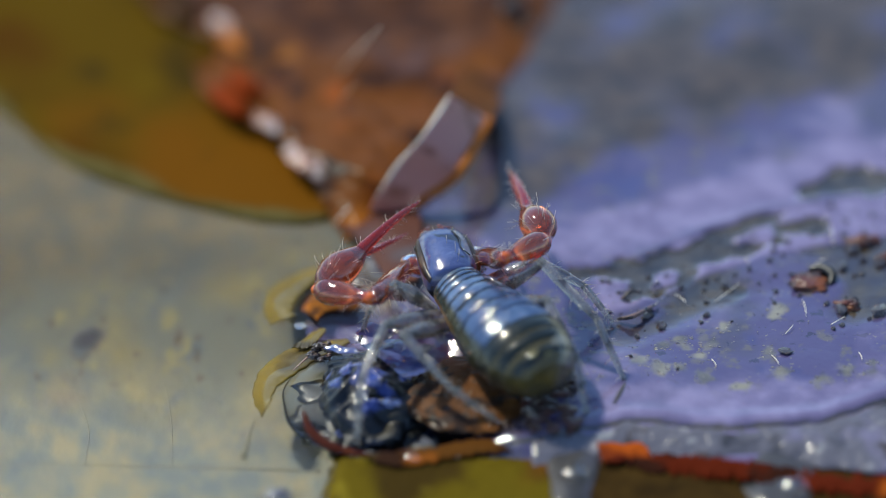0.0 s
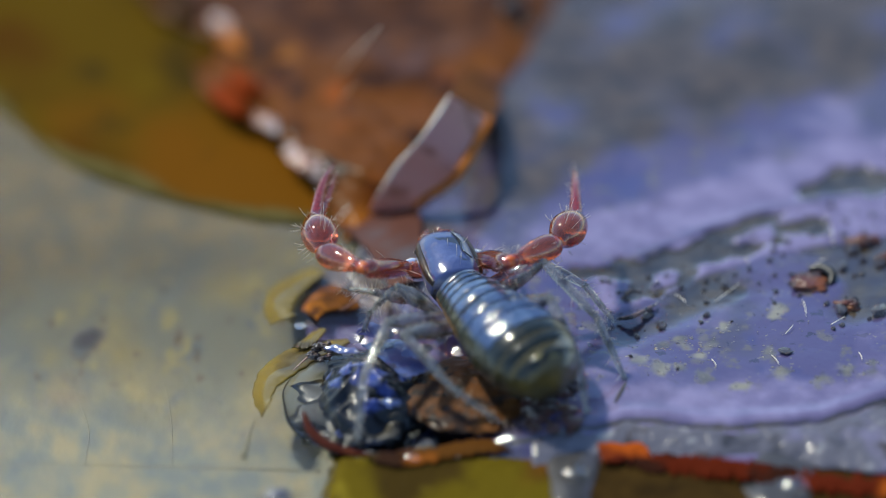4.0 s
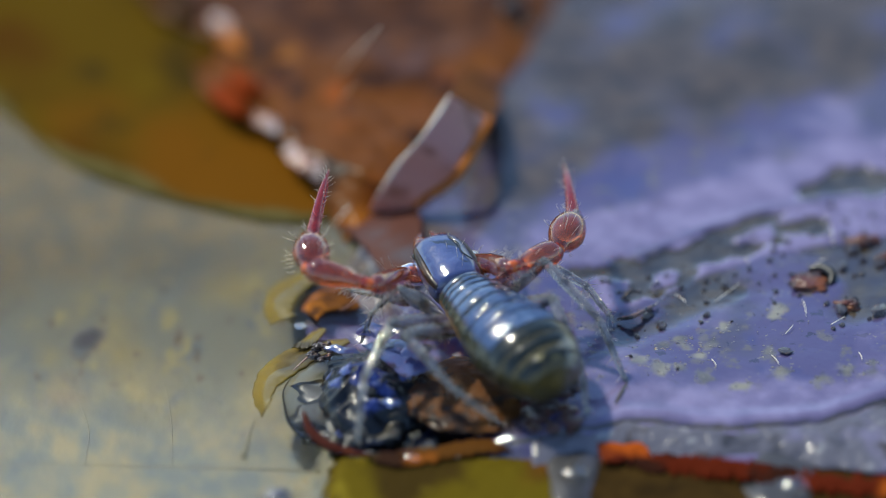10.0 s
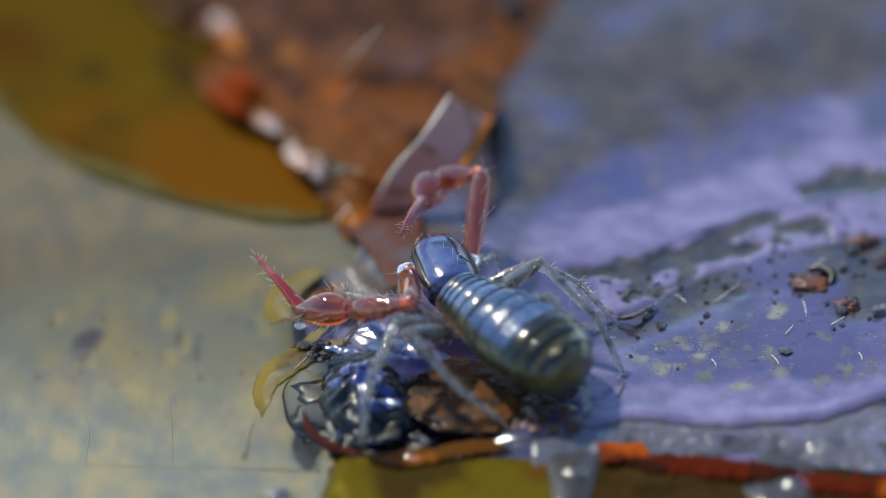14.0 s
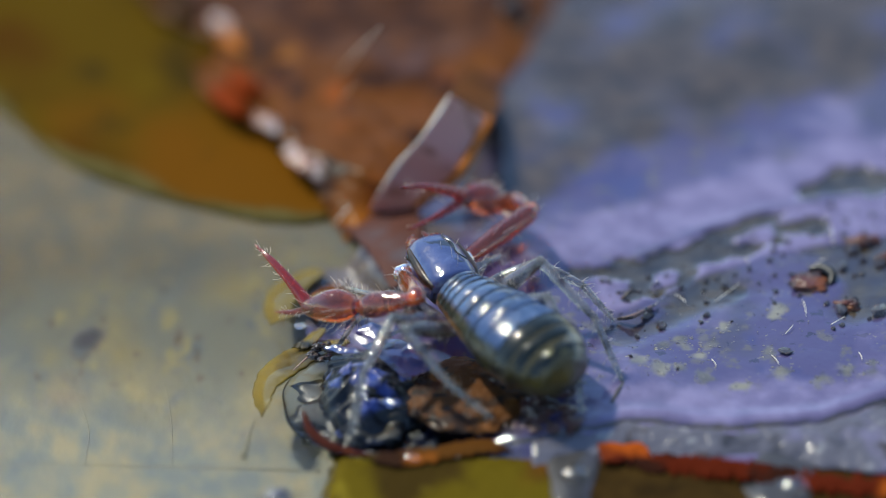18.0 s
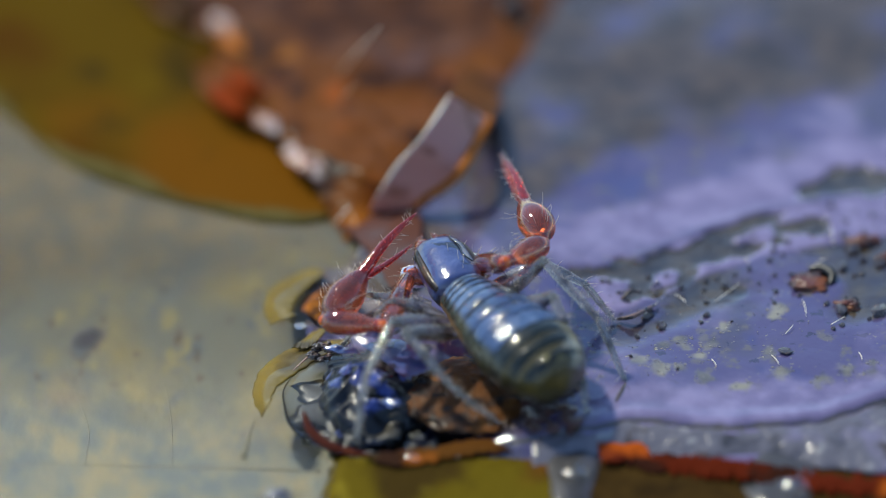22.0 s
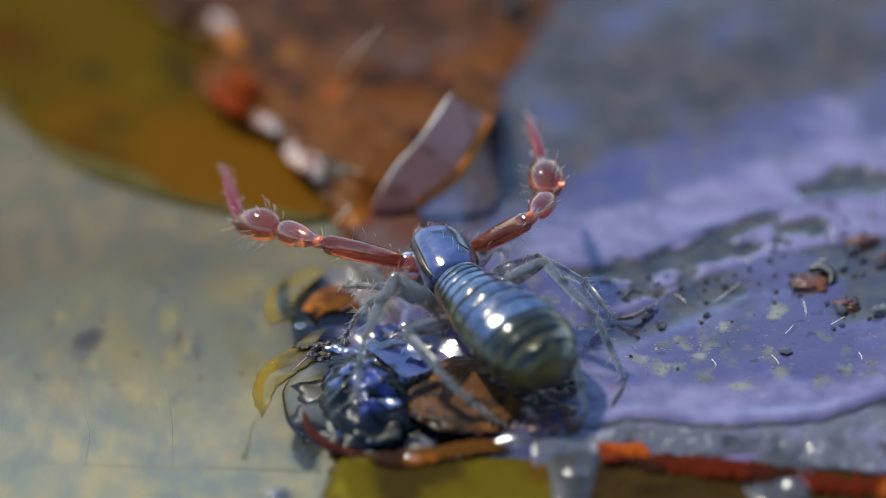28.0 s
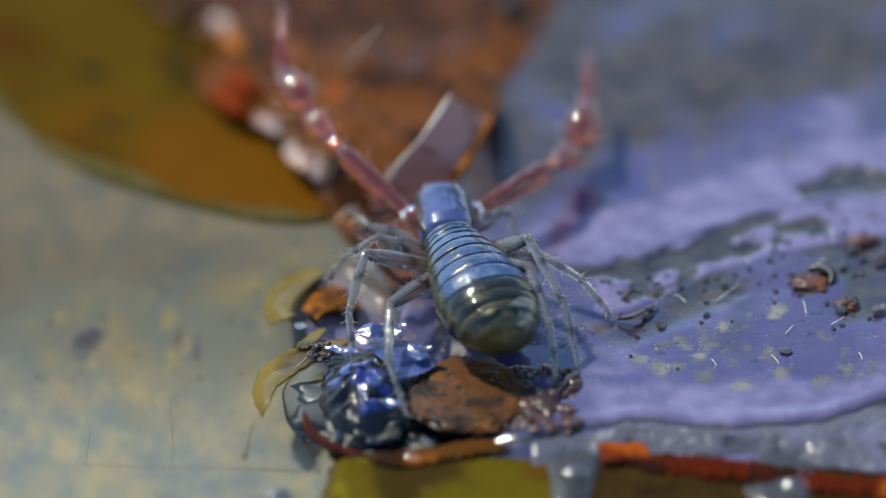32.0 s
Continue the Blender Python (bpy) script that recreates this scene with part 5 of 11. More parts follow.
    walk(PIECES["left", "trochanter"], [
        at(0, 0.01, 0.593, -0.156, -3.3, 2.7, 32.4), at(0.5, 0.001, 0.593, -0.156, -3.2, 2.8, 33.2), at(0.67, -0.002, 0.593, -0.156, -3.2, 2.8, 33.5),
        at(0.83, -0.005, 0.593, -0.156, -3.2, 2.8, 33.8), at(1, -0.008, 0.593, -0.156, -3.2, 2.8, 34.1), at(1.5, -0.04, 0.592, -0.155, -3, 3, 37.1),
        at(1.67, -0.037, 0.592, -0.155, -3, 3, 36.8), at(1.83, -0.034, 0.593, -0.155, -3, 3, 36.6), at(2, -0.031, 0.593, -0.155, -3, 3, 36.3),
        at(2.5, -0.032, 0.593, -0.155, -3, 3, 36.3), at(2.67, -0.015, 0.593, -0.156, -3.1, 2.9, 34.8), at(2.83, 0.001, 0.593, -0.156, -3.2, 2.8, 33.3),
        at(3, 0.017, 0.593, -0.156, -3.3, 2.6, 31.8), at(3.5, 0.015, 0.593, -0.156, -3.3, 2.7, 32), at(4, -0.007, 0.593, -0.156, -3.2, 2.8, 34.1),
        at(4.5, -0.029, 0.593, -0.156, -3.1, 3, 36.1), at(5, -0.05, 0.591, -0.156, -3, 3.1, 38.1), at(5.5, -0.07, 0.589, -0.156, -2.9, 3.3, 40),
        at(5.73, -0.063, 0.59, -0.155, -2.8, 3.1, 39.4), at(6, -0.055, 0.591, -0.153, -2.8, 3, 38.6), at(6.13, -0.058, 0.591, -0.154, -2.8, 3, 38.9),
        at(6.27, -0.061, 0.591, -0.154, -2.8, 3.1, 39.2), at(6.37, -0.064, 0.59, -0.154, -2.8, 3.1, 39.4),
        at(6.5, -0.066, 0.59, -0.155, -2.8, 3.2, 39.6), at(7, -0.124, 0.581, -0.152, -2.4, 3.4, 45.2), at(7.27, -0.12, 0.582, -0.152, -2.4, 3.3, 44.8),
        at(7.5, -0.116, 0.583, -0.151, -2.4, 3.3, 44.4), at(7.67, -0.125, 0.581, -0.151, -2.3, 3.3, 45.3),
        at(7.83, -0.135, 0.579, -0.151, -2.2, 3.4, 46.3), at(8, -0.146, 0.577, -0.15, -2.2, 3.4, 47.3), at(8.5, -0.185, 0.565, -0.15, -2, 3.7, 51.1),
        at(9, -0.174, 0.569, -0.15, -2, 3.6, 50.1), at(9.13, -0.154, 0.575, -0.15, -2.1, 3.5, 48.1), at(9.27, -0.134, 0.579, -0.15, -2.2, 3.3, 46.2),
        at(9.37, -0.121, 0.582, -0.15, -2.3, 3.3, 44.9), at(9.5, -0.103, 0.586, -0.15, -2.3, 3.1, 43.2),
        at(9.67, -0.092, 0.588, -0.15, -2.4, 3.1, 42.1), at(9.83, -0.08, 0.589, -0.15, -2.4, 3, 41), at(10, -0.068, 0.591, -0.15, -2.5, 2.9, 39.8),
        at(10.27, -0.065, 0.591, -0.151, -2.5, 2.9, 39.5), at(10.5, -0.062, 0.591, -0.151, -2.6, 2.9, 39.3),
        at(10.73, -0.03, 0.594, -0.152, -2.8, 2.8, 36.3), at(11, 0.006, 0.594, -0.153, -3, 2.6, 32.8), at(11.17, 0.008, 0.594, -0.153, -3, 2.6, 32.6),
        at(11.33, 0.01, 0.594, -0.153, -3.1, 2.6, 32.4), at(11.5, 0.012, 0.594, -0.154, -3.1, 2.6, 32.2), at(12, -0.065, 0.591, -0.152, -2.6, 3, 39.6),
        at(12.5, -0.036, 0.593, -0.153, -2.8, 2.9, 36.7), at(13, 0.04, 0.592, -0.155, -3.3, 2.4, 29.6),
        at(13.5, 0.085, 0.587, -0.156, -3.6, 2.2, 25.3), at(14, 0.088, 0.587, -0.155, -3.6, 2.1, 25), at(14.5, 0.042, 0.593, -0.152, -3.1, 2.3, 29.4),
        at(16.5, -0.008, 0.594, -0.152, -2.9, 2.6, 34.1), at(17, -0.109, 0.585, -0.15, -2.3, 3.1, 43.8),
        at(17.5, -0.099, 0.586, -0.15, -2.4, 3.1, 42.8), at(18, -0.026, 0.594, -0.152, -2.8, 2.7, 35.9), at(18.5, 0.015, 0.594, -0.154, -3.1, 2.6, 32),
        at(19, 0.051, 0.592, -0.153, -3.2, 2.3, 28.5), at(19.5, -0.026, 0.594, -0.151, -2.7, 2.7, 35.8), at(20, -0.059, 0.592, -0.15, -2.5, 2.8, 39),
        at(20.5, -0.049, 0.593, -0.149, -2.5, 2.7, 38.1), at(20.63, -0.064, 0.592, -0.149, -2.4, 2.8, 39.4),
        at(20.73, -0.074, 0.59, -0.149, -2.4, 2.9, 40.4), at(20.87, -0.088, 0.588, -0.149, -2.3, 3, 41.8),
        at(21, -0.102, 0.586, -0.149, -2.3, 3.1, 43.1), at(21.17, -0.086, 0.589, -0.149, -2.3, 3, 41.6),
        at(21.33, -0.071, 0.591, -0.15, -2.4, 2.9, 40.1), at(21.5, -0.055, 0.592, -0.15, -2.5, 2.8, 38.6),
        at(21.73, -0.049, 0.593, -0.15, -2.5, 2.8, 38.1), at(22, -0.043, 0.593, -0.15, -2.6, 2.7, 37.5),
        at(22.5, -0.083, 0.589, -0.149, -2.4, 2.9, 41.2), at(22.63, -0.106, 0.586, -0.149, -2.2, 3.1, 43.5),
        at(22.73, -0.124, 0.582, -0.149, -2.1, 3.1, 45.2), at(22.87, -0.148, 0.577, -0.148, -2, 3.3, 47.6),
        at(23, -0.172, 0.57, -0.147, -1.8, 3.4, 49.9), at(23.5, -0.165, 0.572, -0.147, -1.9, 3.3, 49.3),
        at(23.67, -0.161, 0.574, -0.147, -1.9, 3.3, 48.8), at(23.83, -0.156, 0.575, -0.146, -1.9, 3.2, 48.4),
        at(24, -0.152, 0.576, -0.146, -1.9, 3.1, 47.9), at(24.13, -0.146, 0.578, -0.146, -1.9, 3.1, 47.4),
        at(24.27, -0.141, 0.579, -0.146, -1.9, 3.1, 46.9), at(24.37, -0.138, 0.58, -0.146, -1.9, 3.1, 46.5),
        at(24.5, -0.133, 0.581, -0.146, -1.9, 3.1, 46), at(24.73, -0.124, 0.583, -0.147, -2, 3, 45.2), at(25, -0.115, 0.585, -0.147, -2, 3, 44.3),
        at(25.27, -0.108, 0.586, -0.148, -2.1, 3, 43.7), at(25.5, -0.102, 0.586, -0.148, -2.2, 3, 43.1),
        at(26.17, -0.084, 0.589, -0.148, -2.3, 2.9, 41.4), at(26.83, -0.067, 0.592, -0.148, -2.3, 2.8, 39.7),
        at(27.5, -0.049, 0.593, -0.148, -2.4, 2.7, 38.1), at(28, -0.036, 0.594, -0.148, -2.5, 2.6, 36.8),
        at(28.17, -0.025, 0.595, -0.148, -2.5, 2.5, 35.8), at(28.33, -0.015, 0.595, -0.148, -2.5, 2.5, 34.8),
        at(28.5, -0.004, 0.595, -0.148, -2.6, 2.4, 33.8), at(29, 0.015, 0.595, -0.148, -2.7, 2.3, 31.9),
        at(29.5, 0.008, 0.595, -0.148, -2.6, 2.3, 32.6), at(30, -0.006, 0.595, -0.149, -2.6, 2.5, 34),
        at(30.5, -0.025, 0.595, -0.149, -2.6, 2.6, 35.8), at(30.73, -0.039, 0.594, -0.148, -2.5, 2.6, 37.1),
        at(31, -0.054, 0.593, -0.148, -2.3, 2.7, 38.5), at(31.5, -0.086, 0.589, -0.148, -2.3, 2.9, 41.6),
        at(32, -0.075, 0.59, -0.149, -2.4, 2.9, 40.5)])
    walk(PIECES["left", "femur"], [
        at(0, -0.101, 0.768, -0.168, 16.8, 4.1, 125.5), at(0.5, -0.113, 0.767, -0.168, 13.5, 6.2, 116.5),
        at(0.67, -0.117, 0.766, -0.167, 9.4, 10, 96.6), at(0.83, -0.121, 0.766, -0.167, 4.1, 12.1, 76.3),
        at(1, -0.125, 0.765, -0.167, -1.8, 12.3, 55.7), at(1.5, -0.166, 0.758, -0.166, 16.8, 12, 56.4),
        at(1.67, -0.162, 0.758, -0.166, 21.1, 10.9, 59.3), at(1.83, -0.158, 0.759, -0.166, 25.4, 9.6, 62),
        at(2, -0.154, 0.76, -0.166, 29.6, 8.1, 64.6), at(2.17, -0.154, 0.76, -0.166, 32.6, -0.4, 78.1),
        at(2.33, -0.155, 0.76, -0.166, 33.5, -9.3, 91.3), at(2.5, -0.155, 0.76, -0.166, 32.5, -18.2, 104.9),
        at(2.67, -0.135, 0.764, -0.167, 32.7, -18.4, 105.2), at(2.83, -0.114, 0.767, -0.167, 33, -18.7, 105.6),
        at(3, -0.093, 0.77, -0.167, 33.2, -18.9, 106), at(3.5, -0.096, 0.769, -0.168, 36.6, -15.6, 101.3),
        at(4, -0.124, 0.765, -0.168, 35.1, -16.1, 102.5), at(4.5, -0.152, 0.76, -0.167, 33.7, -16.6, 103.7),
        at(5, -0.179, 0.754, -0.167, 32.2, -17.1, 104.9), at(5.5, -0.204, 0.748, -0.166, 30.7, -17.6, 106.2),
        at(5.73, -0.195, 0.751, -0.165, 27.1, -20, 110.9), at(6, -0.185, 0.754, -0.163, 23.1, -22.2, 115.7),
        at(6.13, -0.189, 0.752, -0.164, 18.8, -18, 100.6), at(6.27, -0.193, 0.751, -0.164, 13.3, -15.2, 85.8),
        at(6.37, -0.196, 0.751, -0.164, 6.8, -13.9, 71), at(6.5, -0.199, 0.75, -0.165, -0.2, -14.4, 56.5),
        at(7, -0.272, 0.727, -0.161, 8.7, -13.2, 48.7), at(7.27, -0.266, 0.73, -0.16, 18, -15.2, 53.9), at(7.5, -0.262, 0.731, -0.16, 27.2, -18, 58.7),
        at(7.67, -0.274, 0.727, -0.159, 27.3, -13.8, 49.5), at(7.83, -0.286, 0.722, -0.159, 26.4, -9.7, 40.5),
        at(8, -0.299, 0.717, -0.158, 24.7, -5.9, 31.6), at(8.5, -0.347, 0.696, -0.158, 28.9, -3.6, 26.4),
        at(9, -0.334, 0.702, -0.157, 26.5, -4.9, 29.4), at(9.13, -0.309, 0.713, -0.158, 31.2, -10.8, 39.2),
        at(9.27, -0.285, 0.723, -0.158, 34.5, -17.6, 49.2), at(9.37, -0.268, 0.729, -0.159, 36.4, -25.1, 59.6),
        at(9.5, -0.246, 0.737, -0.159, 36.3, -32.7, 70.5), at(9.67, -0.231, 0.742, -0.159, 39.4, -36.8, 75.9),
        at(9.83, -0.216, 0.746, -0.159, 42, -41.1, 81.5), at(10, -0.201, 0.75, -0.159, 44, -45.7, 87.3),
        at(10.27, -0.197, 0.751, -0.16, 44.4, -46.3, 88), at(10.5, -0.194, 0.752, -0.16, 44.8, -46.9, 88.7),
        at(10.73, -0.154, 0.761, -0.162, 48.9, -47.8, 88.5), at(11, -0.108, 0.768, -0.164, 52.9, -48.8, 88),
        at(11.17, -0.105, 0.769, -0.164, 53.4, -49.7, 88.1), at(11.33, -0.102, 0.769, -0.165, 53.8, -50.6, 88.2),
        at(11.5, -0.099, 0.769, -0.165, 54.3, -51.6, 88.3), at(12, -0.198, 0.751, -0.162, 57.5, -52.1, 89.3),
        at(12.5, -0.16, 0.759, -0.163, 55, -52.7, 88.9), at(13, -0.063, 0.773, -0.166, 53, -54.4, 88.9),
        at(13.5, -0.004, 0.775, -0.169, 48.8, -56.5, 91.2), at(14, 0, 0.775, -0.168, 46, -58.3, 95.2), at(14.5, -0.06, 0.774, -0.164, 50, -56.2, 93.6),
        at(16.5, -0.125, 0.766, -0.162, 54.5, -55, 93.2), at(17, -0.253, 0.735, -0.158, 57.9, -53.9, 93.6),
        at(17.5, -0.241, 0.739, -0.159, 57.6, -56.1, 95.7), at(18, -0.148, 0.762, -0.162, 55.1, -58.1, 97),
        at(18.5, -0.096, 0.77, -0.165, 54.5, -57.6, 94.8), at(19, -0.048, 0.774, -0.165, 52.2, -58.4, 96),
        at(19.5, -0.148, 0.762, -0.161, 54.7, -57.8, 96.8), at(20, -0.191, 0.753, -0.159, 53.3, -58.8, 99.8),
        at(20.5, -0.178, 0.756, -0.158, 53.5, -57.2, 97.8), at(20.63, -0.196, 0.752, -0.158, 53.9, -56.4, 97.1),
        at(20.73, -0.209, 0.748, -0.158, 54.2, -55.6, 96.2), at(20.87, -0.227, 0.743, -0.158, 54.5, -54.8, 95.5),
        at(21, -0.245, 0.738, -0.157, 54.7, -54, 94.8), at(21.17, -0.225, 0.744, -0.158, 47.2, -55.6, 97.1),
        at(21.33, -0.205, 0.75, -0.158, 39.4, -56.9, 99.6), at(21.5, -0.185, 0.755, -0.159, 31.3, -57.9, 102.5),
        at(21.73, -0.178, 0.756, -0.159, 24.7, -59.5, 108.7), at(22, -0.17, 0.758, -0.159, 17.6, -60.7, 115.5),
        at(22.5, -0.22, 0.745, -0.158, 27.7, -56.9, 93.1), at(22.63, -0.25, 0.736, -0.157, 22.3, -54.9, 82.5),
        at(22.73, -0.272, 0.728, -0.156, 15.7, -53.7, 72.3), at(22.87, -0.302, 0.717, -0.155, 8.6, -53.2, 63.3),
        at(23, -0.331, 0.704, -0.154, 0.9, -53.5, 54.8), at(23.5, -0.323, 0.708, -0.154, 17.8, -51.3, 33.7),
        at(23.67, -0.318, 0.71, -0.153, 25.7, -51.5, 34.5), at(23.83, -0.312, 0.713, -0.153, 33.6, -51.8, 35.2),
        at(24, -0.306, 0.715, -0.153, 41.4, -52.2, 36), at(24.13, -0.3, 0.718, -0.153, 50.9, -54.8, 39.3),
        at(24.27, -0.294, 0.721, -0.153, 60.8, -57.7, 41.9), at(24.37, -0.289, 0.722, -0.153, 71.5, -60.9, 43.8),
        at(24.5, -0.282, 0.725, -0.154, 83, -64.2, 44.4), at(24.73, -0.272, 0.729, -0.154, 86.1, -63.8, 44.2),
        at(25, -0.261, 0.733, -0.154, 89, -63.5, 43.9), at(25.27, -0.252, 0.736, -0.155, 89, -62.7, 43.6),
        at(25.5, -0.245, 0.738, -0.156, 89, -61.9, 43.3), at(26.17, -0.222, 0.745, -0.157, 77, -59.5, 42),
        at(26.83, -0.2, 0.751, -0.157, 66, -57.2, 39.6), at(27.5, -0.178, 0.757, -0.157, 55.6, -54.9, 36.4),
        at(28, -0.161, 0.76, -0.157, 51.6, -52.3, 32.9), at(28.17, -0.147, 0.763, -0.157, 31.9, -52.1, 32.9),
        at(28.33, -0.134, 0.766, -0.157, 12.6, -51.9, 32.2), at(28.5, -0.12, 0.768, -0.157, -6.5, -52, 31.4),
        at(29, -0.095, 0.771, -0.158, 15.8, -50.3, 16.8), at(29.5, -0.104, 0.77, -0.158, 36.6, -46.2, 10.1),
        at(30, -0.122, 0.767, -0.159, 40.8, -42.3, 4.4), at(30.5, -0.147, 0.763, -0.158, 41.7, -41.1, 5),
        at(30.73, -0.164, 0.76, -0.157, 37.2, -40.4, 5.4), at(31, -0.184, 0.755, -0.156, 32.6, -39.8, 5.9),
        at(31.5, -0.224, 0.744, -0.156, 43, -39.7, 9), at(32, -0.21, 0.748, -0.157, 23.5, -40, 11.7)])
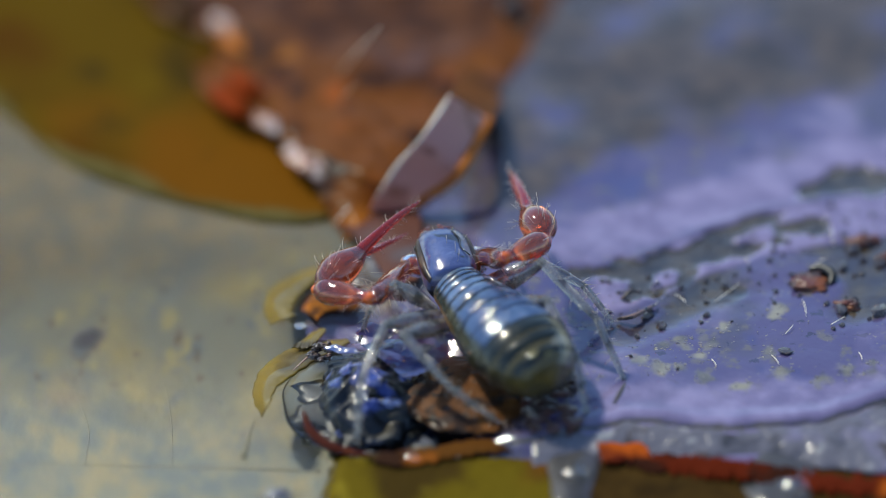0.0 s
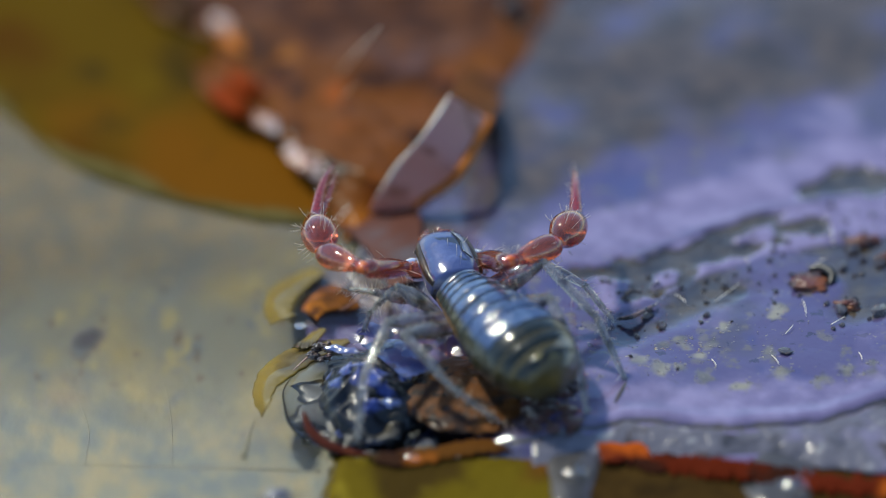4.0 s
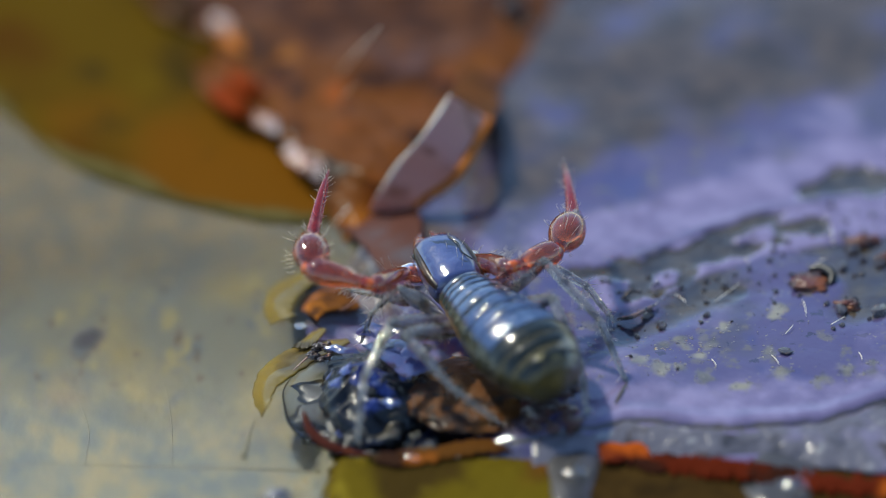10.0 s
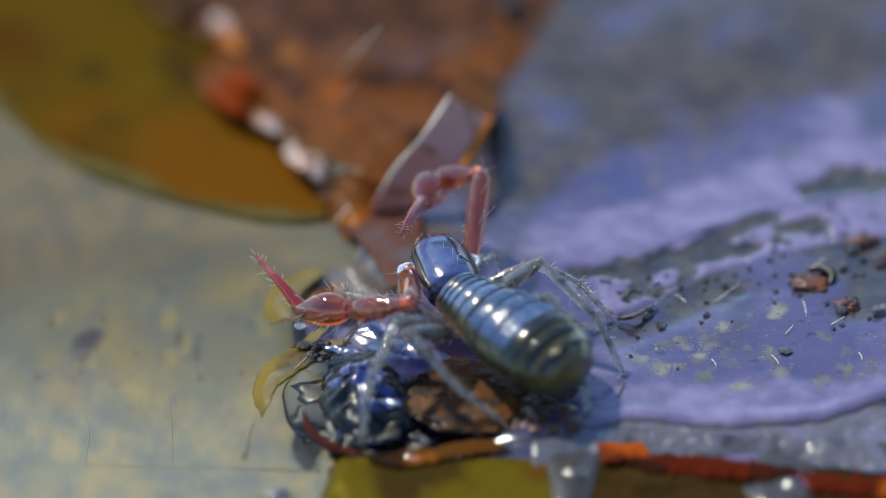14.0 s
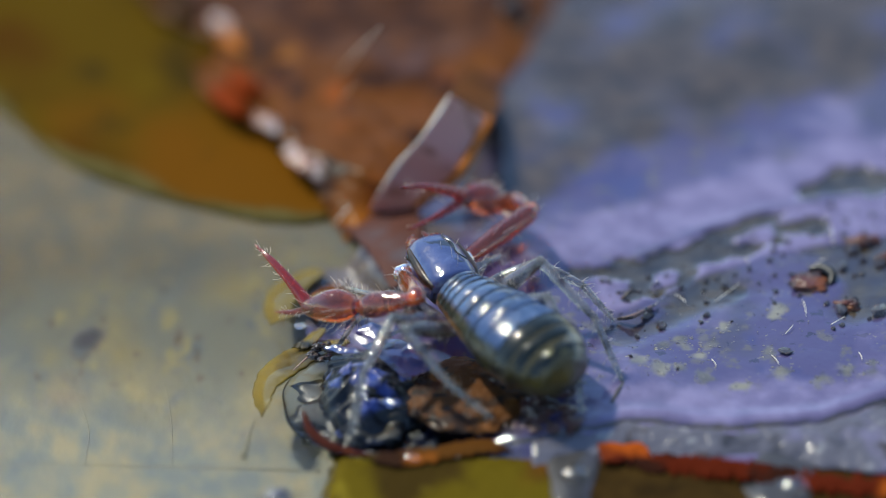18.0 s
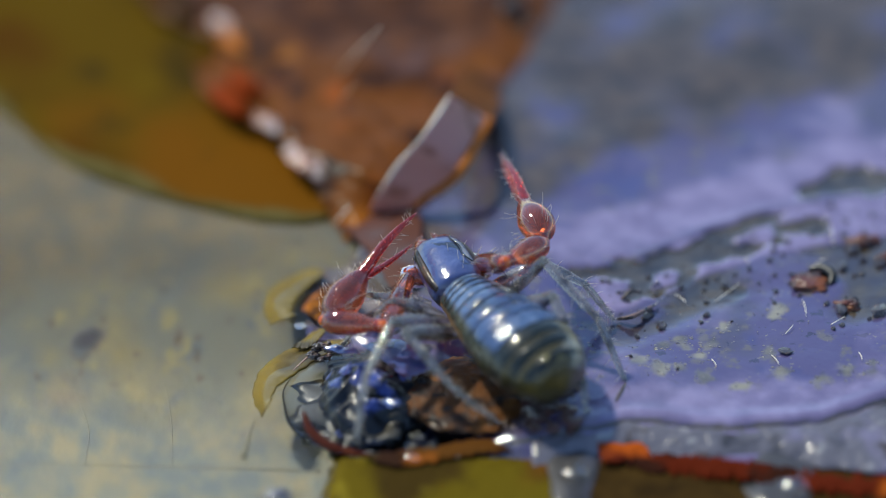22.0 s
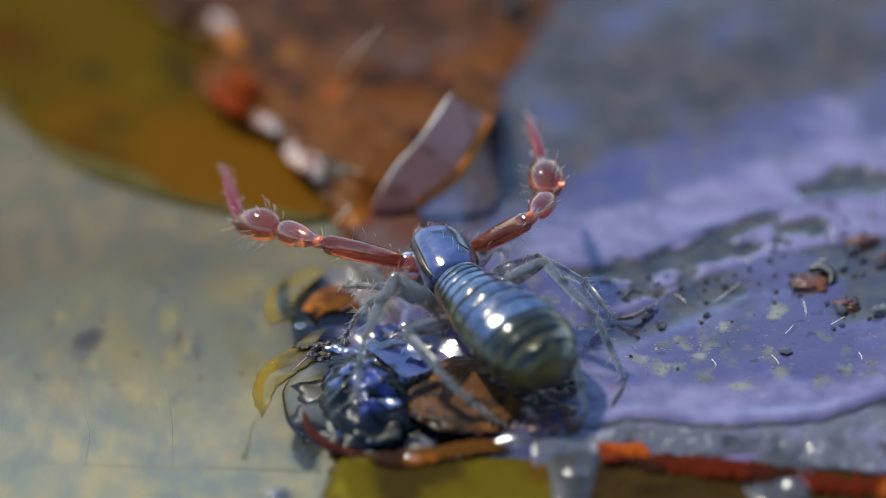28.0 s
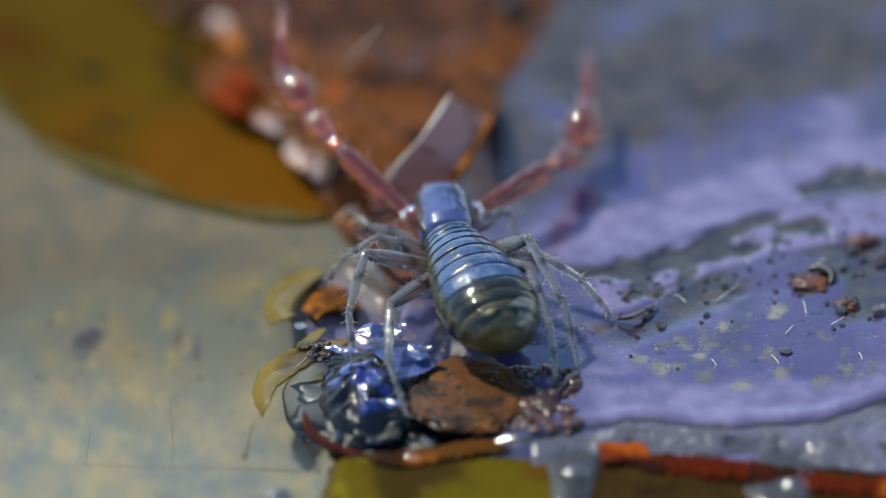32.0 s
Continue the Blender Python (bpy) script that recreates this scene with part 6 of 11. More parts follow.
    walk(PIECES["left", "patella"], [
        at(0, -1.051, 0.122, 0.179, -15.9, 2.1, 24.2), at(0.5, -1.171, 0.272, 0.11, -10.3, 2.2, 24.5), at(0.67, -1.297, 0.664, 0.025, -20.6, -5, 5.9),
        at(0.83, -1.279, 1.067, -0.084, -29.1, -15, -11.3), at(1, -1.121, 1.434, -0.203, -35.2, -26.9, -27.5),
        at(1.5, -1.083, 1.453, 0.172, -33.8, -36, -41.6), at(1.67, -1.082, 1.401, 0.258, -31.7, -36.6, -42.8),
        at(1.83, -1.074, 1.344, 0.342, -29.6, -37.1, -44.1), at(2, -1.06, 1.283, 0.421, -27.5, -37.6, -45.3),
        at(2.17, -1.145, 0.964, 0.48, -24.6, -31.8, -24.5), at(2.33, -1.152, 0.629, 0.488, -18.8, -27.6, -5),
        at(2.5, -1.082, 0.305, 0.445, -11, -25.6, 13.7), at(2.67, -1.054, 0.3, 0.449, -14.1, -25.2, 15.1),
        at(2.83, -1.027, 0.295, 0.452, -17.1, -24.9, 16.4), at(3, -1, 0.289, 0.454, -20.2, -24.4, 17.8),
        at(3.5, -1.004, 0.393, 0.521, -25.8, -21.4, 24.9), at(4, -1.041, 0.366, 0.496, -18.3, -24.2, 17),
        at(4.5, -1.077, 0.339, 0.47, -10.3, -25.9, 8.6), at(5, -1.111, 0.311, 0.444, -1.9, -26.4, -0.1),
        at(5.5, -1.144, 0.283, 0.418, 6.5, -25.7, -8.8), at(5.73, -1.127, 0.195, 0.348, -1.6, -26.6, 10.9),
        at(6, -1.103, 0.114, 0.272, -9.6, -24.9, 30.4), at(6.13, -1.283, 0.425, 0.205, -15.8, -27.3, 21.8),
        at(6.27, -1.363, 0.766, 0.102, -21.8, -30.6, 13.4), at(6.37, -1.334, 1.107, -0.027, -27.5, -34.5, 5.2),
        at(6.5, -1.199, 1.413, -0.169, -32.9, -39, -2.8), at(7, -1.19, 1.48, 0.016, -38.3, -37.6, 0.4),
        at(7.27, -1.245, 1.324, 0.197, -31.1, -40.3, -5.4), at(7.5, -1.261, 1.141, 0.362, -23.3, -42.3, -11.6),
        at(7.67, -1.169, 1.321, 0.374, -29.1, -44.1, -16.1), at(7.83, -1.052, 1.482, 0.367, -34.8, -46.3, -20.5),
        at(8, -0.914, 1.619, 0.34, -40.4, -48.8, -24.8), at(8.5, -0.847, 1.62, 0.422, -38.8, -53.3, -33.7),
        at(9, -0.9, 1.616, 0.376, -36.4, -52.3, -31), at(9.13, -1.049, 1.434, 0.453, -29.5, -49.8, -22.9),
        at(9.27, -1.167, 1.214, 0.49, -21.7, -48.1, -15.2), at(9.37, -1.254, 0.958, 0.486, -13.5, -47.1, -7.3),
        at(9.5, -1.286, 0.699, 0.439, -4.9, -46.9, -0.1), at(9.67, -1.242, 0.525, 0.45, 1.8, -47.8, 11.9),
        at(9.83, -1.177, 0.356, 0.445, 8.7, -49.7, 23.6), at(10, -1.092, 0.195, 0.423, 15.5, -52.5, 35.1),
        at(10.27, -1.076, 0.175, 0.42, -7.2, -52.1, 40.9), at(10.5, -1.06, 0.154, 0.417, -29, -50.5, 45.8),
        at(10.73, -0.96, 0.112, 0.446, -31.5, -48.9, 48.9), at(11, -0.856, 0.074, 0.467, -33.8, -47.2, 51.3),
        at(11.17, -0.845, 0.058, 0.459, -36, -46.6, 51.6), at(11.33, -0.833, 0.043, 0.45, -38.3, -46, 51.8),
        at(11.5, -0.822, 0.028, 0.441, -40.5, -45.4, 52), at(12, -0.854, -0.039, 0.46, -33.8, -45.7, 51.9),
        at(12.5, -0.863, -0.01, 0.432, -38.5, -45, 52.1), at(13, -0.801, 0.008, 0.391, -41.2, -45.2, 49.6),
        at(13.5, -0.778, 0.005, 0.329, -36.4, -44.2, 50.3), at(14, -0.765, -0.031, 0.285, -41.5, -43.4, 52.6),
        at(14.5, -0.782, -0.038, 0.347, -44.8, -42, 57.2), at(16.5, -0.776, -0.071, 0.398, -41.4, -41.8, 58.8),
        at(17, -0.839, -0.125, 0.44, -43.5, -44.2, 57.3), at(17.5, -0.796, -0.163, 0.406, -40.8, -43.7, 57.9),
        at(18, -0.728, -0.151, 0.358, -40.7, -43, 57.6), at(18.5, -0.721, -0.111, 0.358, -43.3, -42.3, 56.7),
        at(19, -0.695, -0.106, 0.332, -41.8, -41.9, 57.4), at(19.5, -0.739, -0.142, 0.362, -41.5, -42, 59.5),
        at(20, -0.757, -0.18, 0.34, -35.3, -43.3, 59), at(20.5, -0.775, -0.144, 0.364, -41.9, -44.7, 57.2),
        at(20.63, -0.798, -0.137, 0.378, -31.2, -45.4, 55.9), at(20.73, -0.822, -0.125, 0.392, -20.5, -45.9, 54.3),
        at(20.87, -0.845, -0.118, 0.405, -9.8, -46.1, 52.9), at(21, -0.868, -0.111, 0.418, 0.9, -46, 51.6),
        at(21.17, -0.944, -0.078, 0.34, -7.3, -46.4, 47.8), at(21.33, -1.012, -0.035, 0.258, -15.6, -47.1, 44.2),
        at(21.5, -1.072, 0.018, 0.172, -24.1, -48.2, 40.9), at(21.73, -1.072, -0.003, 0.096, -21.2, -47.5, 43.7),
        at(22, -1.067, -0.019, 0.018, -18.2, -47, 46.5), at(22.5, -1.256, 0.222, 0.147, -23.4, -47.9, 44.1),
        at(22.63, -1.399, 0.511, 0.104, -35.1, -51, 38.2), at(22.73, -1.452, 0.829, 0.037, -47.2, -55.1, 32.7),
        at(22.87, -1.426, 1.122, -0.048, -59.5, -59.8, 28.3), at(23, -1.32, 1.384, -0.143, -72.7, -65, 25.4),
        at(23.5, -1.196, 1.499, 0.076, -84.7, -65.1, 26.1), at(23.67, -1.265, 1.371, 0.171, -79.6, -66.1, 25.8),
        at(23.83, -1.315, 1.229, 0.257, -74.1, -67.2, 25.2), at(24, -1.342, 1.075, 0.334, -68.4, -68.2, 24.2),
        at(24.13, -1.368, 0.822, 0.384, -49.3, -67.3, 26.1), at(24.27, -1.344, 0.564, 0.406, -30.4, -66.8, 28.3),
        at(24.37, -1.271, 0.31, 0.4, -11.5, -66.7, 30.6), at(24.5, -1.15, 0.079, 0.366, 7.5, -66.8, 32.6),
        at(24.73, -1.1, 0.04, 0.375, -19.7, -65.4, 47.9), at(25, -1.049, 0.004, 0.382, -42.7, -61.6, 58.8),
        at(25.27, -1.039, 0.016, 0.396, -41, -61.7, 58.1), at(25.5, -1.029, 0.027, 0.409, -39.2, -61.8, 57.5),
        at(26.17, -1.152, 0.271, 0.436, -45.4, -60.8, 59.5), at(26.83, -1.221, 0.54, 0.437, -51.2, -59.6, 61.4),
        at(27.5, -1.232, 0.821, 0.414, -56.8, -58.3, 62.9), at(28, -1.19, 0.982, 0.418, -50.3, -64, 54.4),
        at(28.17, -1.12, 1.348, 0.232, -52.5, -64.7, 53.5), at(28.33, -0.933, 1.646, 0.004, -54.8, -65.4, 52.7),
        at(28.5, -0.651, 1.841, -0.241, -57.1, -66.1, 52), at(29, -0.67, 1.804, 0.051, -54.1, -73, 41),
        at(29.5, -0.782, 1.628, 0.336, -12.5, -79.7, 0.7), at(30, -0.718, 1.633, 0.421, 19.5, -79.1, -27.1),
        at(30.5, -0.748, 1.61, 0.444, 14.8, -78.9, -25.7), at(30.73, -0.722, 1.668, 0.395, 6, -79.3, -12.1),
        at(31, -0.699, 1.718, 0.341, -3, -79.3, 1.8), at(31.5, -0.879, 1.529, 0.474, 38.5, -76, -36.8), at(32, -0.735, 1.763, 0.209, 2.1, -79.7, 6.5)])
    walk(PIECES["left", "chela"], [
        at(0, -1.366, 0.802, -0.035, 12.8, -5, -78.5), at(0.5, -1.494, 0.968, -0.029, 18.4, -1.6, -89.2),
        at(0.67, -1.348, 1.392, -0.249, 28.3, 2.6, -97.1), at(0.83, -1.05, 1.717, -0.45, 37.7, 8, -104.1),
        at(1, -0.645, 1.905, -0.604, 46.6, 14.3, -110.2), at(1.5, -0.462, 1.769, -0.179, 45.5, 20.7, -116.8),
        at(1.67, -0.452, 1.722, -0.071, 29.8, 16.6, -108.8), at(1.83, -0.435, 1.67, 0.035, 13.5, 14.9, -100.6),
        at(2, -0.414, 1.613, 0.136, -3.1, 15.4, -92.7), at(2.17, -0.695, 1.538, 0.203, 5, 14.8, -82.6),
        at(2.33, -0.972, 1.355, 0.265, 13, 12.8, -72.9), at(2.5, -1.201, 1.064, 0.311, 20.4, 9.6, -63.6),
        at(2.67, -1.173, 1.052, 0.277, 14.4, 6.5, -50.6), at(2.83, -1.145, 1.037, 0.243, 7.4, 5, -37.6), at(3, -1.117, 1.02, 0.209, -0.2, 5.1, -24.8),
        at(3.5, -1.187, 1.082, 0.204, -5.7, 7, -8.6), at(4, -1.161, 1.104, 0.272, -5.3, 5.4, -29.8), at(4.5, -1.132, 1.107, 0.345, -4.2, 4.2, -50.9),
        at(5, -1.099, 1.091, 0.422, -2.5, 3.6, -72.1), at(5.5, -1.063, 1.055, 0.498, -0.4, 3.7, -93.3),
        at(5.73, -1.265, 0.963, 0.328, -1.4, 4.2, -80.4), at(6, -1.444, 0.805, 0.154, -2.3, 5, -67.6), at(6.13, -1.471, 1.158, 0.016, 6.9, 6.9, -81.8),
        at(6.27, -1.388, 1.505, -0.147, 15.9, 10.9, -95.3), at(6.37, -1.193, 1.814, -0.324, 24.2, 16.9, -108.1),
        at(6.5, -0.901, 2.054, -0.499, 31.6, 24.4, -120.1), at(7, -0.899, 2.094, -0.366, 26.4, 21.6, -112.3),
        at(7.27, -0.924, 1.965, -0.11, 11.6, 21.1, -110), at(7.5, -0.914, 1.801, 0.134, -3.2, 21.3, -107.8),
        at(7.67, -0.727, 1.902, 0.102, 5.8, 22.9, -119.6), at(7.83, -0.526, 1.969, 0.059, 14.8, 26, -130.9),
        at(8, -0.319, 1.999, 0.007, 23.5, 30.5, -141.7), at(8.5, -0.183, 1.908, 0.13, 19, 33.9, -152.7),
        at(9, -0.263, 1.966, 0.092, 19.8, 32.3, -146.5), at(9.13, -0.515, 1.946, 0.205, 18.3, 28.9, -130.8),
        at(9.27, -0.77, 1.857, 0.297, 15.2, 26.2, -115.7), at(9.37, -1.025, 1.694, 0.362, 10.9, 24.3, -100.6),
        at(9.5, -1.236, 1.476, 0.393, 5.7, 23.7, -86.2), at(9.67, -1.421, 1.284, 0.467, 1, 24.2, -71.6),
        at(9.83, -1.568, 1.026, 0.521, -3.9, 25.9, -57.3), at(10, -1.66, 0.715, 0.55, -8.7, 28.6, -43.2),
        at(10.27, -1.525, 0.81, 0.36, -9.1, 31.4, -29.1), at(10.5, -1.345, 0.839, 0.177, -9, 34.2, -14.8),
        at(10.73, -1.258, 0.781, 0.178, -18.9, 37.9, -4.8), at(11, -1.163, 0.728, 0.173, -28.7, 42.9, 4.1),
        at(11.17, -1.132, 0.712, 0.144, -28.2, 43.4, 4.5), at(11.33, -1.1, 0.695, 0.114, -27.7, 44, 5),
        at(11.5, -1.067, 0.677, 0.086, -27.2, 44.5, 5.4), at(12, -1.173, 0.605, 0.158, -29.6, 43.3, 3.1),
        at(12.5, -1.134, 0.636, 0.088, -31.5, 42.6, 0.4), at(13, -1.011, 0.666, 0.028, -28.6, 43.1, -0.5),
        at(13.5, -1.056, 0.654, -0.002, -31.4, 40.7, -7.3), at(14, -1.014, 0.606, -0.09, -30.1, 43.2, -0.9),
        at(14.5, -1.049, 0.571, -0.061, -30.9, 44.8, 5.3), at(16.5, -1.098, 0.526, 0.013, -32.8, 43.2, 2.8),
        at(17, -1.113, 0.495, 0.055, -34.3, 40.4, -1.4), at(17.5, -1.109, 0.449, 0.037, -27.5, 46.4, 11.5),
        at(18, -1.042, 0.458, -0.015, -29.9, 43.9, 3.3), at(18.5, -0.999, 0.502, -0.038, -32, 45.8, 5.4),
        at(19, -0.998, 0.5, -0.055, -32.8, 43.6, 0.5), at(19.5, -1.067, 0.453, -0.022, -31.2, 44.9, 5.6),
        at(20, -1.144, 0.413, 0.012, -28.9, 46.8, 11.8), at(20.5, -1.065, 0.478, -0.006, -22.3, 46.7, 11.9),
        at(20.63, -1.189, 0.475, 0.095, -18, 44.3, -3.6), at(20.73, -1.3, 0.461, 0.201, -12.3, 42.9, -18.5),
        at(20.87, -1.401, 0.422, 0.313, -5.6, 42.8, -32.3), at(21, -1.485, 0.367, 0.427, 1.5, 43.9, -45.6),
        at(21.17, -1.469, 0.494, 0.272, 17.9, 43.9, -45.9), at(21.33, -1.426, 0.611, 0.115, 34.4, 43.8, -45.9),
        at(21.5, -1.359, 0.711, -0.04, 51.1, 43.5, -45.7), at(21.73, -1.425, 0.666, -0.095, 41.1, 45.3, -48.3),
        at(22, -1.482, 0.62, -0.148, 30.7, 46.8, -51.5), at(22.5, -1.588, 0.896, -0.061, 52.4, 45.5, -49.1),
        at(22.63, -1.52, 1.228, -0.178, 60.5, 44.7, -48), at(22.73, -1.344, 1.528, -0.291, 68.7, 44.1, -47.4),
        at(22.87, -1.103, 1.747, -0.386, 76.3, 43.8, -47), at(23, -0.809, 1.883, -0.458, 83.9, 43.9, -46.6),
        at(23.5, -0.595, 1.874, -0.251, 89.1, 44.8, -45.7), at(23.67, -0.695, 1.804, -0.14, 69, 51.2, -48.9),
        at(23.83, -0.779, 1.716, -0.034, 45.5, 56.2, -56.1), at(24, -0.846, 1.613, 0.065, 18.5, 58.8, -67.1),
        at(24.13, -1.102, 1.519, 0.156, 18.6, 57.4, -56.4), at(24.27, -1.343, 1.328, 0.251, 18, 56, -46.4),
        at(24.37, -1.537, 1.041, 0.338, 16.8, 54.7, -36.7), at(24.5, -1.646, 0.679, 0.406, 15.2, 53.6, -27.5),
        at(24.73, -1.486, 0.709, 0.266, 15.3, 52.1, -5.5), at(25, -1.297, 0.699, 0.13, 13.2, 50.9, 14.5),
        at(25.27, -1.301, 0.71, 0.153, 27, 45.8, 36.8), at(25.5, -1.304, 0.719, 0.176, 35.9, 37.8, 54.9),
        at(26.17, -1.378, 0.967, 0.165, 14.7, 43.1, 36.4), at(26.83, -1.398, 1.235, 0.13, -8.5, 42.6, 16),
        at(27.5, -1.359, 1.51, 0.07, -29.3, 36.7, -1.4), at(28, -1.281, 1.711, 0.155, -25.4, 35.9, -3.7),
        at(28.17, -1.169, 2.08, -0.033, -19.3, 36.3, -2), at(28.33, -0.94, 2.38, -0.261, -13.2, 36.5, -0.3),
        at(28.5, -0.617, 2.574, -0.506, -7, 36.7, 1.5), at(29, -0.514, 2.546, -0.134, -0.3, 37.3, -9.5),
        at(29.5, -0.625, 2.392, 0.306, -12.2, 37.4, -7.5), at(30, -0.611, 2.404, 0.47, -22.5, 34.8, -15.5),
        at(30.5, -0.597, 2.374, 0.482, -15.1, 35.2, -12.6), at(30.73, -0.637, 2.443, 0.41, -6.6, 35.9, -6.2), at(31, -0.683, 2.498, 0.334, 2, 36, 0.4),
        at(31.5, -0.89, 2.3, 0.591, 1.4, 36.2, 8.8), at(32, -0.852, 2.534, 0.214, 12.7, 35.6, 14.6)])
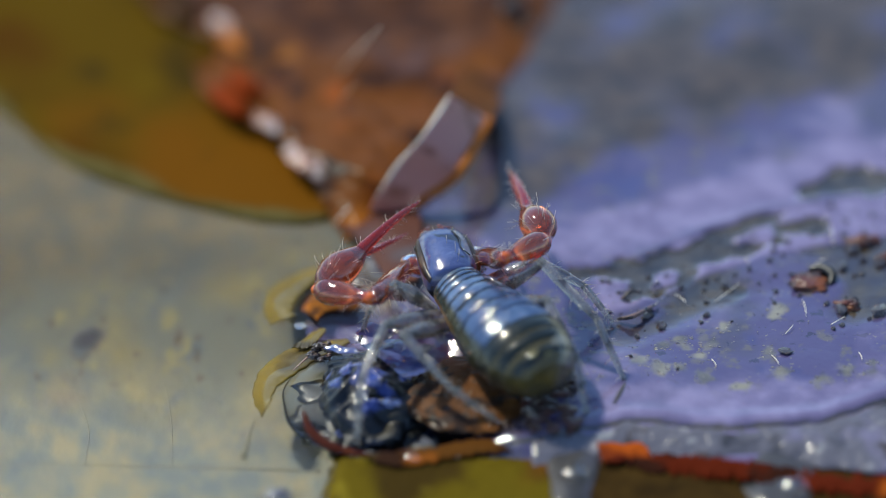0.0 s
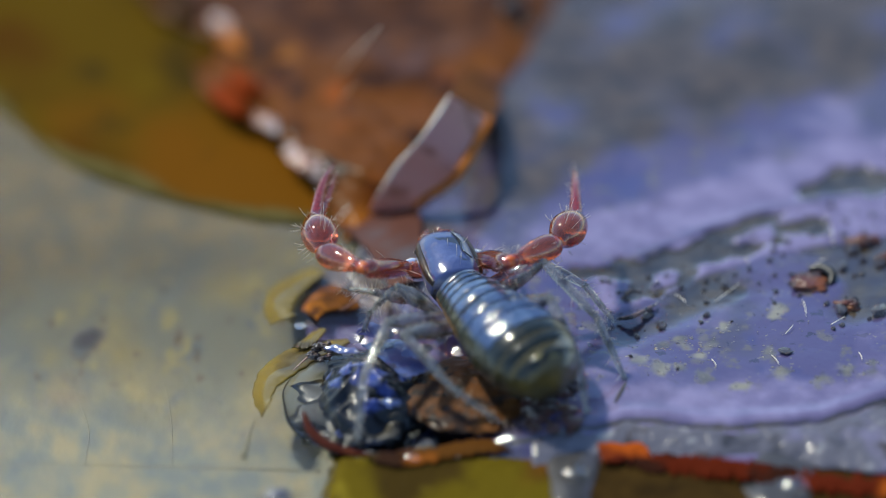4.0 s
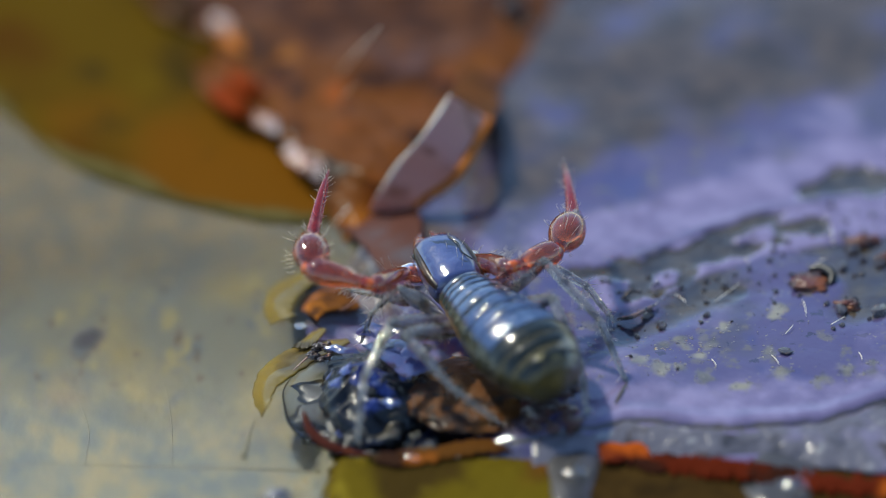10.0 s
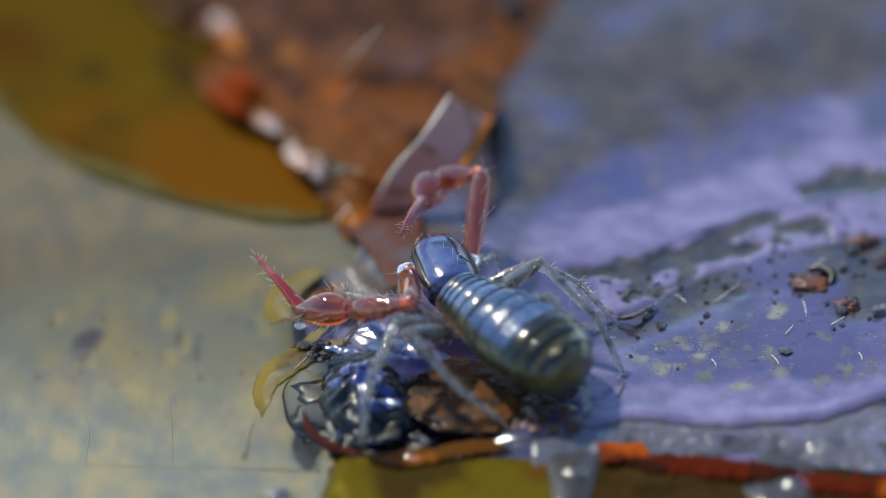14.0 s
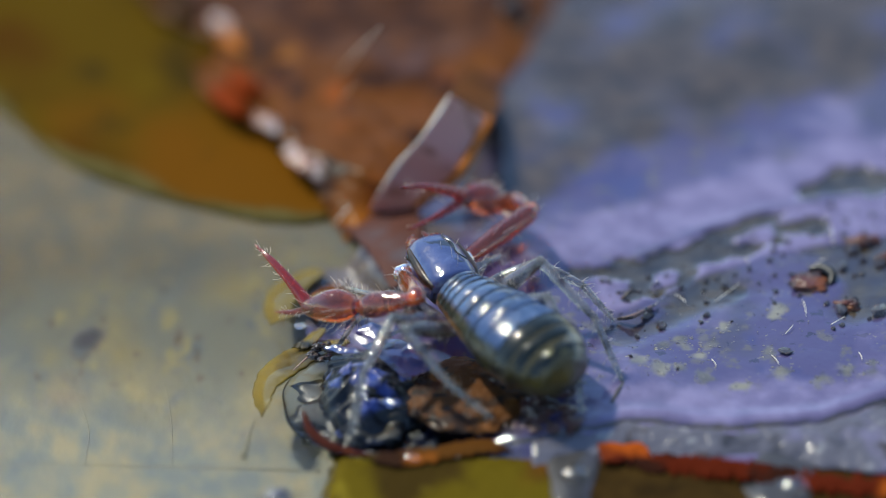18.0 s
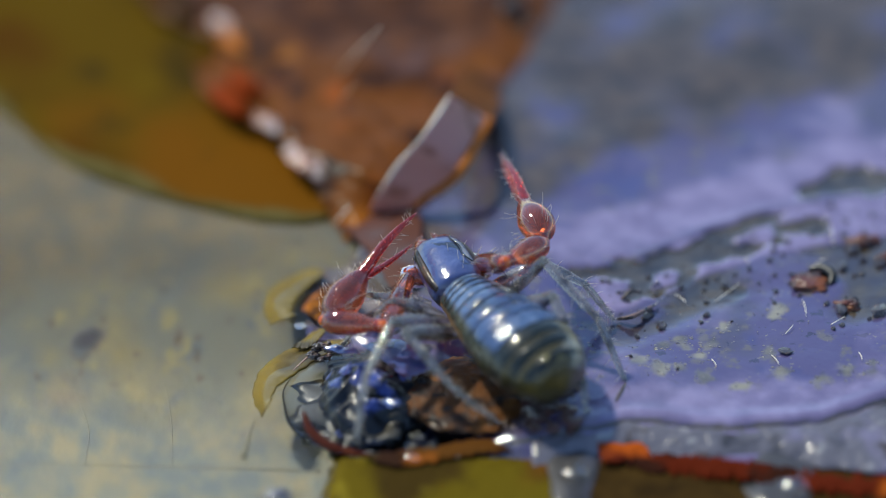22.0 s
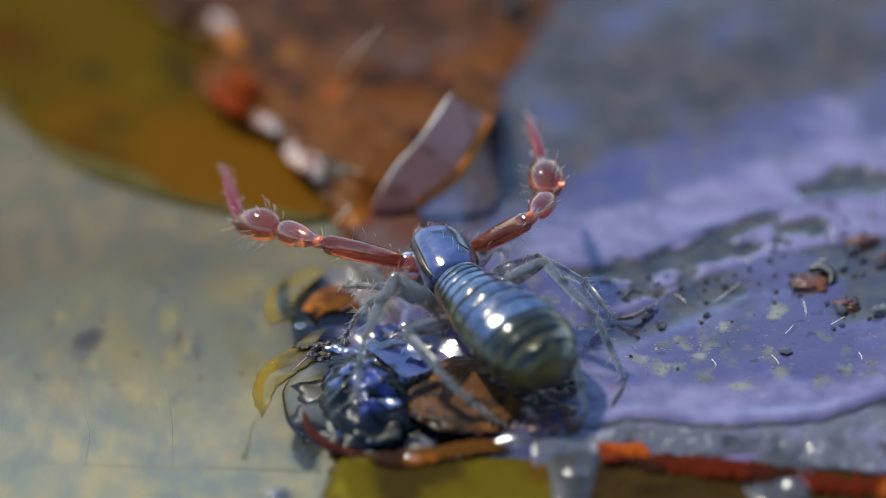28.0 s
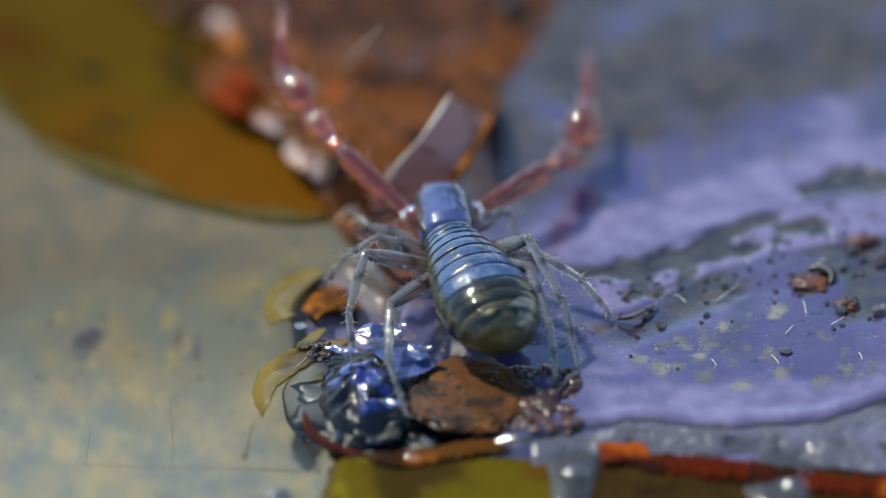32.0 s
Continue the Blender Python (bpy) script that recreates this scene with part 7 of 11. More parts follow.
    walk(PIECES["left", "finger_a"], [
        at(0, 0, 0.68, 0, 0, -75.8, 0), at(0.5, 0, 0.68, 0, 0, -84.8, 0), at(0.67, 0, 0.68, 0, 180, -89.7, -180),
        at(0.83, 0, 0.68, 0, 180, -85.8, -180), at(1, 0, 0.68, 0, 180, -83.6, -180), at(1.5, 0, 0.68, 0, -180, -86.3, 180),
        at(1.67, 0, 0.68, 0, 180, -58.3, 180), at(1.83, 0, 0.68, 0, 180, -30.3, -180), at(2, 0, 0.68, 0, 180, -3.6, -180),
        at(2.17, 0, 0.68, 0, 180, 21.4, -180), at(2.33, 0, 0.68, 0, 180, 24.3, 180), at(2.5, 0, 0.68, 0, -180, 9, -180),
        at(2.67, 0, 0.68, 0, 174.5, 3.4, 173.8), at(2.83, 0, 0.68, 0, 168.7, -1.9, 168.9), at(3, 0, 0.68, 0, 162.9, -6.6, 165),
        at(3.5, 0, 0.68, 0, 170.9, -22.1, 163.8), at(4, 0, 0.68, 0, 171.1, -37, 170.7), at(4.5, 0, 0.68, 0, 172.2, -48, 176.1),
        at(5, 0, 0.68, 0, 175.2, -55.4, 179.1), at(5.5, 0, 0.68, 0, 180, -59.8, -180), at(5.73, 0, 0.68, 0, 180, -63.3, 180),
        at(6, 0, 0.68, 0, -180, -65.8, 180), at(6.13, 0, 0.68, 0, 180, -61.4, 180), at(6.27, 0, 0.68, 0, 180, -58.1, -180),
        at(6.37, 0, 0.68, 0, 180, -55.4, -180), at(6.5, 0, 0.68, 0, 180, -53.5, -180), at(7, 0, 0.68, 0, -180, -54.8, 180),
        at(7.27, 0, 0.68, 0, -180, -52.8, 180), at(7.5, 0, 0.68, 0, -180, -53, 180), at(7.67, 0, 0.68, 0, -180, -49.7, 180),
        at(7.83, 0, 0.68, 0, -180, -47.6, 180), at(8, 0, 0.68, 0, 180, -46.8, -180), at(8.5, 0, 0.68, 0, -180, -48.5, -180),
        at(9, 0, 0.68, 0, 180, -49.8, -180), at(9.13, 0, 0.68, 0, 180, -50.7, -180), at(9.27, 0, 0.68, 0, 180, -51.1, -180),
        at(9.37, 0, 0.68, 0, 180, -51.3, -180), at(9.5, 0, 0.68, 0, 180, -51.5, -180), at(9.67, 0, 0.68, 0, 168, -53.3, -169),
        at(9.83, 0, 0.68, 0, 158.3, -50.5, -159.9), at(10, 0, 0.68, 0, 152.9, -44.8, -155), at(10.27, 0, 0.68, 0, 146.8, -41.6, -158.7),
        at(10.5, 0, 0.68, 0, 140.9, -38.5, -162.9), at(10.73, 0, 0.68, 0, 131.3, -31.8, -158.6), at(11, 0, 0.68, 0, 124.2, -24.2, -157.8),
        at(11.17, 0, 0.68, 0, 125.9, -23.8, -156.1), at(11.33, 0, 0.68, 0, 127.9, -23.1, -155), at(11.5, 0, 0.68, 0, 129.7, -23, -153.4),
        at(12, 0, 0.68, 0, 129.4, -20.8, -151.3), at(12.5, 0, 0.68, 0, 129.1, -21.5, -154.2), at(13, 0, 0.68, 0, 128.6, -20.3, -156.3),
        at(13.5, 0, 0.68, 0, 128.7, -21.6, -152.5), at(14, 0, 0.68, 0, 133.5, -23.7, -157.9), at(14.5, 0, 0.68, 0, 133.3, -26.2, -155),
        at(16.5, 0, 0.68, 0, 124, -25.7, -154), at(17, 0, 0.68, 0, 129.5, -25.6, -145.9), at(17.5, 0, 0.68, 0, 126.2, -20.2, -156.5),
        at(18, 0, 0.68, 0, 131.9, -24.1, -146.7), at(18.5, 0, 0.68, 0, 130, -22.2, -154.8), at(19, 0, 0.68, 0, 135.5, -30.7, -151.6),
        at(19.5, 0, 0.68, 0, 136.5, -28.1, -155.7), at(20, 0, 0.68, 0, 130.8, -27.4, -156.3), at(20.5, 0, 0.68, 0, 123.6, -23.1, -162),
        at(20.63, 0, 0.68, 0, 132.6, -24.3, -162.4), at(20.73, 0, 0.68, 0, 142.1, -26.6, -162.9), at(20.87, 0, 0.68, 0, 152.2, -30.5, -163.9),
        at(21, 0, 0.68, 0, 161.5, -42.7, -163.7), at(21.17, 0, 0.68, 0, 170.4, -19.4, -174.4), at(21.33, 0, 0.68, 0, 175.5, 5, -179.1),
        at(21.5, 0, 0.68, 0, -180, 29.6, 180), at(21.73, 0, 0.68, 0, -180, 4.3, 180), at(22, 0, 0.68, 0, 180, -20.8, -180),
        at(22.5, 0, 0.68, 0, -180, -44.6, 180), at(22.63, 0, 0.68, 0, -180, -39.4, 180), at(22.73, 0, 0.68, 0, -180, -34.7, 180),
        at(22.87, 0, 0.68, 0, -180, -31.2, 180), at(23, 0, 0.68, 0, -180, -28.5, 180), at(23.5, 0, 0.68, 0, -180, -26.8, -180),
        at(23.67, 0, 0.68, 0, 180, -6.8, -180), at(23.83, 0, 0.68, 0, 180, 18.5, -180), at(24, 0, 0.68, 0, 180, 42.6, -180),
        at(24.13, 0, 0.68, 0, 167.9, 68.2, 170.6), at(24.27, 0, 0.68, 0, 145.4, 74.4, 150.1), at(24.37, 0, 0.68, 0, 133.2, 72.3, 140.2),
        at(24.5, 0, 0.68, 0, 140.5, 63.6, 151.2), at(24.73, 0, 0.68, 0, 131.4, 56, 136.9), at(25, 0, 0.68, 0, 126.3, 46.5, 127.3),
        at(25.27, 0, 0.68, 0, 135.2, 41.8, 122.1), at(25.5, 0, 0.68, 0, 142.8, 35.3, 115.1), at(26.17, 0, 0.68, 0, 145.1, 22.4, 130.1),
        at(26.83, 0, 0.68, 0, 144.8, 10.3, 144.8), at(27.5, 0, 0.68, 0, 142.3, -0.8, 160.1), at(28, 0, 0.68, 0, 141.4, -8.8, 170.7),
        at(28.17, 0, 0.68, 0, 141.1, -9.3, 172.1), at(28.33, 0, 0.68, 0, 140.9, -9.8, 173.7), at(28.5, 0, 0.68, 0, 140.8, -10.3, 175.7),
        at(29, 0, 0.68, 0, 152, -9.6, -159.9), at(29.5, 0, 0.68, 0, 124.9, -0.3, -149.2), at(30, 0, 0.68, 0, 121.4, 6.4, -134.5),
        at(30.5, 0, 0.68, 0, 124.4, -11.8, -140.6), at(30.73, 0, 0.68, 0, 131.9, -25.5, -153.3), at(31, 0, 0.68, 0, 143.1, -36.7, -170.2),
        at(31.5, 0, 0.68, 0, 140.1, -34.1, -164.7), at(32, 0, 0.68, 0, 150.7, -37.7, -173.6)])
    walk(PIECES["left", "finger_b"], [
        at(0, 0, 0.68, 0, -62.2, -58.2, 65.9), at(0.5, 0, 0.68, 0, -80.2, -57.7, 81.7), at(0.67, 0, 0.68, 0, -90.5, -56.8, 90.4),
        at(0.83, 0, 0.68, 0, -97.5, -56.2, 96.2), at(1, 0, 0.68, 0, -101.6, -56.5, 99.7), at(1.5, 0, 0.68, 0, -96.2, -52.9, 94.9),
        at(1.67, 0, 0.68, 0, -144, -55.1, 135.9), at(1.83, 0, 0.68, 0, -176.3, -39.6, 154.8), at(2, 0, 0.68, 0, 166.1, -21.9, 152.1),
        at(2.17, 0, 0.68, 0, 169.3, 7.9, 155), at(2.33, 0, 0.68, 0, 173.2, 23.3, 163.2), at(2.5, 0, 0.68, 0, 179.2, 8.9, 174.9),
        at(2.67, 0, 0.68, 0, 174.2, 2.9, 168.9), at(2.83, 0, 0.68, 0, 168.9, -2.8, 164.1), at(3, 0, 0.68, 0, 163.5, -8.1, 160.1),
        at(3.5, 0, 0.68, 0, 172.9, -22.8, 158.5), at(4, 0, 0.68, 0, 175, -37.6, 164.3), at(4.5, 0, 0.68, 0, 178.2, -48.5, 168.1),
        at(5, 0, 0.68, 0, -177.1, -55.5, 169.8), at(5.5, 0, 0.68, 0, -171.5, -59.5, 170.1), at(5.73, 0, 0.68, 0, -169.9, -62.9, 168.7),
        at(6, 0, 0.68, 0, -169, -65.3, 167.9), at(6.13, 0, 0.68, 0, -169.4, -60.9, 167.9), at(6.27, 0, 0.68, 0, -170.2, -57.5, 168.5),
        at(6.37, 0, 0.68, 0, -171.6, -55, 169.7), at(6.5, 0, 0.68, 0, -173.3, -53.2, 171.6), at(7, 0, 0.68, 0, -172.9, -54.5, 171.4),
        at(7.27, 0, 0.68, 0, -173.3, -52.5, 171.6), at(7.5, 0, 0.68, 0, -173.4, -52.7, 171.7), at(7.67, 0, 0.68, 0, -173.5, -49.4, 171.5),
        at(7.83, 0, 0.68, 0, -174, -47.3, 171.8), at(8, 0, 0.68, 0, -174.7, -46.5, 172.7), at(8.5, 0, 0.68, 0, -174.4, -48.2, 172.5),
        at(9, 0, 0.68, 0, -174.1, -49.5, 172.3), at(9.13, 0, 0.68, 0, -172.8, -50.3, 170.6), at(9.27, 0, 0.68, 0, -172.3, -50.7, 170),
        at(9.37, 0, 0.68, 0, -172.6, -50.9, 170.5), at(9.5, 0, 0.68, 0, -173.8, -51.2, 172), at(9.67, 0, 0.68, 0, 175.2, -54.1, -178),
        at(9.83, 0, 0.68, 0, 164.7, -52.2, -168), at(10, 0, 0.68, 0, 157.5, -46.9, -161.5), at(10.27, 0, 0.68, 0, 150.8, -44.2, -164.6),
        at(10.5, 0, 0.68, 0, 144.3, -41.5, -168.1), at(10.73, 0, 0.68, 0, 133.6, -35.6, -162.7), at(11, 0, 0.68, 0, 125.6, -28.3, -160.9),
        at(11.17, 0, 0.68, 0, 135.9, -41.6, -174.3), at(11.33, 0, 0.68, 0, 153.6, -50.9, 164.6), at(11.5, 0, 0.68, 0, 178.5, -54, 136.5),
        at(12, 0, 0.68, 0, 174.8, -53.4, 141.4), at(12.5, 0, 0.68, 0, 175.8, -54, 137.6), at(13, 0, 0.68, 0, 173.6, -54, 137),
        at(13.5, 0, 0.68, 0, 175, -54.3, 140.1), at(14, 0, 0.68, 0, 177.5, -50.9, 136.2), at(14.5, 0, 0.68, 0, 175.4, -51.9, 143.4),
        at(16.5, 0, 0.68, 0, 173.1, -59.5, 140.4), at(17, 0, 0.68, 0, 178.2, -55, 146), at(17.5, 0, 0.68, 0, 167.5, -55.4, 142.7),
        at(18, 0, 0.68, 0, 173.8, -52.2, 151.1), at(18.5, 0, 0.68, 0, 171.2, -53, 143.8), at(19, 0, 0.68, 0, 177.7, -52.2, 148.8),
        at(19.5, 0, 0.68, 0, 175.3, -50.1, 146.8), at(20, 0, 0.68, 0, 172, -54.2, 145.2), at(20.5, 0, 0.68, 0, 161.8, -57.7, 143.9),
        at(20.63, 0, 0.68, 0, 159.9, -48.9, 154.3), at(20.73, 0, 0.68, 0, 160.7, -41.5, 164.9), at(20.87, 0, 0.68, 0, 163.4, -37.3, 176.1),
        at(21, 0, 0.68, 0, 166, -44.1, -170.3), at(21.17, 0, 0.68, 0, 169.4, -18.7, 177.9), at(21.33, 0, 0.68, 0, 169.6, 7.3, 168.2),
        at(21.5, 0, 0.68, 0, 166.7, 33.6, 158), at(21.73, 0, 0.68, 0, -177.7, 5.2, 161.5), at(22, 0, 0.68, 0, -162.9, -20.2, 152.7),
        at(22.5, 0, 0.68, 0, -147, -29.5, 129.1), at(22.63, 0, 0.68, 0, -151.4, -28.4, 131.2), at(22.73, 0, 0.68, 0, -156.1, -26, 134.7),
        at(22.87, 0, 0.68, 0, -159.9, -24.3, 138.4), at(23, 0, 0.68, 0, -163.1, -23.3, 142.5), at(23.5, 0, 0.68, 0, -162.4, -20.6, 138),
        at(23.67, 0, 0.68, 0, -177.1, -6.7, 154.4), at(23.83, 0, 0.68, 0, 167.5, 10.9, 160.4), at(24, 0, 0.68, 0, 147.5, 27.2, 153.4),
        at(24.13, 0, 0.68, 0, 133.1, 50.4, 135.2), at(24.27, 0, 0.68, 0, 116.6, 60.4, 119.2), at(24.37, 0, 0.68, 0, 117.1, 62.9, 122.9),
        at(24.5, 0, 0.68, 0, 133.7, 60.2, 143.4), at(24.73, 0, 0.68, 0, 127.1, 52.2, 131.5), at(25, 0, 0.68, 0, 123.5, 42.4, 123.3),
        at(25.27, 0, 0.68, 0, 132.3, 38.2, 117.6), at(25.5, 0, 0.68, 0, 140.2, 32.2, 110.4), at(26.17, 0, 0.68, 0, 143.5, 19.5, 125.7),
        at(26.83, 0, 0.68, 0, 144.2, 7.3, 140.6), at(27.5, 0, 0.68, 0, 142.4, -3.8, 156.1), at(28, 0, 0.68, 0, 142.1, -11.9, 166.7),
        at(28.17, 0, 0.68, 0, 141.8, -12.4, 168.1), at(28.33, 0, 0.68, 0, 141.7, -12.9, 169.8), at(28.5, 0, 0.68, 0, 141.7, -13.5, 171.7),
        at(29, 0, 0.68, 0, 152.8, -11.9, -164.4), at(29.5, 0, 0.68, 0, 125, -4.4, -152.1), at(30, 0, 0.68, 0, 121.2, 2.1, -137.1),
        at(30.5, 0, 0.68, 0, 125.1, -15.9, -143.5), at(30.73, 0, 0.68, 0, 133.6, -29.1, -157.1), at(31, 0, 0.68, 0, 146.3, -39.6, -175.4),
        at(31.5, 0, 0.68, 0, 142.9, -37.3, -169.6), at(32, 0, 0.68, 0, 154.2, -40, -179.3)])
    walk(PIECES["right", "trochanter"], [
        at(0, 0.417, 0.427, -0.141, -0.1, -4.9, -77.1), at(0.5, 0.411, 0.433, -0.142, -0.2, -4.9, -76.2),
        at(1, 0.404, 0.439, -0.142, -0.3, -4.9, -75.3), at(1.5, 0.38, 0.46, -0.144, -0.5, -4.8, -72.3), at(2, 0.387, 0.454, -0.143, -0.5, -4.8, -73.1),
        at(2.5, 0.386, 0.455, -0.143, -0.5, -4.8, -73.1), at(3, 0.422, 0.422, -0.141, -0.1, -4.9, -77.7),
        at(3.5, 0.421, 0.424, -0.141, -0.1, -4.9, -77.5), at(5.5, 0.355, 0.478, -0.146, -0.8, -4.8, -69.4),
        at(6, 0.367, 0.47, -0.143, -0.6, -4.5, -70.8), at(6.5, 0.359, 0.476, -0.145, -0.7, -4.6, -69.8), at(7, 0.31, 0.509, -0.146, -1.1, -4.3, -64.2),
        at(7.5, 0.317, 0.505, -0.145, -1, -4.3, -65), at(8, 0.291, 0.52, -0.146, -1.2, -4.1, -62.1), at(8.5, 0.254, 0.538, -0.148, -1.5, -4, -58.3),
        at(9, 0.265, 0.534, -0.147, -1.4, -4, -59.3), at(9.5, 0.328, 0.498, -0.143, -0.9, -4.2, -66.2),
        at(10, 0.357, 0.478, -0.141, -0.6, -4.3, -69.6), at(10.5, 0.362, 0.475, -0.141, -0.6, -4.3, -70.2),
        at(10.67, 0.38, 0.461, -0.141, -0.4, -4.4, -72.3), at(10.83, 0.397, 0.446, -0.14, -0.3, -4.5, -74.5),
        at(11, 0.414, 0.431, -0.139, -0.1, -4.6, -76.6), at(11.27, 0.416, 0.428, -0.139, -0.1, -4.7, -76.9),
        at(11.5, 0.419, 0.426, -0.14, -0.1, -4.7, -77.3), at(11.67, 0.4, 0.443, -0.141, -0.3, -4.6, -74.8),
        at(11.83, 0.38, 0.46, -0.142, -0.4, -4.5, -72.4), at(12, 0.359, 0.476, -0.143, -0.6, -4.4, -69.9),
        at(12.5, 0.383, 0.458, -0.142, -0.4, -4.6, -72.7), at(13, 0.438, 0.406, -0.138, 0.1, -4.8, -79.9),
        at(13.5, 0.468, 0.372, -0.137, 0.5, -5, -84.2), at(14, 0.47, 0.37, -0.136, 0.5, -5, -84.5), at(14.27, 0.454, 0.39, -0.137, 0.3, -4.8, -82.1),
        at(14.5, 0.44, 0.405, -0.137, 0.2, -4.6, -80.1), at(15.5, 0.422, 0.423, -0.138, 0, -4.6, -77.7),
        at(16.5, 0.404, 0.44, -0.139, -0.2, -4.5, -75.4), at(16.67, 0.379, 0.462, -0.141, -0.4, -4.4, -72.2),
        at(16.83, 0.352, 0.482, -0.142, -0.6, -4.3, -69), at(17, 0.323, 0.502, -0.143, -0.9, -4.1, -65.7),
        at(17.5, 0.331, 0.496, -0.143, -0.8, -4.2, -66.6), at(17.67, 0.352, 0.482, -0.142, -0.7, -4.3, -69),
        at(17.83, 0.371, 0.468, -0.141, -0.5, -4.4, -71.3), at(18, 0.39, 0.452, -0.14, -0.3, -4.5, -73.6),
        at(18.27, 0.406, 0.438, -0.14, -0.2, -4.6, -75.6), at(18.5, 0.421, 0.424, -0.14, -0.1, -4.7, -77.5),
        at(19, 0.446, 0.398, -0.137, 0.2, -4.8, -81), at(19.13, 0.432, 0.414, -0.138, 0.1, -4.7, -79),
        at(19.27, 0.417, 0.428, -0.138, -0.1, -4.6, -77), at(19.37, 0.406, 0.439, -0.139, -0.2, -4.5, -75.6),
        at(19.5, 0.391, 0.452, -0.139, -0.3, -4.4, -73.7), at(19.73, 0.378, 0.462, -0.14, -0.4, -4.3, -72.1),
        at(20, 0.364, 0.473, -0.14, -0.5, -4.2, -70.4), at(20.27, 0.368, 0.47, -0.14, -0.5, -4.2, -70.9),
        at(20.5, 0.372, 0.467, -0.14, -0.4, -4.2, -71.4), at(20.73, 0.352, 0.482, -0.141, -0.6, -4.2, -69),
        at(21, 0.329, 0.498, -0.142, -0.8, -4.1, -66.3), at(21.5, 0.368, 0.47, -0.14, -0.5, -4.2, -70.9), at(22, 0.377, 0.464, -0.14, -0.4, -4.2, -72),
        at(22.5, 0.345, 0.487, -0.141, -0.7, -4.1, -68.2), at(23, 0.266, 0.533, -0.145, -1.2, -3.8, -59.5),
        at(23.5, 0.273, 0.53, -0.144, -1.2, -3.8, -60.2), at(24, 0.285, 0.524, -0.142, -1, -3.7, -61.6),
        at(24.5, 0.302, 0.515, -0.142, -0.9, -3.8, -63.4), at(25, 0.318, 0.505, -0.141, -0.8, -3.8, -65.1),
        at(25.5, 0.329, 0.498, -0.142, -0.8, -4, -66.3), at(26.5, 0.351, 0.483, -0.14, -0.6, -4.1, -68.9),
        at(27.5, 0.372, 0.468, -0.139, -0.4, -4.1, -71.4), at(28, 0.383, 0.459, -0.138, -0.3, -4.1, -72.7),
        at(28.1, 0.388, 0.455, -0.138, -0.2, -4.1, -73.3), at(28.2, 0.393, 0.451, -0.137, -0.2, -4.1, -73.9),
        at(28.3, 0.397, 0.447, -0.137, -0.2, -4.1, -74.5), at(28.4, 0.402, 0.443, -0.137, -0.1, -4.1, -75.1),
        at(28.5, 0.407, 0.439, -0.136, -0.1, -4.2, -75.7), at(29, 0.421, 0.425, -0.136, 0.1, -4.2, -77.6),
        at(29.5, 0.416, 0.43, -0.136, 0, -4.2, -76.9), at(30, 0.405, 0.44, -0.137, -0.1, -4.2, -75.5),
        at(30.5, 0.391, 0.452, -0.138, -0.2, -4.2, -73.7), at(31, 0.369, 0.471, -0.139, -0.4, -4, -71),
        at(31.5, 0.342, 0.489, -0.141, -0.6, -4, -67.9), at(31.73, 0.347, 0.486, -0.141, -0.6, -4.1, -68.4),
        at(32, 0.352, 0.483, -0.141, -0.6, -4.1, -69)])
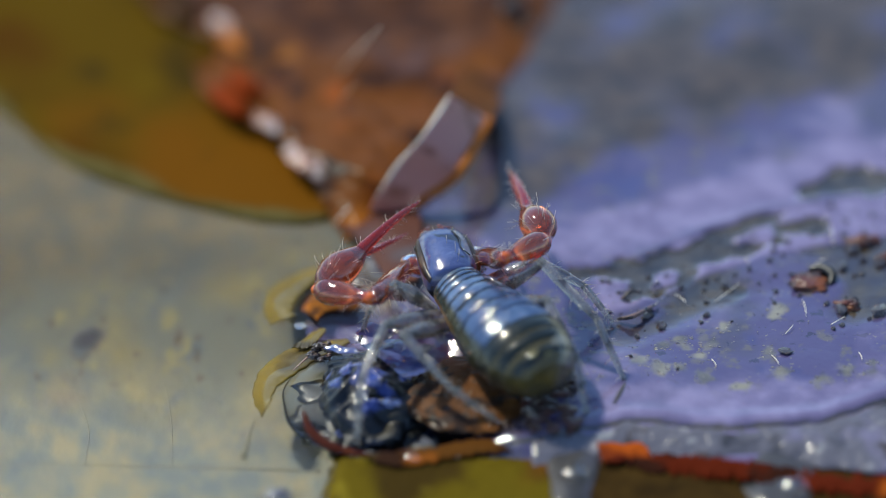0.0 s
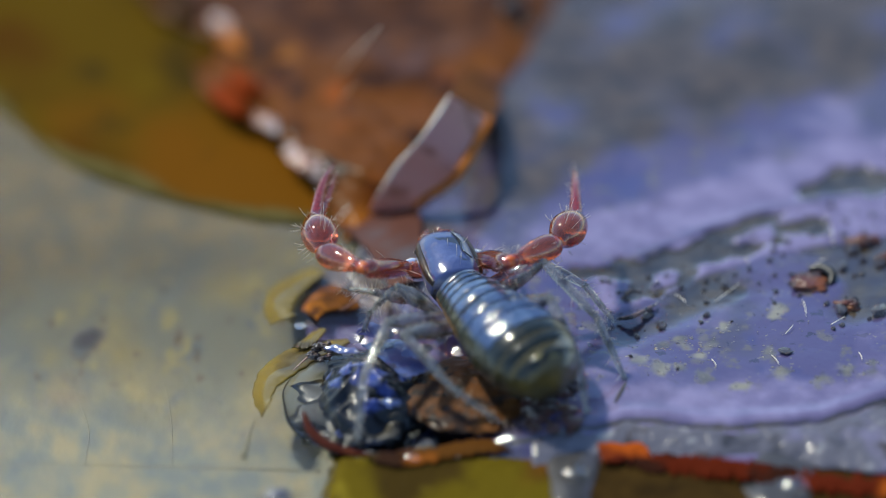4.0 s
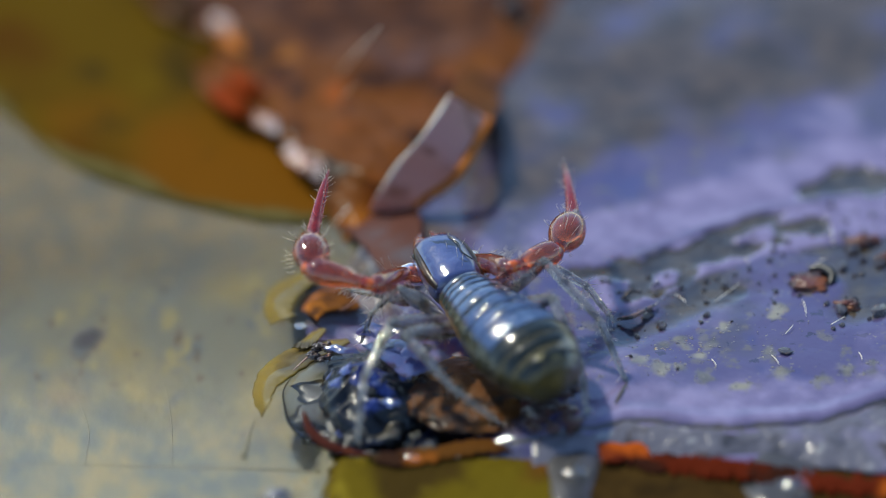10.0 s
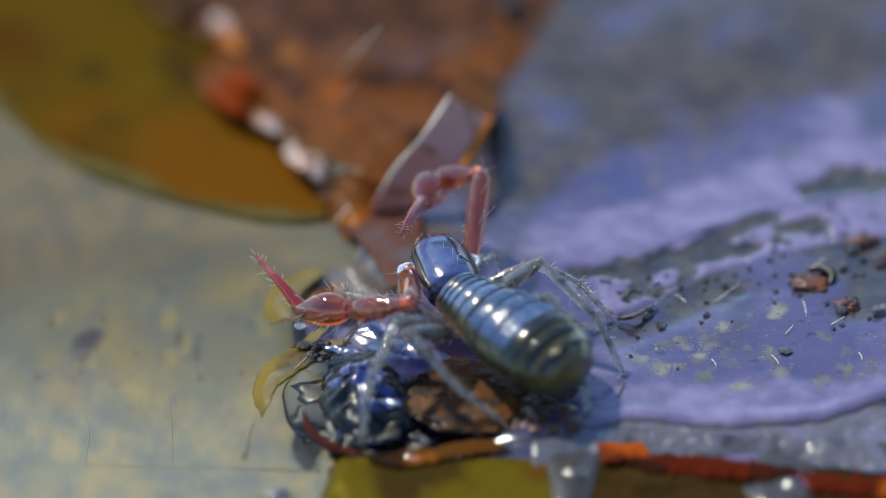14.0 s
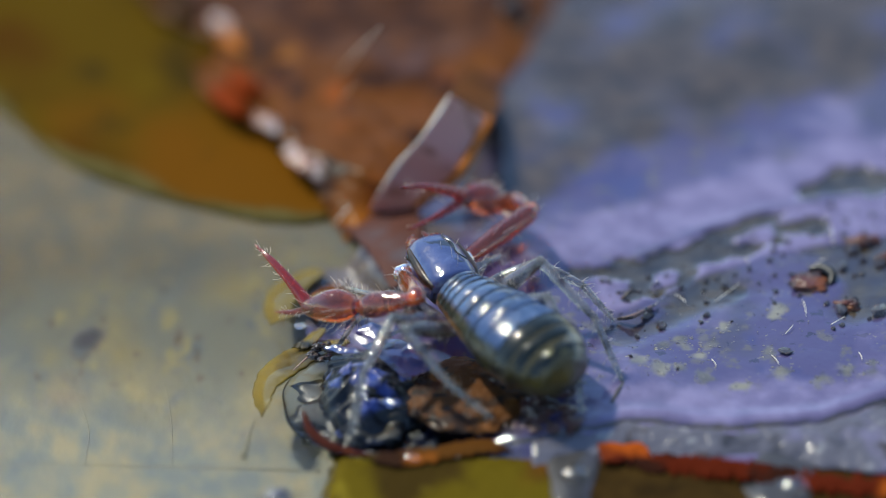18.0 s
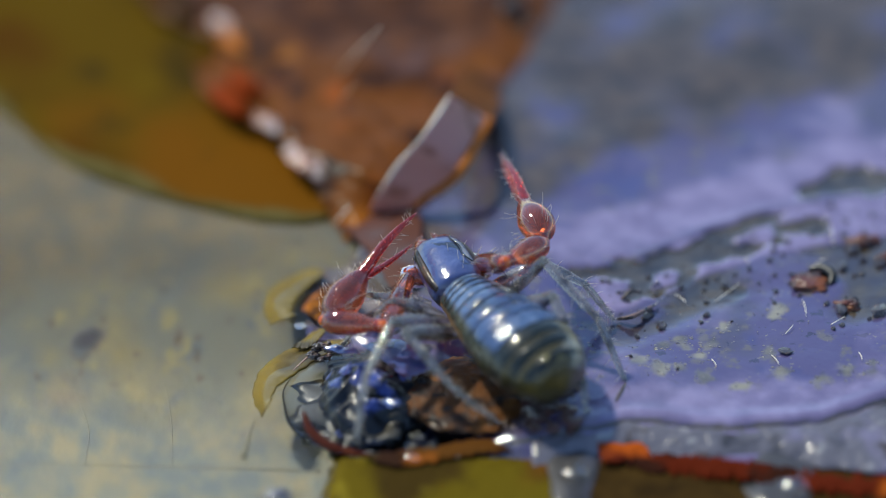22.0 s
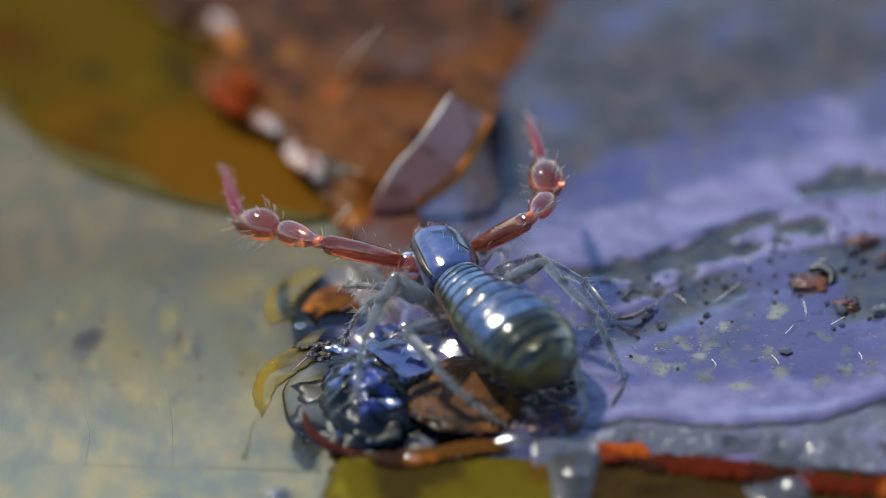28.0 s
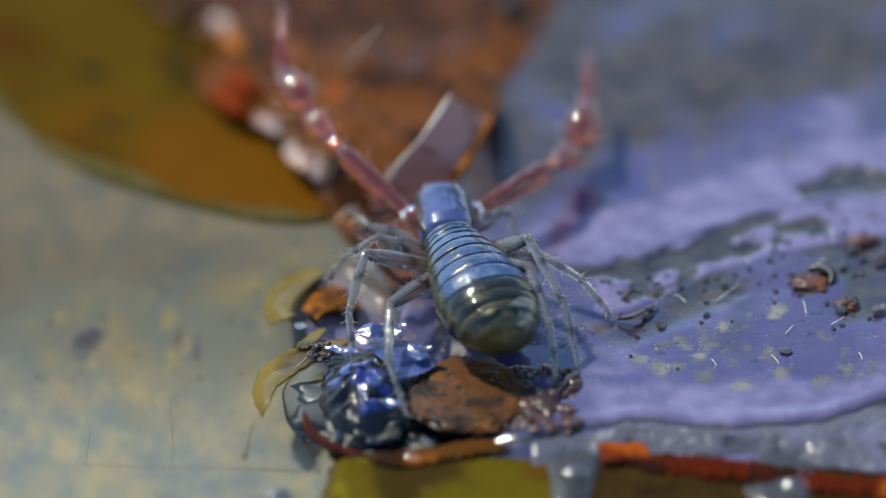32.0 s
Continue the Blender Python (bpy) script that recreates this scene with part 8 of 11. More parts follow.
    walk(PIECES["right", "femur"], [
        at(0, 0.62, 0.473, -0.142, 37.1, 1.5, 162.5), at(0.5, 0.613, 0.483, -0.143, 36.1, -1.3, 166), at(1, 0.605, 0.492, -0.143, 33.2, -1.6, 166.2),
        at(1.5, 0.578, 0.523, -0.146, 31.8, -3.4, 168.9), at(2, 0.586, 0.514, -0.145, 32.9, -1.5, 165.8),
        at(2.5, 0.585, 0.515, -0.145, 32.4, -1.9, 166.6), at(3, 0.625, 0.467, -0.141, 35.4, 0.7, 162.9),
        at(3.5, 0.624, 0.469, -0.141, 35.6, 0.4, 163.3), at(5.5, 0.55, 0.551, -0.149, 37.5, -0.3, 165.8), at(6, 0.564, 0.538, -0.145, 36.9, 0.2, 165),
        at(6.5, 0.554, 0.548, -0.147, 34.6, 1.3, 163.3), at(7, 0.497, 0.599, -0.15, 33, -0.7, 167.4), at(7.5, 0.506, 0.593, -0.149, 31.6, -2.4, 169.3),
        at(8, 0.475, 0.617, -0.15, 29.9, -5.4, 173.7), at(8.5, 0.432, 0.647, -0.154, 27.6, -8, 177.8), at(9, 0.444, 0.639, -0.152, 28.6, -7.8, 178),
        at(9.5, 0.518, 0.582, -0.147, 32.3, -2.1, 169.6), at(10, 0.552, 0.551, -0.144, 32.8, -1.1, 167.3),
        at(10.5, 0.558, 0.545, -0.144, 34, -0.6, 166.2), at(10.67, 0.578, 0.524, -0.142, 34.6, -0.5, 165.1),
        at(10.83, 0.598, 0.502, -0.141, 35.2, -0.4, 164), at(11, 0.616, 0.479, -0.14, 35.8, -0.4, 162.9),
        at(11.27, 0.619, 0.475, -0.14, 40.4, -8.4, 170.7), at(11.5, 0.622, 0.472, -0.14, 44.2, -16.9, 177.9),
        at(11.67, 0.601, 0.498, -0.142, 34.3, -31.1, -162.4), at(11.83, 0.579, 0.523, -0.143, 17.8, -41.1, -136.7),
        at(12, 0.555, 0.548, -0.145, -4.2, -43.6, -105.7), at(12.5, 0.582, 0.52, -0.143, 6.8, -44.9, -97.7),
        at(13, 0.643, 0.443, -0.138, 17, -47.9, -89.6), at(13.5, 0.675, 0.393, -0.135, 33.9, -48.1, -90.5),
        at(14, 0.677, 0.39, -0.134, 40.5, -51.1, -84.2), at(14.27, 0.66, 0.418, -0.135, 24, -51.2, -81.6),
        at(14.5, 0.645, 0.441, -0.136, 7.4, -51.1, -79.1), at(15.5, 0.625, 0.468, -0.138, -6.2, -51, -75.5),
        at(16.5, 0.606, 0.493, -0.14, -19.5, -50.4, -72.3), at(16.67, 0.577, 0.525, -0.142, -10.5, -54.7, -92.4),
        at(16.83, 0.546, 0.557, -0.144, 1.4, -56.6, -115.1), at(17, 0.513, 0.587, -0.146, 13.4, -55.8, -138),
        at(17.5, 0.522, 0.578, -0.146, 17.9, -55.5, -140.1), at(17.67, 0.546, 0.557, -0.145, 17.2, -58.9, -125.9),
        at(17.83, 0.568, 0.534, -0.143, 14.8, -62.2, -110.3), at(18, 0.59, 0.511, -0.142, 10.3, -64.9, -92.7),
        at(18.27, 0.608, 0.489, -0.141, 22, -65.1, -93.5), at(18.5, 0.624, 0.47, -0.14, 33.5, -65.3, -94),
        at(19, 0.652, 0.431, -0.136, 36.7, -65.5, -93.2), at(19.13, 0.636, 0.453, -0.138, 53, -51.9, -122.8),
        at(19.27, 0.62, 0.475, -0.139, 54.9, -36.8, -140.5), at(19.37, 0.607, 0.491, -0.14, 50.2, -22.8, -155.4),
        at(19.5, 0.59, 0.511, -0.141, 41, -11.2, -169.7), at(19.73, 0.576, 0.526, -0.141, 37.2, -5.5, -176.6),
        at(20, 0.56, 0.543, -0.142, 32.5, -0.5, 176.4), at(20.27, 0.565, 0.538, -0.142, 32.8, 1.3, 173.8),
        at(20.5, 0.569, 0.534, -0.141, 33, 3, 171.3), at(20.73, 0.547, 0.557, -0.143, 34.5, 4.6, 169.6),
        at(21, 0.519, 0.581, -0.145, 35.9, 6.1, 168.1), at(21.5, 0.565, 0.538, -0.142, 37.3, 7.6, 165.7),
        at(22, 0.575, 0.528, -0.141, 37.4, 7.4, 166.4), at(22.5, 0.539, 0.564, -0.144, 33.7, 5.3, 170.3),
        at(23, 0.446, 0.639, -0.149, 32.1, 2.6, 175.9), at(23.5, 0.453, 0.634, -0.148, 31.8, 2.1, 177.6),
        at(24, 0.468, 0.623, -0.146, 31.9, 2.4, 177.6), at(24.5, 0.489, 0.608, -0.145, 32.2, 2.9, 176.2),
        at(25, 0.507, 0.593, -0.144, 32.3, 4.3, 173.5), at(25.5, 0.52, 0.581, -0.144, 33.4, 2.9, 175),
        at(26.5, 0.545, 0.558, -0.142, 40.9, -1.2, 179.5), at(27.5, 0.57, 0.534, -0.14, 47.8, -6.1, -176.4),
        at(28, 0.581, 0.521, -0.139, 48.3, -9.2, -173.6), at(28.1, 0.587, 0.515, -0.139, 47.1, -24.2, -159.9),
        at(28.2, 0.592, 0.509, -0.138, 41.1, -38.4, -143.4), at(28.3, 0.598, 0.503, -0.138, 27.6, -50.1, -120.6),
        at(28.4, 0.603, 0.496, -0.137, 4.2, -56.1, -88.5), at(28.5, 0.608, 0.49, -0.137, -21.6, -53.4, -53.9),
        at(29, 0.624, 0.47, -0.135, -16.2, -56.4, -66.3), at(29.5, 0.618, 0.478, -0.136, -16.5, -57.4, -69.6),
        at(30, 0.607, 0.492, -0.138, -14.3, -58.9, -76.6), at(30.5, 0.591, 0.511, -0.139, -13.9, -59.3, -77.6),
        at(31, 0.565, 0.538, -0.14, 2.5, -59.6, -88.3), at(31.5, 0.535, 0.567, -0.143, 10, -59.6, -85.4),
        at(31.73, 0.54, 0.563, -0.143, 8.8, -60, -80.5), at(32, 0.546, 0.557, -0.143, 7.4, -60.4, -75.5)])
    walk(PIECES["right", "patella"], [
        at(0, 0.314, -0.434, 0.581, -11.4, -4.9, -76.5), at(0.5, 0.395, -0.463, 0.564, -13.5, -4.4, -74.8),
        at(1, 0.383, -0.487, 0.514, -9.4, -5.2, -79.7), at(1.5, 0.419, -0.485, 0.486, -11.3, -5.1, -79.6),
        at(2, 0.356, -0.466, 0.507, -8.3, -6.6, -89.6), at(2.5, 0.371, -0.475, 0.498, -8.7, -6.3, -87.2),
        at(3, 0.329, -0.466, 0.554, -5.9, -6.7, -90.7), at(3.5, 0.338, -0.464, 0.557, -4.2, -6.6, -88.8),
        at(5.5, 0.321, -0.373, 0.582, -14.3, -4.3, -77.8), at(6, 0.313, -0.388, 0.575, -11.7, -4, -77.3),
        at(6.5, 0.255, -0.393, 0.534, -10.1, -4.7, -80.7), at(7, 0.286, -0.384, 0.504, -9.4, -4.7, -80.8),
        at(7.5, 0.341, -0.417, 0.479, -10, -4, -78.5), at(8, 0.417, -0.423, 0.446, -13.1, -3.9, -78.6),
        at(8.5, 0.468, -0.418, 0.397, -12.8, -3.8, -79), at(9, 0.485, -0.417, 0.416, -13.3, -3.8, -78.6),
        at(9.5, 0.36, -0.42, 0.494, -9.3, -4.4, -82.2), at(10, 0.344, -0.437, 0.506, -9.2, -4.4, -83),
        at(10.5, 0.326, -0.423, 0.527, -7.8, -4.2, -81.7), at(10.67, 0.33, -0.432, 0.539, -9.9, -3.5, -78.4),
        at(10.83, 0.333, -0.442, 0.551, -11.9, -2.6, -75.1), at(11, 0.336, -0.452, 0.563, -13.8, -1.6, -71.8),
        at(11.27, 0.583, -0.445, 0.629, -21.1, 5.3, -55.7), at(11.5, 0.833, -0.398, 0.66, -26.9, 14.2, -40.5),
        at(11.67, 1.233, -0.342, 0.437, -25.1, 14.2, -40.4), at(11.83, 1.537, -0.143, 0.134, -23.2, 14.2, -40.2),
        at(12, 1.691, 0.167, -0.208, -21.2, 14.3, -39.8), at(12.5, 1.776, 0.459, -0.042, -37.8, 18, -36.1),
        at(13, 1.789, 0.712, 0.098, -44.3, 19.6, -36.6), at(13.5, 1.676, 0.883, 0.312, -43.7, 25.9, -30.8),
        at(14, 1.524, 1.086, 0.355, -44.8, 34.5, -20.5), at(14.27, 1.688, 0.956, 0.171, -33.7, 30.5, -27.1),
        at(14.5, 1.79, 0.785, -0.039, -22, 28, -34.1), at(15.5, 1.806, 0.668, -0.219, -23.8, 26, -38.9),
        at(16.5, 1.777, 0.542, -0.396, -25.2, 23.9, -43.5), at(16.67, 1.748, 0.298, -0.268, -24.4, 24.2, -42.5),
        at(16.83, 1.643, 0.07, -0.129, -23.6, 24.4, -41.4), at(17, 1.464, -0.127, 0.01, -22.7, 24.7, -40.2),
        at(17.5, 1.489, -0.102, 0.063, -24.3, 24.1, -41.9), at(17.67, 1.652, 0.13, 0.038, -28.4, 25.6, -39.3),
        at(17.83, 1.751, 0.386, 0, -32.3, 27.4, -36.6), at(18, 1.778, 0.649, -0.05, -36, 29.5, -33.8),
        at(18.27, 1.744, 0.827, 0.048, -42.2, 29.1, -35.2), at(18.5, 1.664, 1, 0.137, -48.3, 28.9, -36.3),
        at(19, 1.648, 1.03, 0.161, -47.2, 27.6, -37.6), at(19.13, 1.651, 0.696, 0.454, -40.5, 26, -39.1),
        at(19.27, 1.513, 0.317, 0.647, -33.8, 24.8, -40.6), at(19.37, 1.252, -0.06, 0.71, -26.8, 23.8, -42.6),
        at(19.5, 0.904, -0.353, 0.631, -19.9, 23.2, -44.1), at(19.73, 0.703, -0.424, 0.581, -18.7, 19.3, -57.9),
        at(20, 0.502, -0.467, 0.503, -16.4, 15.9, -71.2), at(20.27, 0.442, -0.464, 0.508, -15.5, 15.5, -72.7),
        at(20.5, 0.383, -0.457, 0.511, -14.7, 15.1, -74.2), at(20.73, 0.315, -0.406, 0.535, -14.5, 13.9, -78.4),
        at(21, 0.246, -0.354, 0.555, -14.1, 12.9, -82.2), at(21.5, 0.235, -0.362, 0.579, -11.3, 12.7, -84),
        at(22, 0.26, -0.377, 0.581, -10.8, 13.3, -80), at(22.5, 0.31, -0.41, 0.519, -12.3, 13.9, -76.7),
        at(23, 0.344, -0.373, 0.488, -12.9, 12.9, -80), at(23.5, 0.387, -0.384, 0.484, -13.9, 13.4, -77.7),
        at(24, 0.399, -0.393, 0.488, -10.9, 13.4, -77.6), at(24.5, 0.39, -0.403, 0.494, -10, 13.3, -78.5),
        at(25, 0.344, -0.409, 0.496, -8.5, 12.9, -82.3), at(25.5, 0.4, -0.414, 0.515, -11.2, 13.8, -77.8),
        at(26.5, 0.554, -0.349, 0.643, -17.6, 15.8, -72), at(27.5, 0.715, -0.264, 0.744, -23.8, 18.5, -66.2),
        at(28, 0.812, -0.257, 0.745, -19.1, 20.1, -61.4), at(28.1, 1.206, -0.128, 0.663, -17.8, 19.9, -61.7),
        at(28.2, 1.525, 0.075, 0.48, -16.5, 19.8, -62), at(28.3, 1.73, 0.328, 0.219, -15.1, 19.7, -62.4),
        at(28.4, 1.798, 0.601, -0.088, -13.8, 19.5, -62.7), at(28.5, 1.719, 0.861, -0.4, -12.5, 19.4, -63),
        at(29, 1.792, 0.677, -0.321, -11.4, 19.4, -62.8), at(29.5, 1.797, 0.609, -0.319, -18, 19.5, -60.4),
        at(30, 1.797, 0.513, -0.291, -20.7, 19, -60.7), at(30.5, 1.782, 0.52, -0.286, -22.9, 16.7, -64.8),
        at(31, 1.762, 0.619, -0.113, -20.8, 17.7, -59.7), at(31.5, 1.699, 0.841, -0.037, -18.9, 19.5, -51.6),
        at(31.73, 1.684, 0.915, -0.052, -20.1, 19.2, -51.9), at(32, 1.664, 0.985, -0.066, -21.2, 18.9, -52.1)])
    walk(PIECES["right", "chela"], [
        at(0, 1.061, -0.268, 0.427, -9.4, -1.6, -18.4), at(0.5, 1.13, -0.277, 0.382, -7.4, -2.4, -24.5),
        at(1, 1.142, -0.362, 0.386, -5.6, -2.6, -26.6), at(1.5, 1.173, -0.36, 0.334, -6.6, -4.1, -39.5), at(2, 1.127, -0.474, 0.395, -7, -6.1, -54.3),
        at(2.5, 1.142, -0.45, 0.382, -5, -7, -63.8), at(3, 1.105, -0.484, 0.474, -7.7, -7.8, -69.5), at(3.5, 1.116, -0.455, 0.5, -10.3, -6.8, -63.3),
        at(5.5, 1.063, -0.228, 0.39, -8.4, -3, -32.2), at(6, 1.061, -0.231, 0.417, -9.5, -2.7, -31.2), at(6.5, 1.015, -0.28, 0.398, -7.1, -2.7, -30.9),
        at(7, 1.048, -0.271, 0.378, -6.8, -3.2, -34.6), at(7.5, 1.096, -0.273, 0.344, -10, -2.8, -33.5), at(8, 1.164, -0.284, 0.27, -5.4, -2.7, -33.1),
        at(8.5, 1.217, -0.285, 0.224, -5.2, -3.7, -43.6), at(9, 1.231, -0.279, 0.237, -2.2, -3.9, -48.2),
        at(9.5, 1.123, -0.324, 0.369, -3.7, -4.1, -52.3), at(10, 1.109, -0.352, 0.382, -1.7, -4, -50.3),
        at(10.5, 1.092, -0.319, 0.421, -3.7, -3.7, -44.5), at(10.67, 1.084, -0.286, 0.405, -5.2, -2.2, -26.6),
        at(10.83, 1.072, -0.253, 0.391, -6.3, -0.3, -8.8), at(11, 1.057, -0.221, 0.377, -6.7, 1.9, 9), at(11.27, 1.17, -0.013, 0.35, -7.6, 4, 23.3),
        at(11.5, 1.22, 0.187, 0.318, -8, 6.3, 37.5), at(11.67, 1.629, 0.248, 0.117, 1.5, 6.1, 52.5), at(11.83, 1.942, 0.453, -0.163, 10.9, 3.5, 67),
        at(12, 2.103, 0.77, -0.482, 19.8, -1.3, 80.6), at(12.5, 2.019, 1.044, -0.497, 19.9, -5.6, 90.9),
        at(13, 1.975, 1.269, -0.416, 14.9, -6.9, 93.7), at(13.5, 1.762, 1.488, -0.173, 12.5, -9.2, 103.2),
        at(14, 1.426, 1.713, -0.098, 15.6, -12.8, 116.3), at(14.27, 1.788, 1.634, -0.202, 12.5, -9.6, 99.3),
        at(14.5, 2.083, 1.46, -0.297, 8, -7.6, 82), at(15.5, 2.146, 1.311, -0.502, 17.5, -4.4, 72.2), at(16.5, 2.165, 1.147, -0.7, 26.1, 0.4, 63.1),
        at(16.67, 2.131, 0.911, -0.563, 25, 0.1, 64.3), at(16.83, 2.018, 0.691, -0.413, 23.8, -0.2, 65.7),
        at(17, 1.833, 0.504, -0.263, 22.7, -0.6, 67.1), at(17.5, 1.867, 0.515, -0.23, 28.6, -1.9, 69.3),
        at(17.67, 1.963, 0.763, -0.296, 28.9, -3.6, 72), at(17.83, 1.99, 1.03, -0.37, 28.9, -5.4, 74.7),
        at(18, 1.943, 1.299, -0.449, 28.7, -7.2, 77.5), at(18.27, 1.869, 1.447, -0.409, 31.3, -10.7, 82.4),
        at(18.5, 1.744, 1.584, -0.374, 33.5, -14.6, 87.3), at(19, 1.762, 1.611, -0.346, 28.3, -15.2, 88.6),
        at(19.13, 1.853, 1.297, -0.001, 25.6, -8.2, 73), at(19.27, 1.797, 0.928, 0.254, 20.5, -2.4, 57.4),
        at(19.37, 1.618, 0.549, 0.388, 13.3, 1.6, 41), at(19.5, 1.339, 0.246, 0.387, 4.8, 3.1, 24.9), at(19.73, 1.284, 0.039, 0.344, 11.8, 3.8, 22.9),
        at(20, 1.191, -0.168, 0.292, 18.8, 4.8, 21.2), at(20.27, 1.143, -0.187, 0.306, 14, 7.9, 9.7), at(20.5, 1.096, -0.202, 0.32, 8.7, 9.9, -2.1),
        at(20.73, 1.045, -0.208, 0.345, 5.6, 11.3, -13.2), at(21, 0.99, -0.209, 0.369, 2.2, 12, -24.1),
        at(21.5, 0.993, -0.249, 0.43, 0.9, 11.9, -23.8), at(22, 1.009, -0.211, 0.439, 1.5, 11.9, -19.7),
        at(22.5, 1.043, -0.196, 0.357, 4.2, 12.5, -25.4), at(23, 1.085, -0.202, 0.319, 7.8, 13.3, -28.5),
        at(23.5, 1.117, -0.18, 0.302, 8.4, 14.7, -35.6), at(24, 1.139, -0.195, 0.345, 6, 15.4, -40.8),
        at(24.5, 1.136, -0.219, 0.363, 5.3, 15.8, -45.5), at(25, 1.105, -0.28, 0.384, 8.6, 15.7, -45.6), at(25.5, 1.141, -0.218, 0.368, 6.3, 16, -50),
        at(26.5, 1.241, -0.058, 0.416, -1.6, 16.3, -43.3), at(27.5, 1.327, 0.115, 0.446, -9.5, 17.5, -36.8),
        at(28, 1.418, 0.173, 0.505, -0.9, 17.7, -31), at(28.1, 1.822, 0.296, 0.439, 1.8, 17.8, -33), at(28.2, 2.151, 0.492, 0.272, 4.6, 18, -35.1),
        at(28.3, 2.366, 0.738, 0.027, 7.3, 18.3, -37.1), at(28.4, 2.442, 1.004, -0.263, 10.1, 18.7, -39),
        at(28.5, 2.372, 1.256, -0.56, 12.8, 19.2, -41), at(29, 2.448, 1.072, -0.466, 9.6, 25.2, -65.3),
        at(29.5, 2.402, 1.045, -0.547, 15.1, 28.3, -73.7), at(30, 2.39, 0.948, -0.552, 17.5, 30.6, -80.5),
        at(30.5, 2.394, 0.905, -0.577, 15.6, 30.8, -79), at(31, 2.35, 1.059, -0.377, 7.5, 31.4, -79.1),
        at(31.5, 2.225, 1.365, -0.276, 0.9, 32.1, -61.2), at(31.73, 2.206, 1.437, -0.304, 9.9, 30.7, -43.4),
        at(32, 2.183, 1.504, -0.333, 17.8, 27.2, -26.6)])
